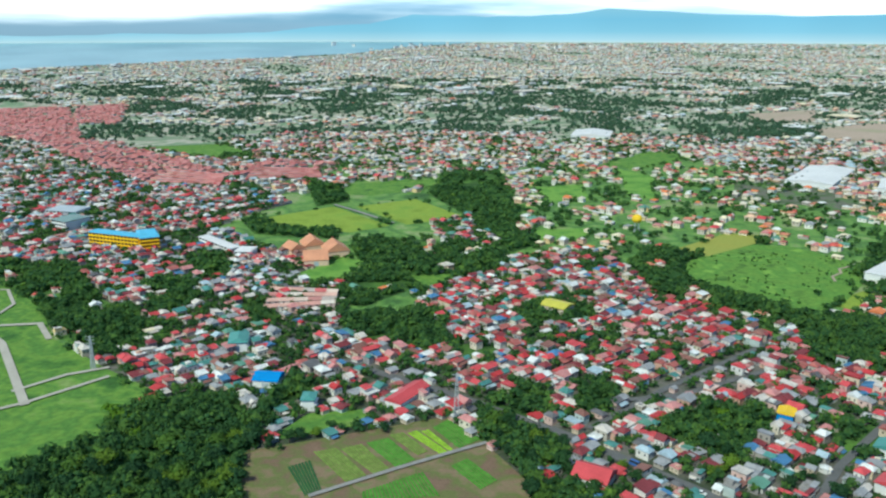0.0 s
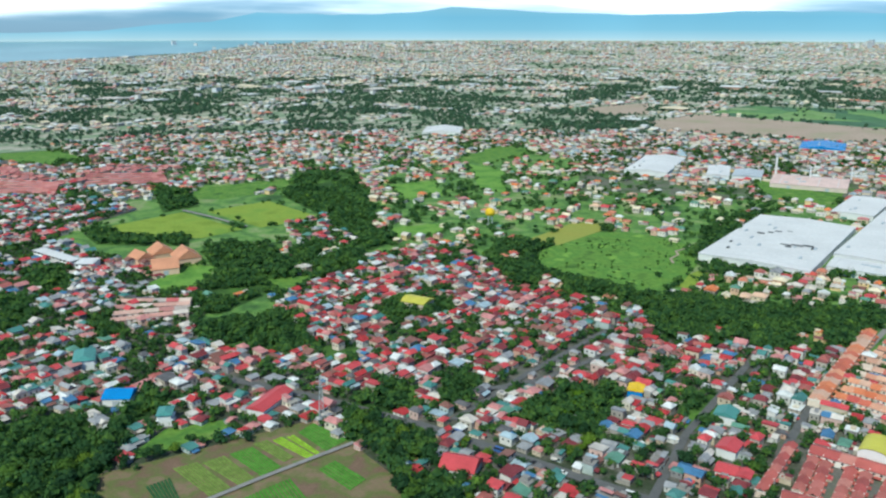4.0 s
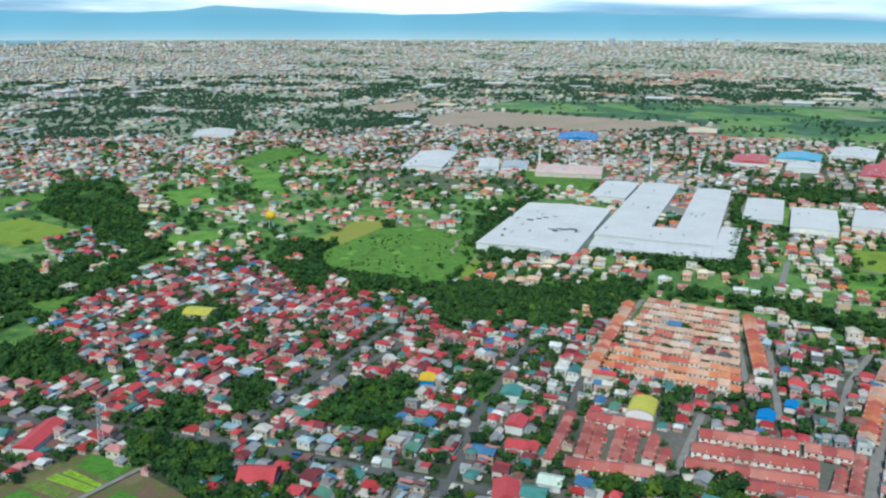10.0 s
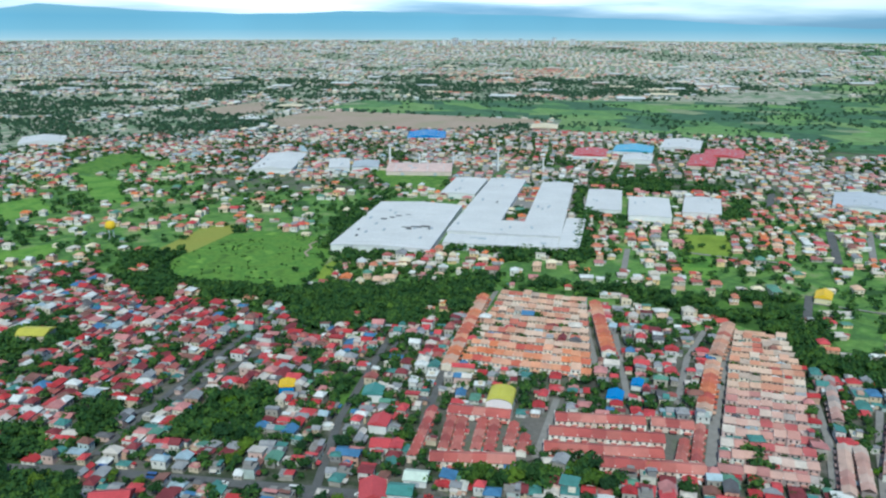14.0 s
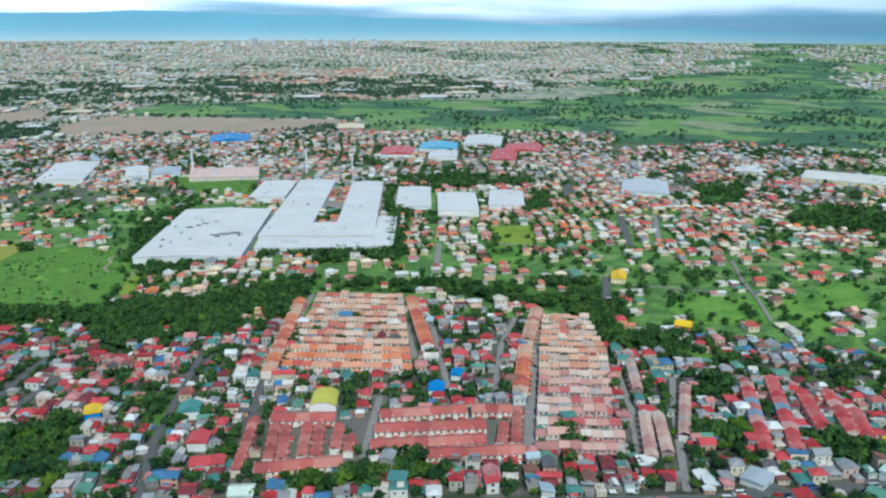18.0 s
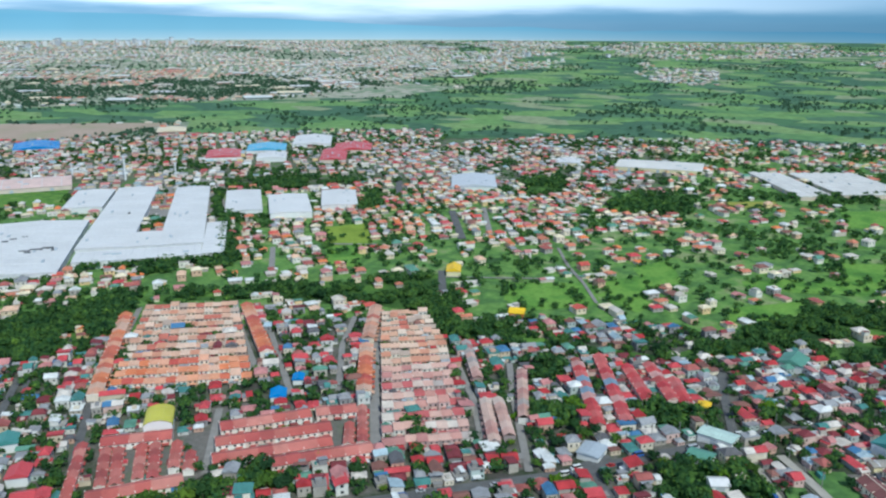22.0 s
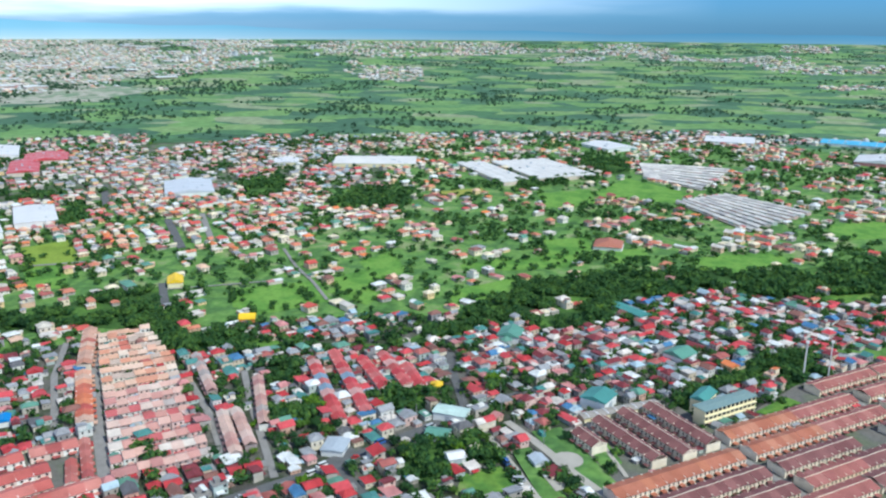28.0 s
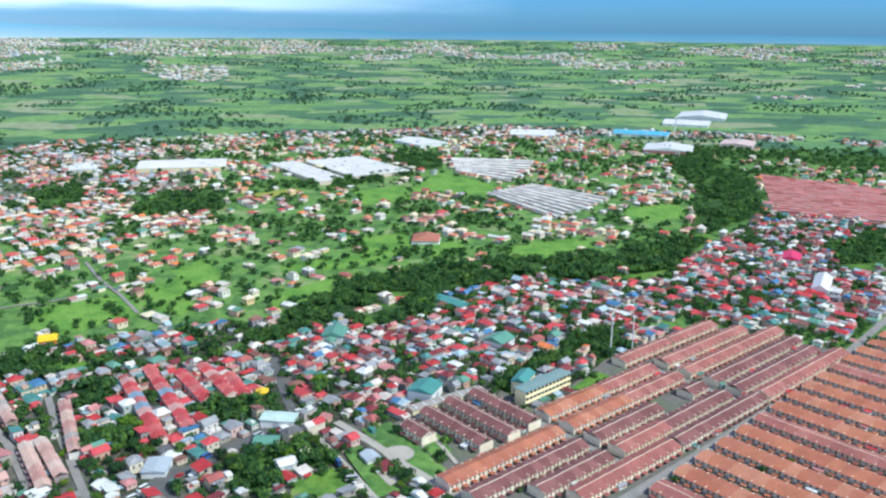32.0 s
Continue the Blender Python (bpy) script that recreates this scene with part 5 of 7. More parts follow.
ELL = joined(WALL, roof_shape(-0.58, 0.58, -0.58, 0.58, 1.0, 1.40, 0.30, 1, 0.03), box(0.1, 0.45, -0.85, -0.5, 0, 0.8),
             ([(0.05, -0.92, 0.8), (0.5, -0.92, 0.8), (0.5, -0.5, 1.0), (0.05, -0.5, 1.0)], [(0, 1, 2), (0, 2, 3)], 1), *WIN)
SIMPLE_GABLE = joined(WALL, GABLE_END, roof_shape(-0.56, 0.56, -0.58, 0.58, 1.0, 1.42, 0, 1, 0.03))
SIMPLE_HIP = joined(WALL, roof_shape(-0.58, 0.58, -0.58, 0.58, 1.0, 1.40, 0.38, 1, 0.03))
SIMPLE_FLAT = joined(WALL, box(-0.53, 0.53, -0.53, 0.53, 1.0, 1.05, 1))
def lean(x0, x1, y0, y1, z0, z1, slot=1):
    """A thin sloping sheet, low along y0 and high along y1."""
    v = [(x0, y0, z0), (x1, y0, z0), (x1, y1, z1), (x0, y1, z1), (x0, y0, z0 - 0.03), (x1, y0, z0 - 0.03)]
    return v, [(0, 1, 2), (0, 2, 3), (4, 5, 1), (4, 1, 0)], slot


def gable_walls(x0, x1, y0, y1, z0, z1):
    ym = (y0 + y1) / 2
    return [(x0, y0, z0), (x0, y1, z0), (x0, ym, z1), (x1, y0, z0), (x1, y1, z0), (x1, ym, z1)], [(0, 2, 1), (3, 4, 5)], 0


# houses that have grown by annexes, lean-tos and roof decks
DUO = joined(box(-0.5, 0.14, -0.5, 0.5, 0, 1), gable_walls(-0.5, 0.14, -0.5, 0.5, 1, 1.34), roof_shape(-0.55, 0.18, -0.57, 0.57, 1.0, 1.38, 0, 1, 0.03),
             box(0.14, 0.56, -0.42, 0.5, 0, 0.70), lean(0.19, 0.64, -0.50, 0.56, 0.70, 0.92), lean(-0.42, 0.06, -0.82, -0.5, 0.56, 0.68), *WIN[:6])
LONG_HOUSE = joined(box(-0.8, 0.7, -0.36, 0.36, 0, 1), gable_walls(-0.8, 0.7, -0.36, 0.36, 1, 1.26), roof_shape(-0.85, 0.05, -0.43, 0.43, 1.0, 1.30, 0, 1, 0.03),
                    roof_shape(0.05, 0.76, -0.42, 0.42, 0.98, 1.27, 0, 1, 0.03), lean(-0.6, 0.3, -0.72, -0.37, 0.62, 0.80))
DECK = joined(box(-0.5, 0.5, -0.5, 0.5, 0, 0.8), box(-0.53, 0.53, -0.53, 0.53, 0.8, 0.86, 0), box(-0.5, 0.05, -0.1, 0.5, 0.86, 1.3), lean(-0.56, 0.10, -0.2, 0.56, 1.30, 1.44),
              box(0.2, 0.34, 0.2, 0.34, 0.86, 1.15, 1), lean(-0.2, 0.5, -0.8, -0.5, 0.42, 0.52), *WIN[:4])
CROSS = joined(WALL, roof_shape(-0.58, 0.58, -0.56, 0.56, 1.0, 1.38, 0.34, 1, 0.03), box(-0.2, 0.3, -0.78, -0.5, 0, 0.92),
               ([(-0.26, -0.86, 0.92), (0.36, -0.86, 0.92), (0.05, -0.86, 1.18), (0.05, -0.12, 1.20), (-0.26, -0.3, 0.96), (0.36, -0.3, 0.96)], [(0, 2, 3), (0, 3, 4), (2, 1, 5), (2, 5, 3), (0, 1, 2)], 1), *WIN[2:])
rng = np.random.default_rng(7)


# ---- trees ----
def clump_shape(count, size, seed, spread=1.0, core=4):
    """A crown of unit width and height: many small leaf clumps over uneven lobes, with a dark heart."""
    r = np.random.default_rng(seed)
    lobes = [(0, 0, 0.58, 0.34)] + [(0.29 * math.cos(a) * spread, 0.29 * math.sin(a) * spread, r.uniform(0.36, 0.66), r.uniform(0.15, 0.25)) for a in np.arange(7) * 0.9 + r.uniform(0, 0.6, 7)]
    vs, ts = [], []
    for k in range(count):
        lx, ly, lz, lr = lobes[k % len(lobes)]
        d = r.normal(size=3)
        d /= np.linalg.norm(d)
        d[2] = abs(d[2]) if r.random() < 0.75 else d[2]
        p = np.array([lx, ly, lz]) + d * lr * r.uniform(0.85, 1.12)
        n = d + r.normal(size=3) * 0.2
        n /= np.linalg.norm(n)
        a = np.cross(n, r.normal(size=3))
        a /= np.linalg.norm(a)
        b, s = np.cross(n, a), size * r.uniform(0.6, 1.3)
        at = len(vs)
        vs += [p - a * s, p + b * s * 0.8, p + a * s + n * s * 0.25, p - b * s * 0.9]
        ts += [(at, at + 3, at + 2), (at, at + 2, at + 1)]
    if core:
        for lx, ly, lz, lr in lobes[:core]:
            at, q = len(vs), lr * 0.86
            ring = [(lx + q * math.cos(a), ly + q * math.sin(a), lz - 0.1 * q) for a in (0, 1.26, 2.51, 3.77, 5.03)]
            vs += [np.array(p) for p in ring] + [np.array((lx, ly, lz + q)), np.array((lx, ly, lz - q))]
            for i in range(5):
                j = (i + 1) % 5
                ts += [(at + i, at + j, at + 5), (at + j, at + i, at + 6)]
    return np.array(vs), np.array(ts), np.zeros(len(ts), int)


def trunk_shape(slot=1):
    v, t = [], []
    for z, w in ((0, 0.035), (0.25, 0.024), (0.5, 0.014)):
        v += [(w * math.cos(a), w * math.sin(a), z) for a in (0, 1.57, 3.14, 4.71)]
    for k in (0, 4):
        for i in range(4):
            j = (i + 1) % 4
            t += [(k + i, k + j, k + 4 + j), (k + i, k + 4 + j, k + 4 + i)]
    for a in (0.5, 2.6, 4.4):  # limbs
        b = len(v)
        v += [(0.012, 0, 0.3), (-0.012, 0, 0.3), (0.26 * math.cos(a), 0.26 * math.sin(a), 0.52)]
        t += [(b, b + 1, b + 2), (b + 1, b, b + 2)]
    return v, t, slot


NEAR_CROWNS = [clump_shape(190, 0.062, 10 + k) for k in range(5)]
MID_CROWNS = [clump_shape(52, 0.112, 30 + k, 1.0, 2) for k in range(5)]
FAR_CROWNS = [clump_shape(15, 0.21, 50 + k, 1.0, 1) for k in range(4)]
GROVE_CROWNS = [clump_shape(6, 0.32, 70 + k, 1.0, 1) for k in range(3)]
tree_sets = {"near": [], "mid": [], "far": []}
SINGLE_TREES = []


def plant(x, y, tall=(6, 10)):
    """Trees at these places, coarser with distance."""
    x, y = np.asarray(x, float), np.asarray(y, float)
    if not len(x):
        return
    away = np.hypot(x, y) > 1450
    x, y = x + np.where(away, rng.uniform(-19, 19, len(x)), 0), y + np.where(away, rng.uniform(-19, 19, len(x)), 0)
    r = np.hypot(x, y)
    single = (r < 385) & (r > 300) & (rng.random(len(x)) < 0.62)
    for px, py in zip(x[single], y[single]):
        SINGLE_TREES.append((px, py, rng.uniform(*tall)))
    x, y, r = x[~single], y[~single], r[~single]
    for key, crowns, r0, r1 in (("near", MID_CROWNS, 0, 640), ("mid", FAR_CROWNS, 640, 1500), ("far", GROVE_CROWNS, 1500, 5000)):
        pick = np.flatnonzero((r >= r0) & (r < r1))
        which = rng.integers(0, len(crowns), len(pick))
        for k, crown in enumerate(crowns):
            i = pick[which == k]
            if len(i):
                h = tall[0] + (tall[1] - tall[0]) * rng.random(len(i)) ** 1.35
                w = h * rng.uniform(0.85, 1.3, len(i))
                tree_sets[key].append(stamp(crown, x[i], y[i], rise(r[i]) - 0.12 * h, rng.uniform(0, 6.28, len(i)), w, w, h))


def scatter(poly, step, keep=1.0):
    """Uneven points inside an outline."""
    p = np.array(poly, float)
    (x0, y0), (x1, y1) = p.min(0), p.max(0)
    gx, gy = np.meshgrid(np.arange(x0, x1, step), np.arange(y0, y1, step))
    x = gx.ravel() + rng.uniform(-0.45, 0.45, gx.size) * step
    y = gy.ravel() + rng.uniform(-0.45, 0.45, gx.size) * step
    ok = inside(poly, x, y) & (rng.random(x.size) < keep)
    return x[ok], y[ok]


# ---- lots and houses ----
house_sets = {}
KINDS = [(GABLE, 0.16), (HIP, 0.17), (ELL, 0.11), (SHED, 0.08), (FLAT, 0.07), (DUO, 0.15), (LONG_HOUSE, 0.10), (DECK, 0.07), (CROSS, 0.09)]
ROW_KINDS = [(GABLE, 0.20), (HIP, 0.14), (ELL, 0.08), (SHED, 0.07), (FLAT, 0.05), (DUO, 0.14), (LONG_HOUSE, 0.22), (DECK, 0.05), (CROSS, 0.05)]
VILLAS = [(GABLE, 0.12), (HIP, 0.24), (ELL, 0.18), (FLAT, 0.05), (DUO, 0.10), (LONG_HOUSE, 0.08), (DECK, 0.05), (CROSS, 0.18)]
PLAIN = [(SIMPLE_GABLE, 0.45), (SIMPLE_HIP, 0.3), (SIMPLE_FLAT, 0.25)]


def settle(key, x, y, angle, size, kinds=KINDS, storeys=(2.6, 4.8), aligned=0.5):
    """Houses at these places, joined by zone."""
    if not len(x):
        return
    odds = np.array([k[1] for k in kinds])
    which = rng.choice(len(kinds), len(x), p=odds / odds.sum())
    turn = angle + np.where(rng.random(len(x)) < aligned, 0, math.pi / 2) + rng.normal(0, 0.05, len(x))
    for k, (shape, _) in enumerate(kinds):
        i = np.flatnonzero(which == k)
        if len(i):
            r = np.hypot(x[i], y[i])
            house_sets.setdefault(key, []).append(stamp(shape, x[i], y[i], rise(r), turn[i], size * rng.uniform(0.68, 1.32, len(i)), size * rng.uniform(0.68, 1.15, len(i)),
                                                        np.where(rng.random(len(i)) < 0.66, storeys[0], storeys[1]) * rng.uniform(0.9, 1.15, len(i))))


GRID = radians(42)


def lots(r0, r1, a0, a1, along, deep, street_every, street):
    """Lot centres on a turned street grid between two distances."""
    u, v = np.meshgrid(np.arange(-r1, r1, along), np.arange(-r1, r1, deep))
    row = np.arange(u.shape[0])[:, None]
    v = v + (row // street_every) * street - (r1 * 2 / deep / street_every) * street / 2
    u, v = u.ravel(), v.ravel()
    u, v = u + rng.normal(0, along * 0.10, u.size), v + rng.normal(0, deep * 0.07, u.size)
    x, y = u * math.cos(GRID) - v * math.sin(GRID), u * math.sin(GRID) + v * math.cos(GRID)
    r, b = np.hypot(x, y), np.degrees(np.arctan2(x, y))
    ok = (r > r0) & (r < r1) & (b > a0) & (b < a1)
    return x[ok], y[ok]


CLAY_TOWN = [(1321, 1974), (1736, 1421), (2300, 1950), (2350, 2350), (1906, 2564), (1642, 2440)]
RED_HEART = [(-72, 426), (-28, 599), (62, 713), (159, 695), (192, 573), (269, 505), (228, 379), (159, 405), (70, 426)]
def warped(x, y, by=9.0, size=90.0):
    """Bends a grid, so that streets curve a little."""
    d = np.array([(noise.noise((px / size, py / size, 0.5)), noise.noise((px / size, py / size, 7.5))) for px, py in zip(x, y)]).reshape(-1, 2)
    return x + d[:, 0] * by, y + d[:, 1] * by


x, y = warped(*lots(270, 1250, -33, 128, 6.3, 7.3, 2, 2.6))
use = use_of(x, y)
clear = off_roads(x, y, 3.0)
dense = clear & (use == "dense") & (rng.random(len(x)) < 0.93)
red = inside(RED_HEART, x, y) | (inside(EAST_TOWN, x, y) & (rng.random(len(x)) < 0.3))
r = np.hypot(x, y)
grove = np.array([noise.noise((px / 38, py / 38, 2.2)) for px, py in zip(x, y)])
yard = dense & (rng.random(len(x)) < np.clip(np.where(red, 0.25, np.interp(np.degrees(np.arctan2(x, y)), [10, 45, 75], [0.44, 0.36, 0.27])) + 1.0 * (grove - 0.06), 0.12, 0.94))
plant(x[yard], y[yard], (4.5, 9.0))
dense &= ~yard
lone = dense & (r < 362)
settle("red", x[dense & red & ~lone], y[dense & red & ~lone], GRID, 6.8, ROW_KINDS, (2.6, 4.8), 0.8)
settle("mixed", x[dense & ~red & ~lone], y[dense & ~red & ~lone], GRID, 6.5)
near_x, near_y = x[lone], y[lone]
# shacks and trees that fill the gaps
taken = np.stack([x[dense | yard], y[dense | yard]], 1)
ix, iy = scatter(sector(272, 640, -33, 128, 40), 4.4)
ok = (use_of(ix, iy) == "dense") & off_roads(ix, iy, 1.6)
ix, iy = ix[ok], iy[ok]
cells = {}
for px, py in taken:
    cells.setdefault((int(px // 8), int(py // 8)), []).append((px, py))
filled = []
for px, py in zip(ix, iy):
    near = [q for cx in (-1, 0, 1) for cy in (-1, 0, 1) for q in cells.get((int(px // 8) + cx, int(py // 8) + cy), ())]
    if all((px - qx) ** 2 + (py - qy) ** 2 > 24 for qx, qy in near):
        cells.setdefault((int(px // 8), int(py // 8)), []).append((px, py))
        filled.append((px, py))
filled = np.array(filled)
shack = rng.random(len(filled)) < 0.45
settle("mixed", filled[shack, 0], filled[shack, 1], GRID, 5.0, KINDS, (2.4, 2.9))
plant(filled[~shack, 0], filled[~shack, 1], (3.5, 7.5))
# small trees in gaps between houses
x, y = warped(*lots(280, 720, -33, 128, 13, 15, 50, 0))
ok = (use_of(x, y) == "dense") & off_roads(x, y, 2)
plant(x[ok] + 5, y[ok] + 5, (3.5, 7))

# scattered houses on green lots
for name, step, keep, tree_keep, key in (("sparse", 12.5, 0.36, 0.42, "warm"), ("suburb", 10.5, 0.82, 0.30, "warm")):
    x, y = warped(*lots(400, 1500, -33, 128, step, step, 3, 5), 16, 120)
    ok = (use_of(x, y) == name) & off_roads(x, y, 4)
    lush = np.array([noise.noise((px / 55, py / 55, 4.4)) for px, py in zip(x, y)])
    cluster = np.array([noise.noise((px / 34, py / 34, 11.4)) for px, py in zip(x, y)])
    pick = ok & (rng.random(len(x)) < keep - 0.7 * np.clip(lush, -0.4, 0.5) + 0.5 * cluster)
    settle(key, x[pick], y[pick], GRID + 0.1, 7.8, VILLAS, (2.7, 4.9))
    beside, way = pick & (rng.random(len(x)) < 0.6), rng.uniform(0, 6.28, len(x))
    plant(x[beside] + 6.2 * np.cos(way[beside]), y[beside] + 6.2 * np.sin(way[beside]), (3.0, 6.5))
    for dx, dy in ((0.45, -0.3), (-0.2, 0.4), (0.1, -0.5)):
        pick = ok & (rng.random(len(x)) < tree_keep * 0.3 + 0.75 * np.clip(lush, -0.4, 0.6))
        plant(x[pick] + step * dx, y[pick] + step * dy, (4.0, 9.5))

# towns further off
x, y = warped(*lots(640, 1650, -34, 128, 10.8, 11.4, 2, 4), 22, 150)
use = use_of(x, y)
town = use == "pale_town"
copse = np.array([noise.noise((px / 60, py / 60, 6.6)) for px, py in zip(x, y)])
pick = town & (rng.random(len(x)) < 0.70 - 0.7 * np.clip(copse, 0, 0.6))
settle("pale", x[pick], y[pick], GRID, 8.2, PLAIN)
for dx, dy in ((6, 6), (-5, 6)):
    pick = town & (rng.random(len(x)) < 0.28 + 0.9 * np.clip(copse, -0.3, 0.6))
    plant(x[pick] + dx, y[pick] + dy, (4.5, 9))
x, y = warped(*lots(700, 2300, -34, 10, 11, 12, 2, 5.5), 20, 160)
pick = (use_of(x, y) == "rose_town") & (rng.random(len(x)) < 0.9)
settle("rose", x[pick], y[pick], GRID, 9.2, PLAIN[:2], (4.0, 5.0))
x, y = warped(*lots(1480, 4780, -34, 74, 22, 25, 3, 8), 60, 300)
use = use_of(x, y)
b, r = np.degrees(np.arctan2(x, y)), np.hypot(x, y)
patch = np.array([noise.noise((px / 420, py / 420, 3.1)) for px, py in zip(x, y)])
dry = r < shore(b) - 15
clump = np.array([noise.noise((px / 150, py / 150, 12.1)) + 0.5 * noise.noise((px / 52, py / 52, 4.7)) for px, py in zip(x, y)])
in_town = dry & (b < np.interp(r, [1500, 2400, 3000, 4700], [59, 59, 65, 72]) + np.array([ragged(q) for q in r]))
patch = patch + 0.5 * np.array([noise.noise((px / 130, py / 130, 6.1)) for px, py in zip(x, y)]) - np.where(use == "dark_town", 0.10, 0)
pick = in_town & ((use == "far_town") | (use == "dark_town")) & (patch > np.where(r > 3000, -0.25, -0.05)) & ((clump < 0.06) | (r > 3000)) & (rng.random(len(x)) < 0.88)
clay = inside(CLAY_TOWN, x, y)
settle("far", x[pick & ~clay], y[pick & ~clay], GRID, 11.5, PLAIN, (3.2, 6.0))
settle("clay", x[pick & clay], y[pick & clay], GRID, 14, PLAIN, (3.5, 5.0))
big = in_town & (use == "far_town") & (rng.random(len(x)) < 0.009)
settle("far_sheds", x[big], y[big], GRID, 52, [(SIMPLE_GABLE, 1)], (5.0, 7.0))
pick = ((use == "far_town") | (use == "dark_town")) & dry & np.where(in_town, (patch <= np.where(r > 3000, -0.3, -0.10)) | (rng.random(len(x)) < np.interp(r, [1500, 2300, 3000, 3600], [0.18, 0.15, 0.10, 0.04])), patch > 0.12) & ((r < 3300) | (rng.random(len(x)) < 0.5))
plant(x[pick], y[pick], (7, 12))
# tree belts through the nearer half of that town
x, y = scatter(sector(1480, 3050, -34, 58, 40), 12.5)
clump = np.array([noise.noise((px / 150, py / 150, 12.1)) + 0.5 * noise.noise((px / 52, py / 52, 4.7)) for px, py in zip(x, y)])
use = use_of(x, y)
pick = ((use == "far_town") | (use == "dark_town")) & (clump > 0.09) & (rng.random(len(x)) < 0.85)
plant(x[pick], y[pick], (6.5, 11))
# hedges and groves of the farmland
x, y = warped(*lots(1480, 4700, 15, 130, 17, 20, 50, 0), 40, 120)
use = use_of(x, y)
patch = np.array([0.8 * noise.noise((px / 190, py / 130, 8.4)) + 0.55 * noise.noise((px / 62, py / 48, 3.4)) for px, py in zip(x, y)])
r = np.hypot(x, y)
pick = (use == "farm") & (patch > 0.16 - 0.05 * (r > 2600)) & (rng.random(len(x)) < np.where(r < 2600, 0.8, 0.5))
plant(x[pick], y[pick], (5.5, 9.5))
hamlet = np.array([noise.noise((px / 330, py / 330, 1.4)) for px, py in zip(x, y)])
pick = (use == "farm") & (r > 2500) & (hamlet > np.interp(r, [2500, 3600, 4700], [0.42, 0.20, 0.08])) & (rng.random(len(x)) < 0.34)
settle("far", x[pick], y[pick], GRID, 13, PLAIN, (3.5, 5.5))
# woods
for kind_of, poly in list(ZONES):
    if kind_of == "wood":
        c = np.array(poly).mean(0)
        far = np.hypot(*c)
        x, y = scatter(poly, 5.6 if far < 700 else 8.0 if far < 1400 else 13)
        thick = np.array([noise.noise((px / 26, py / 26, 9.2)) + 0.5 * noise.noise((px / 80, py / 80, 2.9)) for px, py in zip(x, y)]).reshape(-1)
        ok = (use_of(x, y) == "wood") & off_roads(x, y, 2) & (thick > (-0.6 if far < 430 else -0.36 if far < 520 or c[0] < 330 else -0.20))
        plant(x[ok], y[ok], (4.5, 11) if far < 700 else (6.5, 11.5))
        ok = (use_of(x, y) == "wood") & (thick < -0.34) & (rng.random(len(x)) < 0.12) & (np.hypot(x, y) < 900)
        settle("warm", x[ok], y[ok], GRID, 6.5)
def tree_line(points, step, tall, wide=2.0):
    """Trees along a bent line, a little uneven."""
    for (ax, ay), (bx, by) in zip(points, points[1:]):
        n = max(2, int(math.hypot(bx - ax, by - ay) / step))
        f = (np.arange(n) + rng.random(n)) / n
        plant(ax + (bx - ax) * f + rng.normal(0, wide, n), ay + (by - ay) * f + rng.normal(0, wide, n), tall)


for points, step, tall, wide in (([(342, 646), (424, 726), (510, 806)], 3.0, (6, 10), 3.5), ([(345, 636), (402, 571)], 2.6, (5, 9), 2.5), ([(436, 576), (503, 499), (516, 488)], 2.2, (6, 10), 2.0),
                                 ([(516, 488), (575, 545), (622, 588)], 1.5, (7, 11), 2.2), ([(545, 655), (570, 632), (600, 655)], 2.2, (5, 9), 5.0), ([(640, 612), (715, 682)], 3.0, (6, 9), 2.0),
                                 ([(735, 690), (775, 640)], 2.4, (7, 11), 5.0), ([(672, 552), (650, 575)], 3.0, (5, 8), 2.0), ([(733, 500), (800, 552), (812, 548)], 2.5, (6, 10), 3.0), ([(566, 735), (655, 715), (700, 760)], 4.0, (4, 7), 3.0),
                                 ([(1050, 60), (1120, -40), (1146, -74)], 4.0, (6, 10), 4.0), ([(1020, 90), (1060, 66)], 4.0, (6, 10), 5.0), ([(1148, -72), (1240, 0)], 4.5, (6, 10), 6.0)):
    tree_line(points, step, tall, wide)
# yellow-green hedges and single bright trees in the town
lime_sets = []
for points, count, tall in (([(383, 150), (383, 130)], 12, (3, 5)), ([(360, 150), (362, 132)], 14, (3, 4.5)), ([(388, 127), (384, 122)], 3, (8, 10)), ([(312, 108), (309, 103)], 3, (6, 8)), ([(431, 33), (429, 29)], 2, (9, 11)),
                            ([(357, 52), (353, 40)], 4, (5, 7)), ([(238, 240), (262, 212)], 5, (5, 8)), ([(200, 280), (226, 245)], 5, (5, 7)), ([(-180, 400), (-150, 370)], 9, (6, 9)), ([(150, 395), (128, 368)], 5, (6, 9)), ([(290, 240), (300, 262)], 3, (5, 7))):
    (ax, ay), (bx, by) = points
    f = rng.random(count)
    h = rng.uniform(*tall, count)
    lx, ly = ax + (bx - ax) * f + rng.normal(0, 1.5, count), ay + (by - ay) * f + rng.normal(0, 1.5, count)
    lime_sets.append(stamp(MID_CROWNS[count % 5], lx, ly, -0.12 * h, f * 6, h * 1.1, h * 1.1, h))
gathered("trees", lime_sets, [leaves_lime], "bright yellow-green trees and hedges between houses", "trees")
row_trees = np.array(ROW_TREES)
plant(row_trees[:, 0], row_trees[:, 1], (2.5, 5.0))
for spot in ((420.9, 30.2), (422.3, 27.1), (416.7, 44.0), (239.1, 350.5), (283.2, 324.0)):
    plant([spot[0]], [spot[1]], (9, 11))
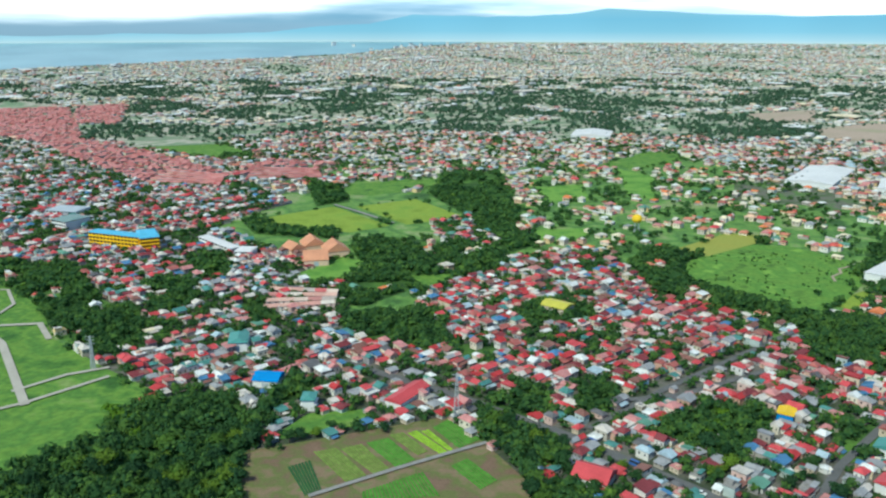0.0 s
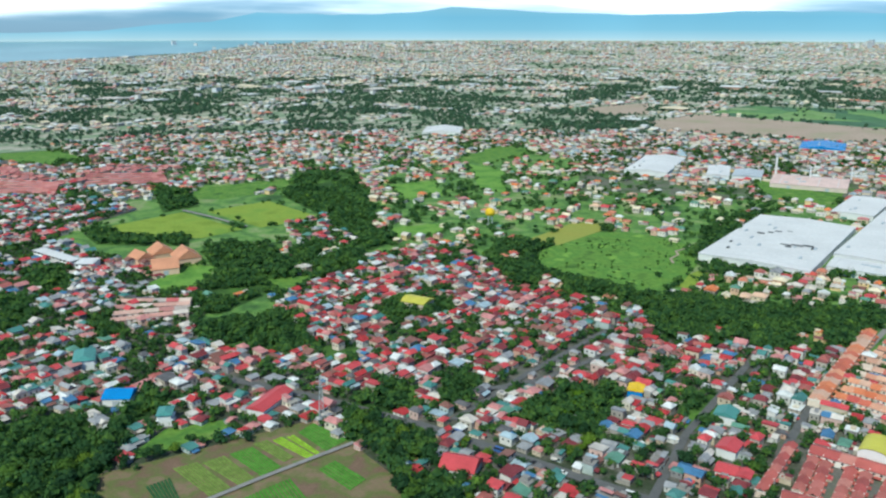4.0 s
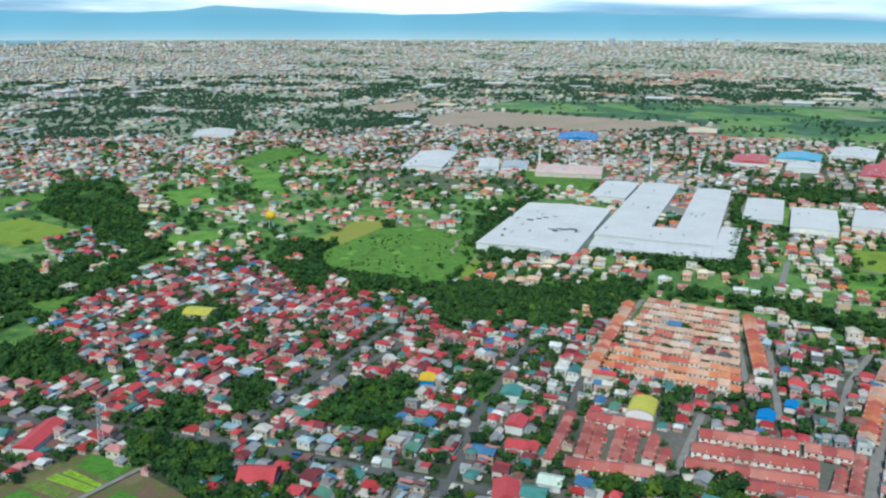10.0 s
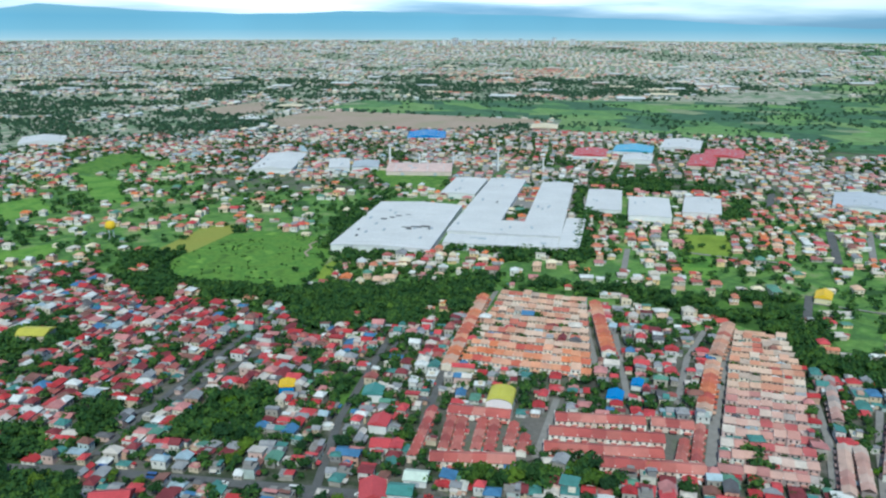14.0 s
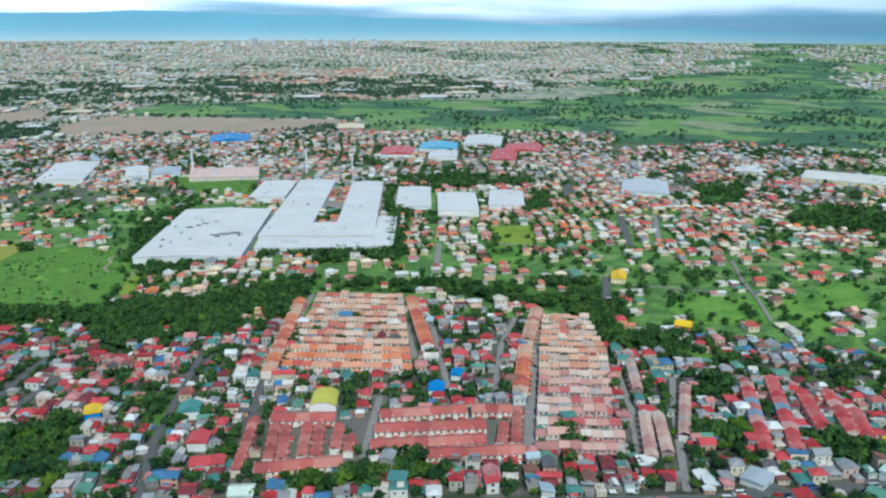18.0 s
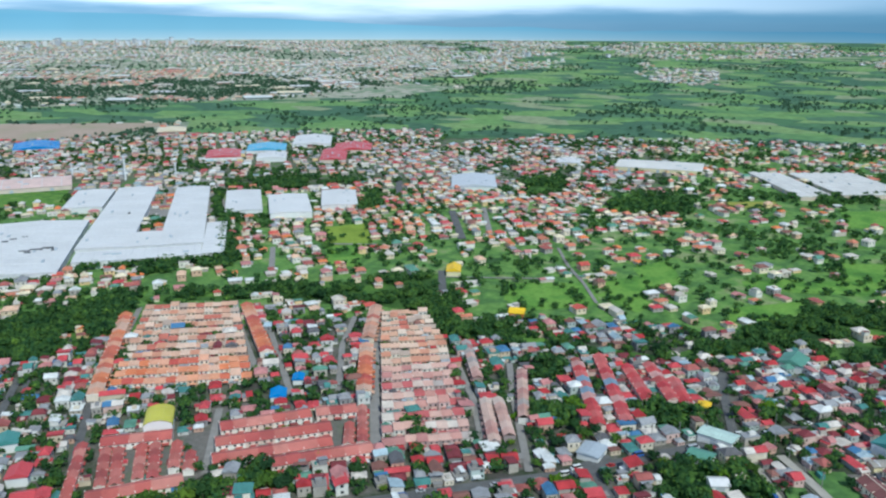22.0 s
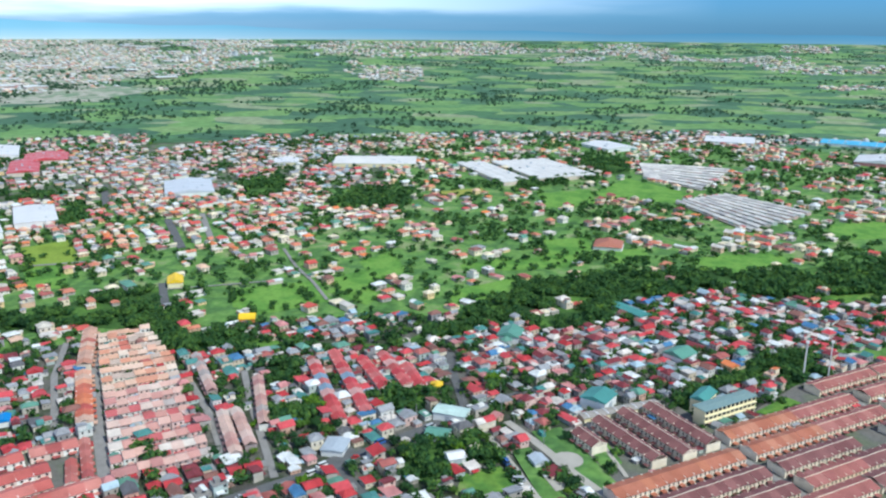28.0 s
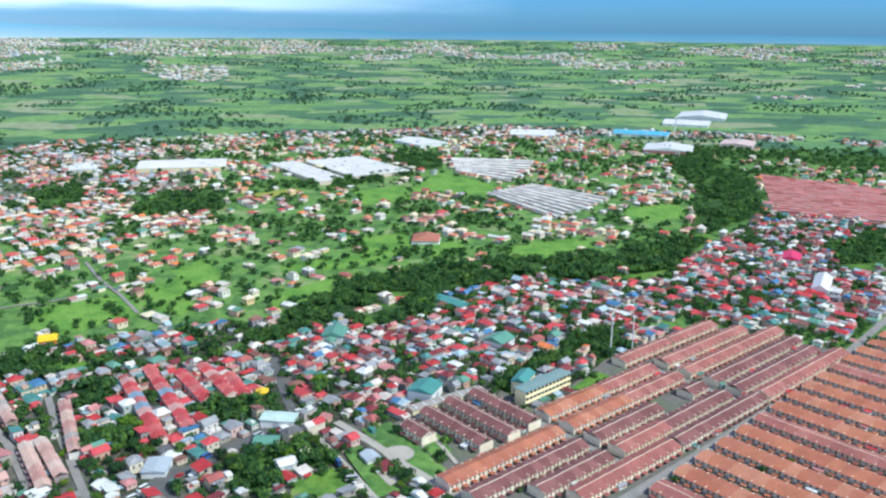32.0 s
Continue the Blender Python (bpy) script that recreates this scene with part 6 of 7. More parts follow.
for kind_of, poly in list(ZONES):
    if kind_of == "scrub":
        x, y = scatter(poly, 3.6)
        thick = np.array([noise.noise((px / 24, py / 24, 5.2)) for px, py in zip(x, y)]).reshape(-1)
        ok = (use_of(x, y) == "scrub") & off_roads(x, y, 2) & (rng.random(len(x)) < 0.03 + 0.9 * thick)
        plant(x[ok], y[ok], (0.9, 2.8))
# hedges round the fields
for kind_of, poly in list(ZONES):
    if kind_of == "open":
        for (ax, ay), (bx, by) in zip(poly, poly[1:] + poly[:1]):
            n = int(math.hypot(bx - ax, by - ay) / (7 if math.hypot(ax, ay) < 800 else 12))
            f = rng.random(n)
            hx, hy = ax + (bx - ax) * f + rng.normal(0, 2.5, n), ay + (by - ay) * f + rng.normal(0, 2.5, n)
            ok = (rng.random(n) < 0.6) & off_roads(hx, hy, 2) & (use_of(hx, hy) != "built")
            plant(hx[ok], hy[ok], (3.5, 7.5))

# far estates of rows
estate_sets = {"grey": [], "rose": []}
for quad, rows, style in ESTATES:
    nl, nr, fr, fl = (np.array(c, float) for c in quad)
    for k in range(rows):
        f = (k + 0.5) / rows
        a, b = nl + (fl - nl) * f, nr + (fr - nr) * f
        d = b - a
        n = max(2, int(np.linalg.norm(d) / 9))
        pitch = np.linalg.norm(fl - nl + fr - nr) / 2 / rows
        q = a + d * ((np.arange(n) + 0.5) / n)[:, None]
        estate_sets[style].append(stamp(SIMPLE_GABLE, q[:, 0], q[:, 1], rise(np.hypot(q[:, 0], q[:, 1])), math.atan2(d[1], d[0]), np.linalg.norm(d) / n, pitch * (0.52 if style == "grey" else 0.42), 3.4 * rng.uniform(0.95, 1.05, n)))
gathered("estate_rows", estate_sets["grey"], [wall_mix, shades([(0.56, 0.53, 0.49), (0.64, 0.60, 0.55), (0.46, 0.43, 0.41)], 0.1, 0.2, 0.8, "island"), glass], "distant grey-roofed rows of an estate under construction", "houses")
gathered("estate_rows", estate_sets["rose"], [wall_mix, roof_rose, glass], "distant rows of rosy red roofs", "houses")

# ---- single houses near by ----
def house(kind_no):
    """A small two-room house with its own walls, roof, door, windows, porch and water tank."""
    r = random.Random(40 + kind_no)
    w, d, h = r.uniform(5.8, 7.6), r.uniform(5.2, 6.8), r.choice((2.7, 2.9, 5.0, 5.2))
    ob = thing("house", Matrix.Identity(4), HOUSE_LABELS[kind_no % len(HOUSE_LABELS)], "house", "houses near the main road")
    wall = part("wall", [box(-w / 2, w / 2, -d / 2, d / 2, 0, h)], [wall_house], ob)
    up, over = d * r.uniform(0.16, 0.26), 0.5
    style = kind_no % 4
    if style in (0, 1):
        ends = ([(-w / 2, -d / 2, h), (-w / 2, d / 2, h), (-w / 2, 0, h + up * 0.9), (w / 2, -d / 2, h), (w / 2, d / 2, h), (w / 2, 0, h + up * 0.9)], [(0, 2, 1), (3, 4, 5)], 0)
        part("gable", [ends], [wall_house], ob) if style == 0 else None
        part("roof", [roof_shape(-w / 2 - over, w / 2 + over, -d / 2 - over, d / 2 + over, h, h + up, 0 if style == 0 else w * 0.3, 0, 0.15)], [roof_house], ob)
    elif style == 2:
        part("roof", [([(-w / 2 - over, -d / 2 - over, h + 0.05), (w / 2 + over, -d / 2 - over, h + 0.05), (w / 2 + over, d / 2 + over, h + 1.3), (-w / 2 - over, d / 2 + over, h + 1.3), (-w / 2, d / 2, h), (w / 2, d / 2, h)],
                        [(0, 1, 2), (0, 2, 3), (4, 3, 2), (4, 2, 5)], 0)], [roof_house], ob)
    else:
        part("roof", [box(-w / 2 - 0.2, w / 2 + 0.2, -d / 2 - 0.2, d / 2 + 0.2, h, h + 0.25), box(-w * 0.3, w * 0.1, -d * 0.2, d * 0.3, h + 0.25, h + 2.3)], [concrete], ob)
        part("canopy", [box(w * 0.1, w / 2, -d / 2, d / 2, h + 2.2, h + 2.35)], [roof_house], ob)
    part("porch_roof", [([(-w * 0.4, -d / 2 - 2.2, 2.1), (w * 0.2, -d / 2 - 2.2, 2.1), (w * 0.2, -d / 2, 2.6), (-w * 0.4, -d / 2, 2.6), (-w * 0.4, -d / 2 - 2.2, 2.02), (w * 0.2, -d / 2 - 2.2, 2.02), (w * 0.2, -d / 2, 2.52), (-w * 0.4, -d / 2, 2.52)],
                          [(0, 1, 2), (0, 2, 3), (6, 5, 4), (7, 6, 4), (4, 5, 1), (4, 1, 0), (5, 6, 2), (5, 2, 1), (7, 4, 0), (7, 0, 3)], 0)], [roof_house], ob)
    part("door", [box(-w * 0.1, w * 0.02, -d / 2 - 0.04, -d / 2 + 0.04, 0, 2.05)], [bark], ob)
    for fl in range(2 if h > 4 else 1):
        for x, y, side in ((w * 0.3, -d / 2, 0), (-w * 0.2, d / 2, 0), (w / 2, 0, 1)):
            z = 2.7 * fl + 1.0
            part("window", [box(x - 0.7, x + 0.7, y - 0.04, y + 0.04, z, z + 1.2) if not side else box(x - 0.04, x + 0.04, y - 0.7, y + 0.7, z, z + 1.2)], [glass], wall)
    if kind_no % 3 == 0:
        part("annex", [box(w / 2, w / 2 + 2.6, -d * 0.3, d * 0.35, 0, 2.4), box(w / 2, w / 2 + 2.8, -d * 0.35, d * 0.4, 2.4, 2.5)], [concrete], ob)
    return ob


HOUSE_LABELS = ["small plastered house with a gabled sheet-metal roof", "small plastered house with a hipped sheet-metal roof", "plain block house under a lean-to sheet roof", "flat-roofed concrete house with a roof canopy"]
order = np.argsort(np.hypot(near_x, near_y))
near_x, near_y = near_x[order], near_y[order]
lone_count = min(280, len(near_x))
protos = [house(k) for k in range(12)]
pick = rng.permutation(len(near_x))
for n, i in enumerate(pick[:lone_count]):
    m = Matrix.Translation((near_x[i], near_y[i], 0)) @ Matrix.Rotation(GRID + rng.choice([0, 1.5708, 3.1416, 4.7124]) + rng.normal(0, 0.06), 4, "Z") 
    if n < len(protos):
        protos[n].matrix_basis = m
    else:
        copy_thing(protos[n % len(protos)], m @ Matrix.Diagonal((rng.uniform(0.85, 1.12),) * 3 + (1,)))
rest = pick[lone_count:]
settle("mixed", near_x[rest], near_y[rest], GRID, 6.5)

# ---- joined houses and trees ----
for key, mat, label in (("red", roof_red, "closely packed small houses with red and maroon sheet roofs"), ("mixed", roof_mixed, "closely packed small houses with roofs of many colours"),
                        ("warm", roof_warm, "scattered suburban villas with terracotta and pale roofs"), ("pale", roof_pale, "distant town of pale and rosy roofs"),
                        ("rose", roof_rose, "distant dense estate of rosy red roofs"), ("far", roof_far, "far-off sprawl of pale low buildings"), ("clay", roof_clay, "far-off estate of orange clay roofs"), ("far_sheds", roof_pale_far, "far-off pale industrial sheds")):
    gathered("houses", house_sets.get(key, []), [wall_villa if key in ("warm", "pale") else wall_mix, mat, glass], label, "houses")
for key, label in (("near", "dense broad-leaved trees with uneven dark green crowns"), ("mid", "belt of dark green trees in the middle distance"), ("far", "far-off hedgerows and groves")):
    gathered("trees", tree_sets[key], [leaves_far_haze if key == "far" else leaves], label, "trees")

# ---- single trees near by ----
TREE_LABELS = ["broad-leaved tree with a full dark green crown", "bushy mango tree with a rounded uneven crown", "spreading tree with a lighter green crown"]
tree_protos = []
for k, crown in enumerate(NEAR_CROWNS):
    ob = thing("tree", Matrix.Identity(4), TREE_LABELS[k % 3], "tree", "trees between the houses")
    part("trunk", [trunk_shape(0)], [bark], ob)
    part("crown", [(crown[0] + np.array((0, 0, -0.02)), crown[1], 0)], [leaves_one], ob)
    tree_protos.append(ob)
singles = [SINGLE_TREES[i] for i in np.random.default_rng(3).permutation(len(SINGLE_TREES))]
left_over = singles[300:]
for n, (px, py, tall) in enumerate(singles[:300]):
    m = Matrix.Translation((px, py, -0.05)) @ Matrix.Rotation(rng.uniform(0, 6.28), 4, "Z")
    size = Matrix.Diagonal((tall * rng.uniform(0.85, 1.2), tall * rng.uniform(0.85, 1.2), tall, 1))
    if n < len(tree_protos):
        continue
    copy_thing(tree_protos[n % len(tree_protos)], m @ size)
for ob, (px, py, tall) in zip(tree_protos, singles):
    ob.matrix_basis = Matrix.Translation((px, py, -0.05)) @ Matrix.Diagonal((tall, tall, tall, 1))
if left_over:
    q = np.array(left_over)
    gathered("trees", [stamp(MID_CROWNS[0], q[:, 0], q[:, 1], -0.12 * q[:, 2], q[:, 0], q[:, 2], q[:, 2], q[:, 2])], [leaves], "dense broad-leaved trees between houses", "trees")

# ---- vegetable beds ----
bed_mats = [shades([c, tuple(v * 1.25 for v in c)], 0.3, 0.3, 0.95, "noise", fine=2.0, bump=0.3) for c in ((0.22, 0.36, 0.03), (0.075, 0.20, 0.028), (0.14, 0.20, 0.045), (0.035, 0.095, 0.035))]
for quad, m, label in (([(-18, 374), (-13, 377), (3, 355), (-1, 353)], 0, "bed of lime green lettuce"), ([(-11, 376), (-7, 378), (5, 358), (4, 355)], 0, "bed of lime green lettuce"),
                       ([(-5, 380), (3, 389), (19, 368), (8, 359)], 1, "bed of bright green leaf vegetables"), ([(-38, 364), (-27, 369), (-13, 348), (-22, 341)], 1, "bed of bright green leaf vegetables"),
                       ([(-50, 358), (-40, 363), (-25, 340), (-32, 335)], 2, "bed of sparse yellow-green seedlings"), ([(-73, 341), (-63, 347), (-54, 322), (-61, 317)], 3, "bed of dark green vegetables"),
                       ([(-63, 355), (-52, 359), (-35, 334), (-44, 328)], 2, "bed of green seedlings in brown soil"), ([(-36, 320), (-9, 337), (-1, 317), (-35, 312)], 1, "broad bed of leaf vegetables"),
                       ([(4, 342), (12, 349), (25, 330), (17, 322)], 1, "bed of bright green leaf vegetables"), ([(-27, 372), (-20, 375), (-7, 356), (-12, 352)], 2, "bed of sparse seedlings")):
    q = np.array(quad, float)
    ob = thing("vegetable_bed", Matrix.Identity(4), label, "garden bed", "beds of the vegetable garden")
    n = max(2, int(np.linalg.norm(q[1] - q[0]) / 1.6))
    for k in range(n):  # planted ridges
        f0, f1 = (k + 0.12) / n, (k + 0.88) / n
        a, b, c, d = q[0] + (q[1] - q[0]) * f0, q[0] + (q[1] - q[0]) * f1, q[3] + (q[2] - q[3]) * f1, q[3] + (q[2] - q[3]) * f0
        low, top = [(*p, 0.3) for p in (a, b, c, d)], [(*(p + (mid - p) * 0.2), 0.62) for p, mid in ((a, (a + b) / 2), (b, (a + b) / 2), (c, (c + d) / 2), (d, (c + d) / 2))]
        part("ridge", [(low + top, [t for i in range(4) for t in ((i, (i + 1) % 4, (i + 1) % 4 + 4), (i, (i + 1) % 4 + 4, i + 4))] + [(4, 5, 6), (4, 6, 7)], 0)], [bed_mats[m]], ob)

# ---- masts and towers ----
steel = shades([(0.50, 0.52, 0.54)], 1, 0.15, 0.5, metal=0.3)


def bar(p, q, w):
    """A thin square bar between two points."""
    p, q = Vector(p), Vector(q)
    d = (q - p).normalized()
    s = d.cross(Vector((0.3, 0.9, 0.2))).normalized() * w
    u = d.cross(s).normalized() * w
    v = [tuple(c + k) for c in (p, q) for k in (s + u, s - u, -s - u, -s + u)]
    return v, [t for i in range(4) for t in ((i, (i + 1) % 4, (i + 1) % 4 + 4), (i, (i + 1) % 4 + 4, i + 4))], 0


def lattice_tower(at, tall, label, wide=3.2):
    ob = thing("lattice_tower", Matrix.Translation((at[0], at[1], 0)), label, "tower")
    zone("built", [(at[0] + dx, at[1] + dy) for dx, dy in ((-3, -3), (3, -3), (3, 3), (-3, 3))])
    levels = 9
    at_level = lambda f: [(sx * wide * (1 - 0.82 * f) / 2, sy * wide * (1 - 0.82 * f) / 2, tall * f) for sx, sy in ((-1, -1), (1, -1), (1, 1), (-1, 1))]
    for c in range(4):
        part("leg", [bar(at_level(0)[c], at_level(1)[c], 0.14)], [steel], ob)
    for k in range(levels):
        a, b = at_level(k / levels), at_level((k + 1) / levels)
        part("brace", [bar(a[c], b[(c + 1) % 4], 0.07) for c in range(4)] + [bar(b[c], b[(c + 1) % 4], 0.07) for c in range(4)], [steel], ob)
    for s in (0.78, 0.88, 0.97):
        part("cross_arm", [bar((-2.6, 0, tall * s), (2.6, 0, tall * s), 0.12)], [steel], ob)
    return ob


lattice_tower((7.2, 386.5), 28, "grey steel lattice transmission tower beside a field")
lattice_tower((-210.7, 453.7), 22, "slim steel lattice tower beside trees", 2.2)


def mast(at, tall, wide, label):
    ob = thing("mast", Matrix.Translation((at[0], at[1], 0)), label, "mast", "pale slender masts")
    part("pole", [bar((0, 0, 0), (0, 0, tall), wide)], [white_wall], ob)
    part("head", [box(-wide * 2.2, wide * 2.2, -wide * 2.2, wide * 2.2, tall - 1.2, tall, bottom=True)], [white_wall], ob)


for spot, tall, wide in (((461.1, -147.3), 26, 0.4), ((463.8, -161.9), 26, 0.32), ((632.1, 978.0), 34, 1.0), ((659.4, 942.9), 22, 0.8), ((717.8, 940.3), 20, 0.8),
                         ((740.8, 866.5), 32, 1.0), ((789.6, 825.7), 20, 0.8), ((1539.9, -589.7), 30, 1.2)):
    mast(spot, tall, wide, "tall pale slender mast above the roofs")
# utility poles along the main road and the estate road
for line in ([(349, 97), (367, 76), (385, 53), (401, 30)], [(388, 21), (371, 6), (347, -10)], [(401, 30), (416, 16)]):
    for (ax, ay), (bx, by) in zip(line, line[1:]):
        for k in range(2):
            f = k / 2
            pole_at = thing("utility_pole", Matrix.Translation((ax + (bx - ax) * f + 4.2, ay + (by - ay) * f + 2.4, 0)), "slim grey concrete utility pole with a cross-arm", "pole", "poles along the roads")
            part("pole", [bar((0, 0, 0), (0, 0, 9.5), 0.13)], [concrete], pole_at)
            part("cross_arm", [bar((-1.1, 0, 8.9), (1.1, 0, 8.9), 0.07)], [bark], pole_at)
tank = thing("water_tank", Matrix.Translation((*(194.6, 793.1), 0)), "round yellow water tank raised on legs", "tank")
for a in (0.8, 2.4, 3.9, 5.5):
    part("leg", [bar((3 * math.cos(a), 3 * math.sin(a), 0), (2.6 * math.cos(a), 2.6 * math.sin(a), 11), 0.3)], [steel], tank)
rings = [(0, 10.5), (3.6, 11), (5.0, 13), (5.2, 15), (4.2, 17.4), (2.0, 18.6), (0.02, 19)]
tv = [(w * math.cos(k * 0.5236), w * math.sin(k * 0.5236), z) for w, z in rings for k in range(12)]
tt = [t for j in range(len(rings) - 1) for k in range(12) for t in ((j * 12 + k, j * 12 + (k + 1) % 12, j * 12 + 12 + (k + 1) % 12), (j * 12 + k, j * 12 + 12 + (k + 1) % 12, j * 12 + 12 + k))]
part("bowl", [(tv, tt, 0)], [sheet_of["gold"]], tank)

# ---- vehicles ----
tyre = shades([(0.025, 0.025, 0.027)], 2, 0.1, 0.9)
paints = {"white": (0.72, 0.72, 0.70), "silver": (0.42, 0.43, 0.45), "red": (0.42, 0.03, 0.03), "black": (0.03, 0.03, 0.035), "blue": (0.05, 0.12, 0.34), "yellow": (0.66, 0.44, 0.04)}
paints = {k: shades([c], 1.0, 0.08, 0.3) for k, c in paints.items()}


def vehicle(at, turn, size, colour, label, category="car", tall=1.5):
    """A car, van or truck: body, glazed cabin and four wheels."""
    lx, ly = size
    ob = thing(category, Matrix.Translation((at[0], at[1], at[2])) @ Matrix.Rotation(turn, 4, "Z"), label, category, "vehicles along the roads")
    body = [(-lx / 2, -ly / 2, 0.3), (lx / 2, -ly / 2, 0.3), (lx / 2, ly / 2, 0.3), (-lx / 2, ly / 2, 0.3)]
    body += [(x * 0.98, y * 0.96, tall * 0.6) for x, y, _ in body]
    quads = [(0, 1, 5, 4), (1, 2, 6, 5), (2, 3, 7, 6), (3, 0, 4, 7), (4, 5, 6, 7), (3, 2, 1, 0)]
    tri = [t for a, b, c, d in quads for t in ((a, b, c), (a, c, d))]
    part("body", [(body, tri, 0)], [paints[colour]], ob)
    x0, x1 = (-0.30, 0.22) if category == "car" else (-0.48, 0.40)
    low = [(lx * x0, -ly * 0.46, tall * 0.6), (lx * x1, -ly * 0.46, tall * 0.6), (lx * x1, ly * 0.46, tall * 0.6), (lx * x0, ly * 0.46, tall * 0.6)]
    top = [(x + (0.35 if i in (0, 3) else -0.5), y * 0.86, tall) for i, (x, y, _) in enumerate(low)]
    part("cabin", [(low + top, tri[:8] + [(3, 2, 1), (3, 1, 0)], 0), (top, [(0, 1, 2), (0, 2, 3)], 1)], [glass, paints[colour]], ob)
    for sx in (-0.31, 0.31):
        for sy in (-0.47, 0.47):
            ring = [(lx * sx + 0.32 * math.cos(k * 0.7854), ly * sy + w, 0.32 + 0.32 * math.sin(k * 0.7854)) for w in (-0.09, 0.09) for k in range(8)]
            part("wheel", [(ring, [t for k in range(8) for t in ((k, (k + 1) % 8, (k + 1) % 8 + 8), (k, (k + 1) % 8 + 8, k + 8))] + [(0, k + 1, k) for k in range(1, 7)] + [(8, k + 8, k + 9) for k in range(1, 7)], 0)], [tyre], ob)


car_r = random.Random(5)
TRAFFIC = [(62, 373), (150, 285), (240, 195), (322, 105), (393, 42), (430, 5)]
KINDS_OF_CAR = [((4.3, 1.7), "white", "white saloon car on the main road", "car", 1.45), ((4.4, 1.75), "silver", "silver-grey car on the main road", "car", 1.5), ((4.2, 1.7), "red", "red car on the main road", "car", 1.45),
                ((5.6, 2.0), "white", "white delivery van on the main road", "van", 2.3), ((6.4, 2.1), "silver", "long silver passenger jeep on the main road", "jeep", 2.4), ((4.4, 1.75), "black", "black car on the main road", "car", 1.5),
                ((6.0, 2.1), "blue", "small truck with a blue canopy on the main road", "truck", 2.6)]
for (ax, ay), (bx, by) in zip(TRAFFIC, TRAFFIC[1:]):
    for k in range(5):
        f, side = (k + car_r.random()) / 5, car_r.choice((-1, 1))
        turn = math.atan2(by - ay, bx - ax)
        size, colour, label, category, tall = car_r.choice(KINDS_OF_CAR)
        vehicle((ax + (bx - ax) * f - math.sin(turn) * side * 1.6, ay + (by - ay) * f + math.cos(turn) * side * 1.6, 0.645), turn + (math.pi if side > 0 else 0), size, colour, label, category, tall)

for k in range(9):
    f = (k + 0.5) / 9
    size, colour, _, category, tall = KINDS_OF_CAR[(k * 3) % 7]
    vehicle((351 - 32 * f + car_r.uniform(-0.6, 0.6), 21.5 - 15.5 * f + car_r.uniform(-0.6, 0.6), 0.9), radians(206) + car_r.choice((0, 1.2, -0.5)), size, colour, "old parked vehicle beside a pale lane", category, tall)
crate = thing("container", Matrix.Translation((373, 1.5, 0.95)) @ Matrix.Rotation(radians(30), 4, "Z"), "teal-green shipping container on a grass plot", "container")
part("body", [box(-2.2, 2.2, -1.1, 1.1, 0, 2.0)], [sheet_of["teal"]], crate)
for k in range(6):
    part("rib", [box(-2.0 + 0.75 * k, -1.85 + 0.75 * k, -1.15, -1.1, 0.1, 1.9)], [sheet_of["teal"]], crate)

# ---- far city blocks on the skyline ----
sky_r = np.random.default_rng(11)
tower_sets = []
for a0, a1, count, r0, r1, h0, h1 in ((36, 46, 26, 4500, 4700, 14, 34), (-8, 12, 26, 4300, 4650, 10, 26), (-14, 8, 40, 2400, 3400, 7, 15), (14, 36, 30, 4300, 4700, 8, 18), (64, 80, 12, 3600, 4400, 12, 26)):
    b, rr = np.radians(sky_r.uniform(a0, a1, count)), sky_r.uniform(r0, r1, count)
    tower_sets.append(stamp(SIMPLE_FLAT, rr * np.sin(b), rr * np.cos(b), rise(rr) - 1, sky_r.uniform(0, 1.5, count), sky_r.uniform(11, 24, count), sky_r.uniform(10, 18, count), sky_r.uniform(h0, h1, count)))
gathered("city_blocks", tower_sets, [shades([(0.60, 0.62, 0.64), (0.72, 0.70, 0.66), (0.5, 0.52, 0.54)], 0.02, 0.15, 0.8, "island"), concrete, glass], "far-off pale high-rise blocks on the skyline", "buildings")

# ---- bay, hills and horizon haze ----
water = shades([(0.20, 0.36, 0.43), (0.27, 0.44, 0.50)], 0.003, 0.08, 0.35, "noise", fine=0.05)
bay_b = np.linspace(-36, 2, 40)
bay_in = shore(bay_b)
vs = []
for f in (0, 0.34, 0.67, 1.0):
    rr = bay_in + (4860 - bay_in) * f
    vs.append(np.stack([rr * np.sin(np.radians(bay_b)), rr * np.cos(np.radians(bay_b)), rise(rr) + 3.0], 1))
i = (np.arange(3)[:, None] * 40 + np.arange(39)).ravel()
tris = np.concatenate([np.stack([i, i + 1, i + 41], 1), np.stack([i, i + 41, i + 40], 1)])
tagged(new("bay_water", mesh_of("bay_water", np.concatenate(vs), tris, [water])), "calm pale blue water of a wide bay", "water", kind="structure")


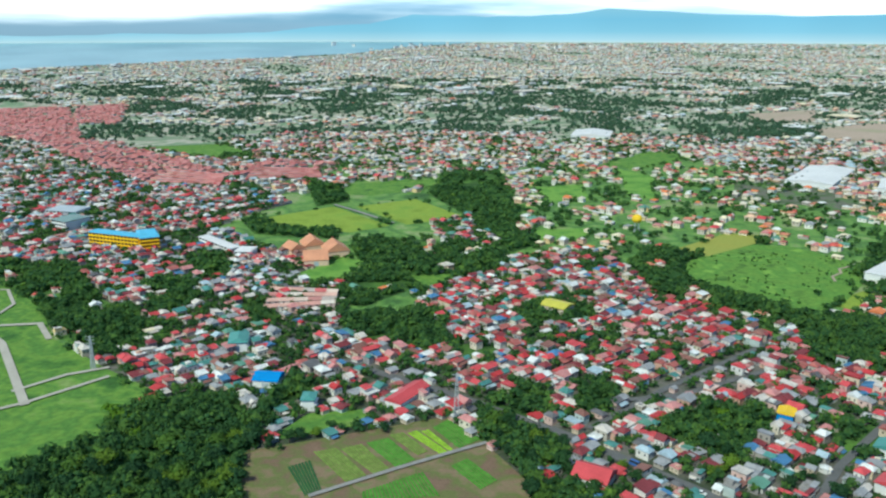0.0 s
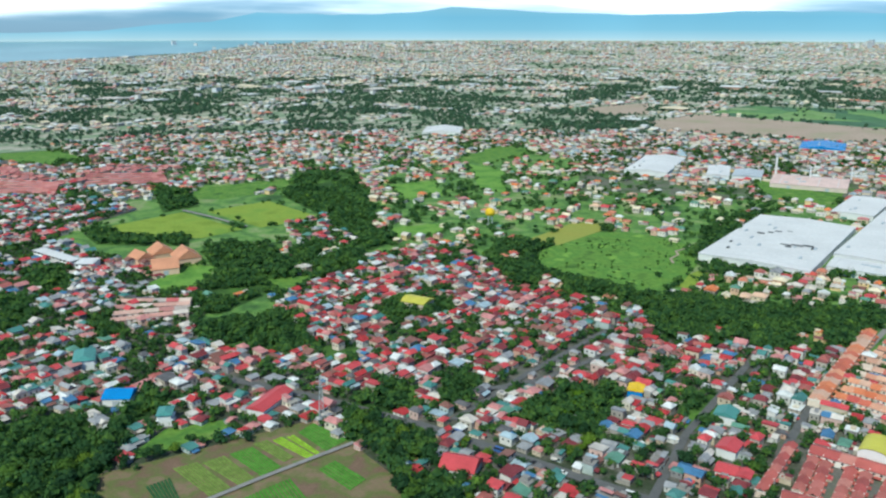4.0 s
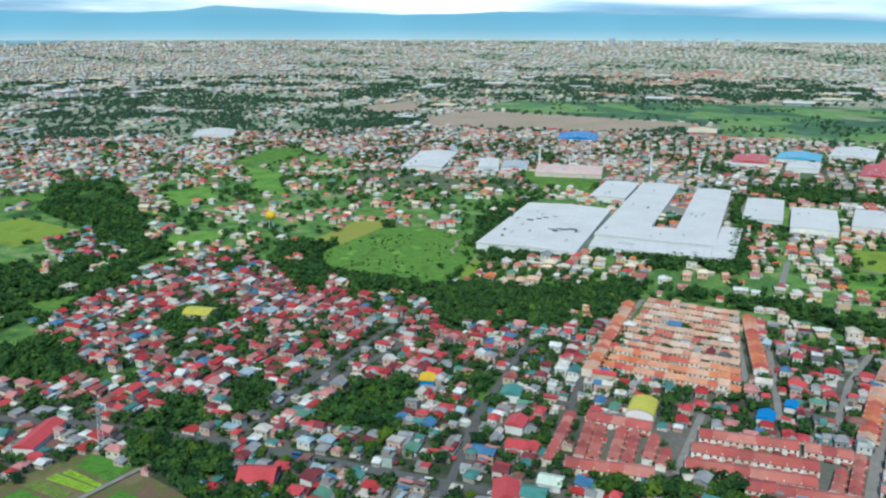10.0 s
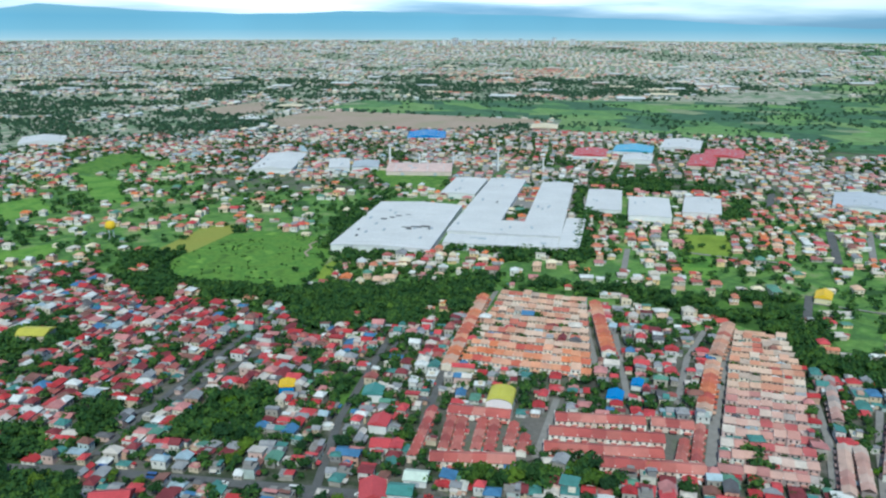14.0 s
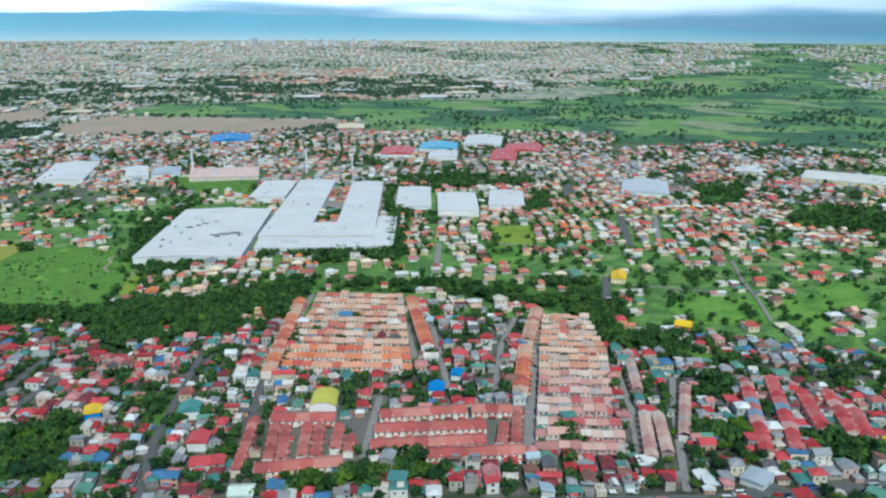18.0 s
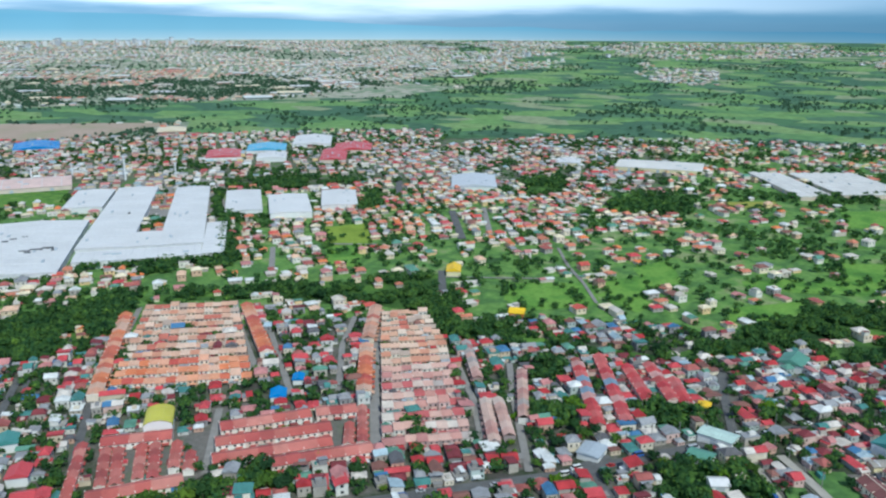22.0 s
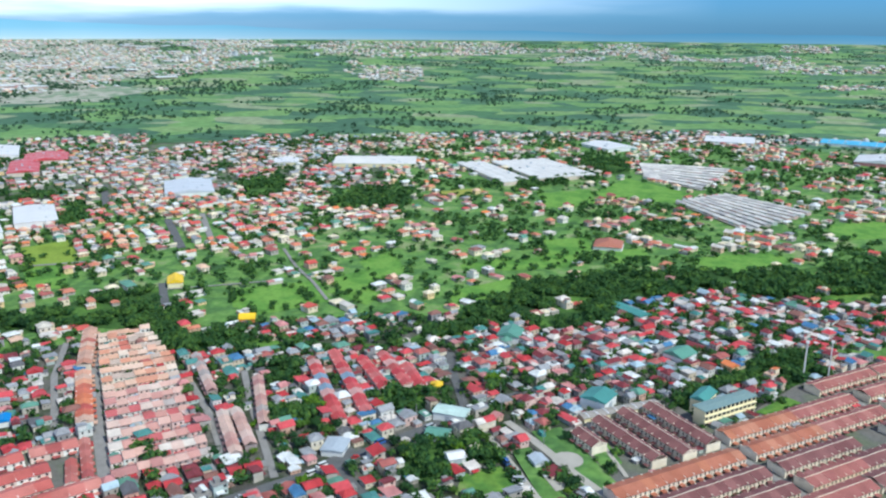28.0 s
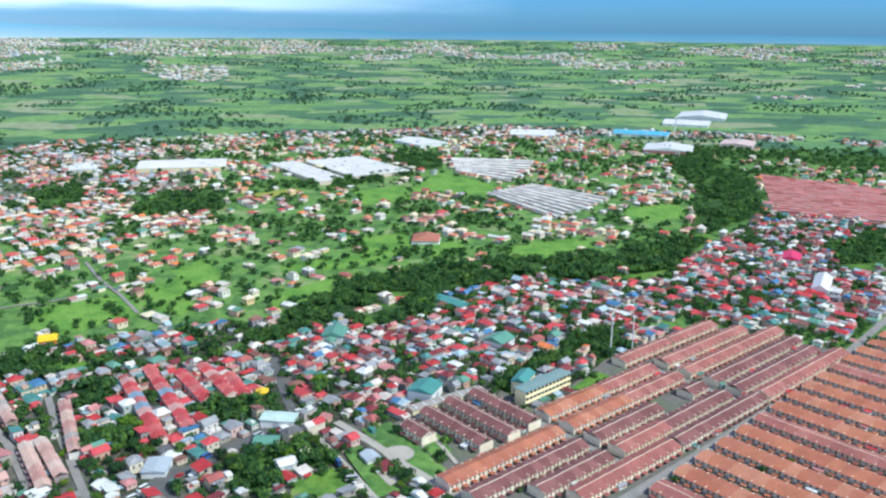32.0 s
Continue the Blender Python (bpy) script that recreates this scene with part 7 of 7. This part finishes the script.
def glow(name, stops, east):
    """Self-lit distance with haze painted in from foot to top (heights in metres)."""
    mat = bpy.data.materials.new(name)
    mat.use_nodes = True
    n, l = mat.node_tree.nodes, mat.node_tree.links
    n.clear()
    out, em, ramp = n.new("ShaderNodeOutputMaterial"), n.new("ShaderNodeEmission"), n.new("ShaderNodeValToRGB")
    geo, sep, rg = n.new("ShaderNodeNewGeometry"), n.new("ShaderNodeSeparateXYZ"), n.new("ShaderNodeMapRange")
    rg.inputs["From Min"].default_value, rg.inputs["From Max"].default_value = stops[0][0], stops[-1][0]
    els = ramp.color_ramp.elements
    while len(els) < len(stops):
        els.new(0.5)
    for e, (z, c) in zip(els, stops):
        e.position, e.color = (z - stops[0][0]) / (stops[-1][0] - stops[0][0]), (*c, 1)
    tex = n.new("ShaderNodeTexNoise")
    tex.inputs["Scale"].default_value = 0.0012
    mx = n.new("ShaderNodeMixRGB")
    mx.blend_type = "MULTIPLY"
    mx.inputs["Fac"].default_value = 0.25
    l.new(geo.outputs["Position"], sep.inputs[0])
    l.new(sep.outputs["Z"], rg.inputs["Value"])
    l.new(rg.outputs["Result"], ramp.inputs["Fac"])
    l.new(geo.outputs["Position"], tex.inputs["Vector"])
    # haze painted greyer and darker towards the rain clouds in the east
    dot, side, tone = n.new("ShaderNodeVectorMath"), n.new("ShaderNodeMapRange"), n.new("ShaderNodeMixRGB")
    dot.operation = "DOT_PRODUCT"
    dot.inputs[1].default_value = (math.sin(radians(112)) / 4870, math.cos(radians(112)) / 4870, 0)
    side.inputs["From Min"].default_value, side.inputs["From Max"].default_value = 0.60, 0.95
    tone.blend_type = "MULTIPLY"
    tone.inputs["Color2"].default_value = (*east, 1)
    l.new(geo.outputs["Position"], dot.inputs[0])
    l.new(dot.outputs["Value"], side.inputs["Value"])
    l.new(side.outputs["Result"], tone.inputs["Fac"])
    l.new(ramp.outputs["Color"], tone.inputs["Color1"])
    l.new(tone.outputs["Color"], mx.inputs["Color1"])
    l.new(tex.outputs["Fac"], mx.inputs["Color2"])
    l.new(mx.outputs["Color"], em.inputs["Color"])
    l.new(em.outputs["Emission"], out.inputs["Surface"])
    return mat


hill_b = np.linspace(-40, 136, 353)
ridge_top = np.array([14 * noise.noise((b / 6.0, 0.3, 0)) + 6 * noise.noise((b / 1.9, 4.3, 0)) for b in hill_b])
ridge_top = ridge_top + np.interp(hill_b, [-40, -12, -5, -2, 3, 8, 11, 16, 22, 30, 40, 50, 62, 75, 136], [150, 165, 215, 272, 250, 275, 298, 275, 258, 268, 248, 235, 190, 165, 150])
hr = 4870.0
foot = np.stack([hr * np.sin(np.radians(hill_b)), hr * np.cos(np.radians(hill_b)), np.full(len(hill_b), 60.0)], 1)
crest = foot.copy()
crest[:, 2] = np.maximum(ridge_top, 112)
k = len(hill_b)
i = np.arange(k - 1)
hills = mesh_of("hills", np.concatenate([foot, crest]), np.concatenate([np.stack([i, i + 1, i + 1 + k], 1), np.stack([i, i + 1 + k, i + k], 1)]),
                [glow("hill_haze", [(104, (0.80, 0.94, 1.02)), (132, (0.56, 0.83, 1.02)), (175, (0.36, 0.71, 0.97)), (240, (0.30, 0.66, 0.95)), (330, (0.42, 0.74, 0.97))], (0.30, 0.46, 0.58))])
tagged(new("hills", hills), "self-lit backdrop of hazy blue mountains and horizon haze", "hills", kind="structure")
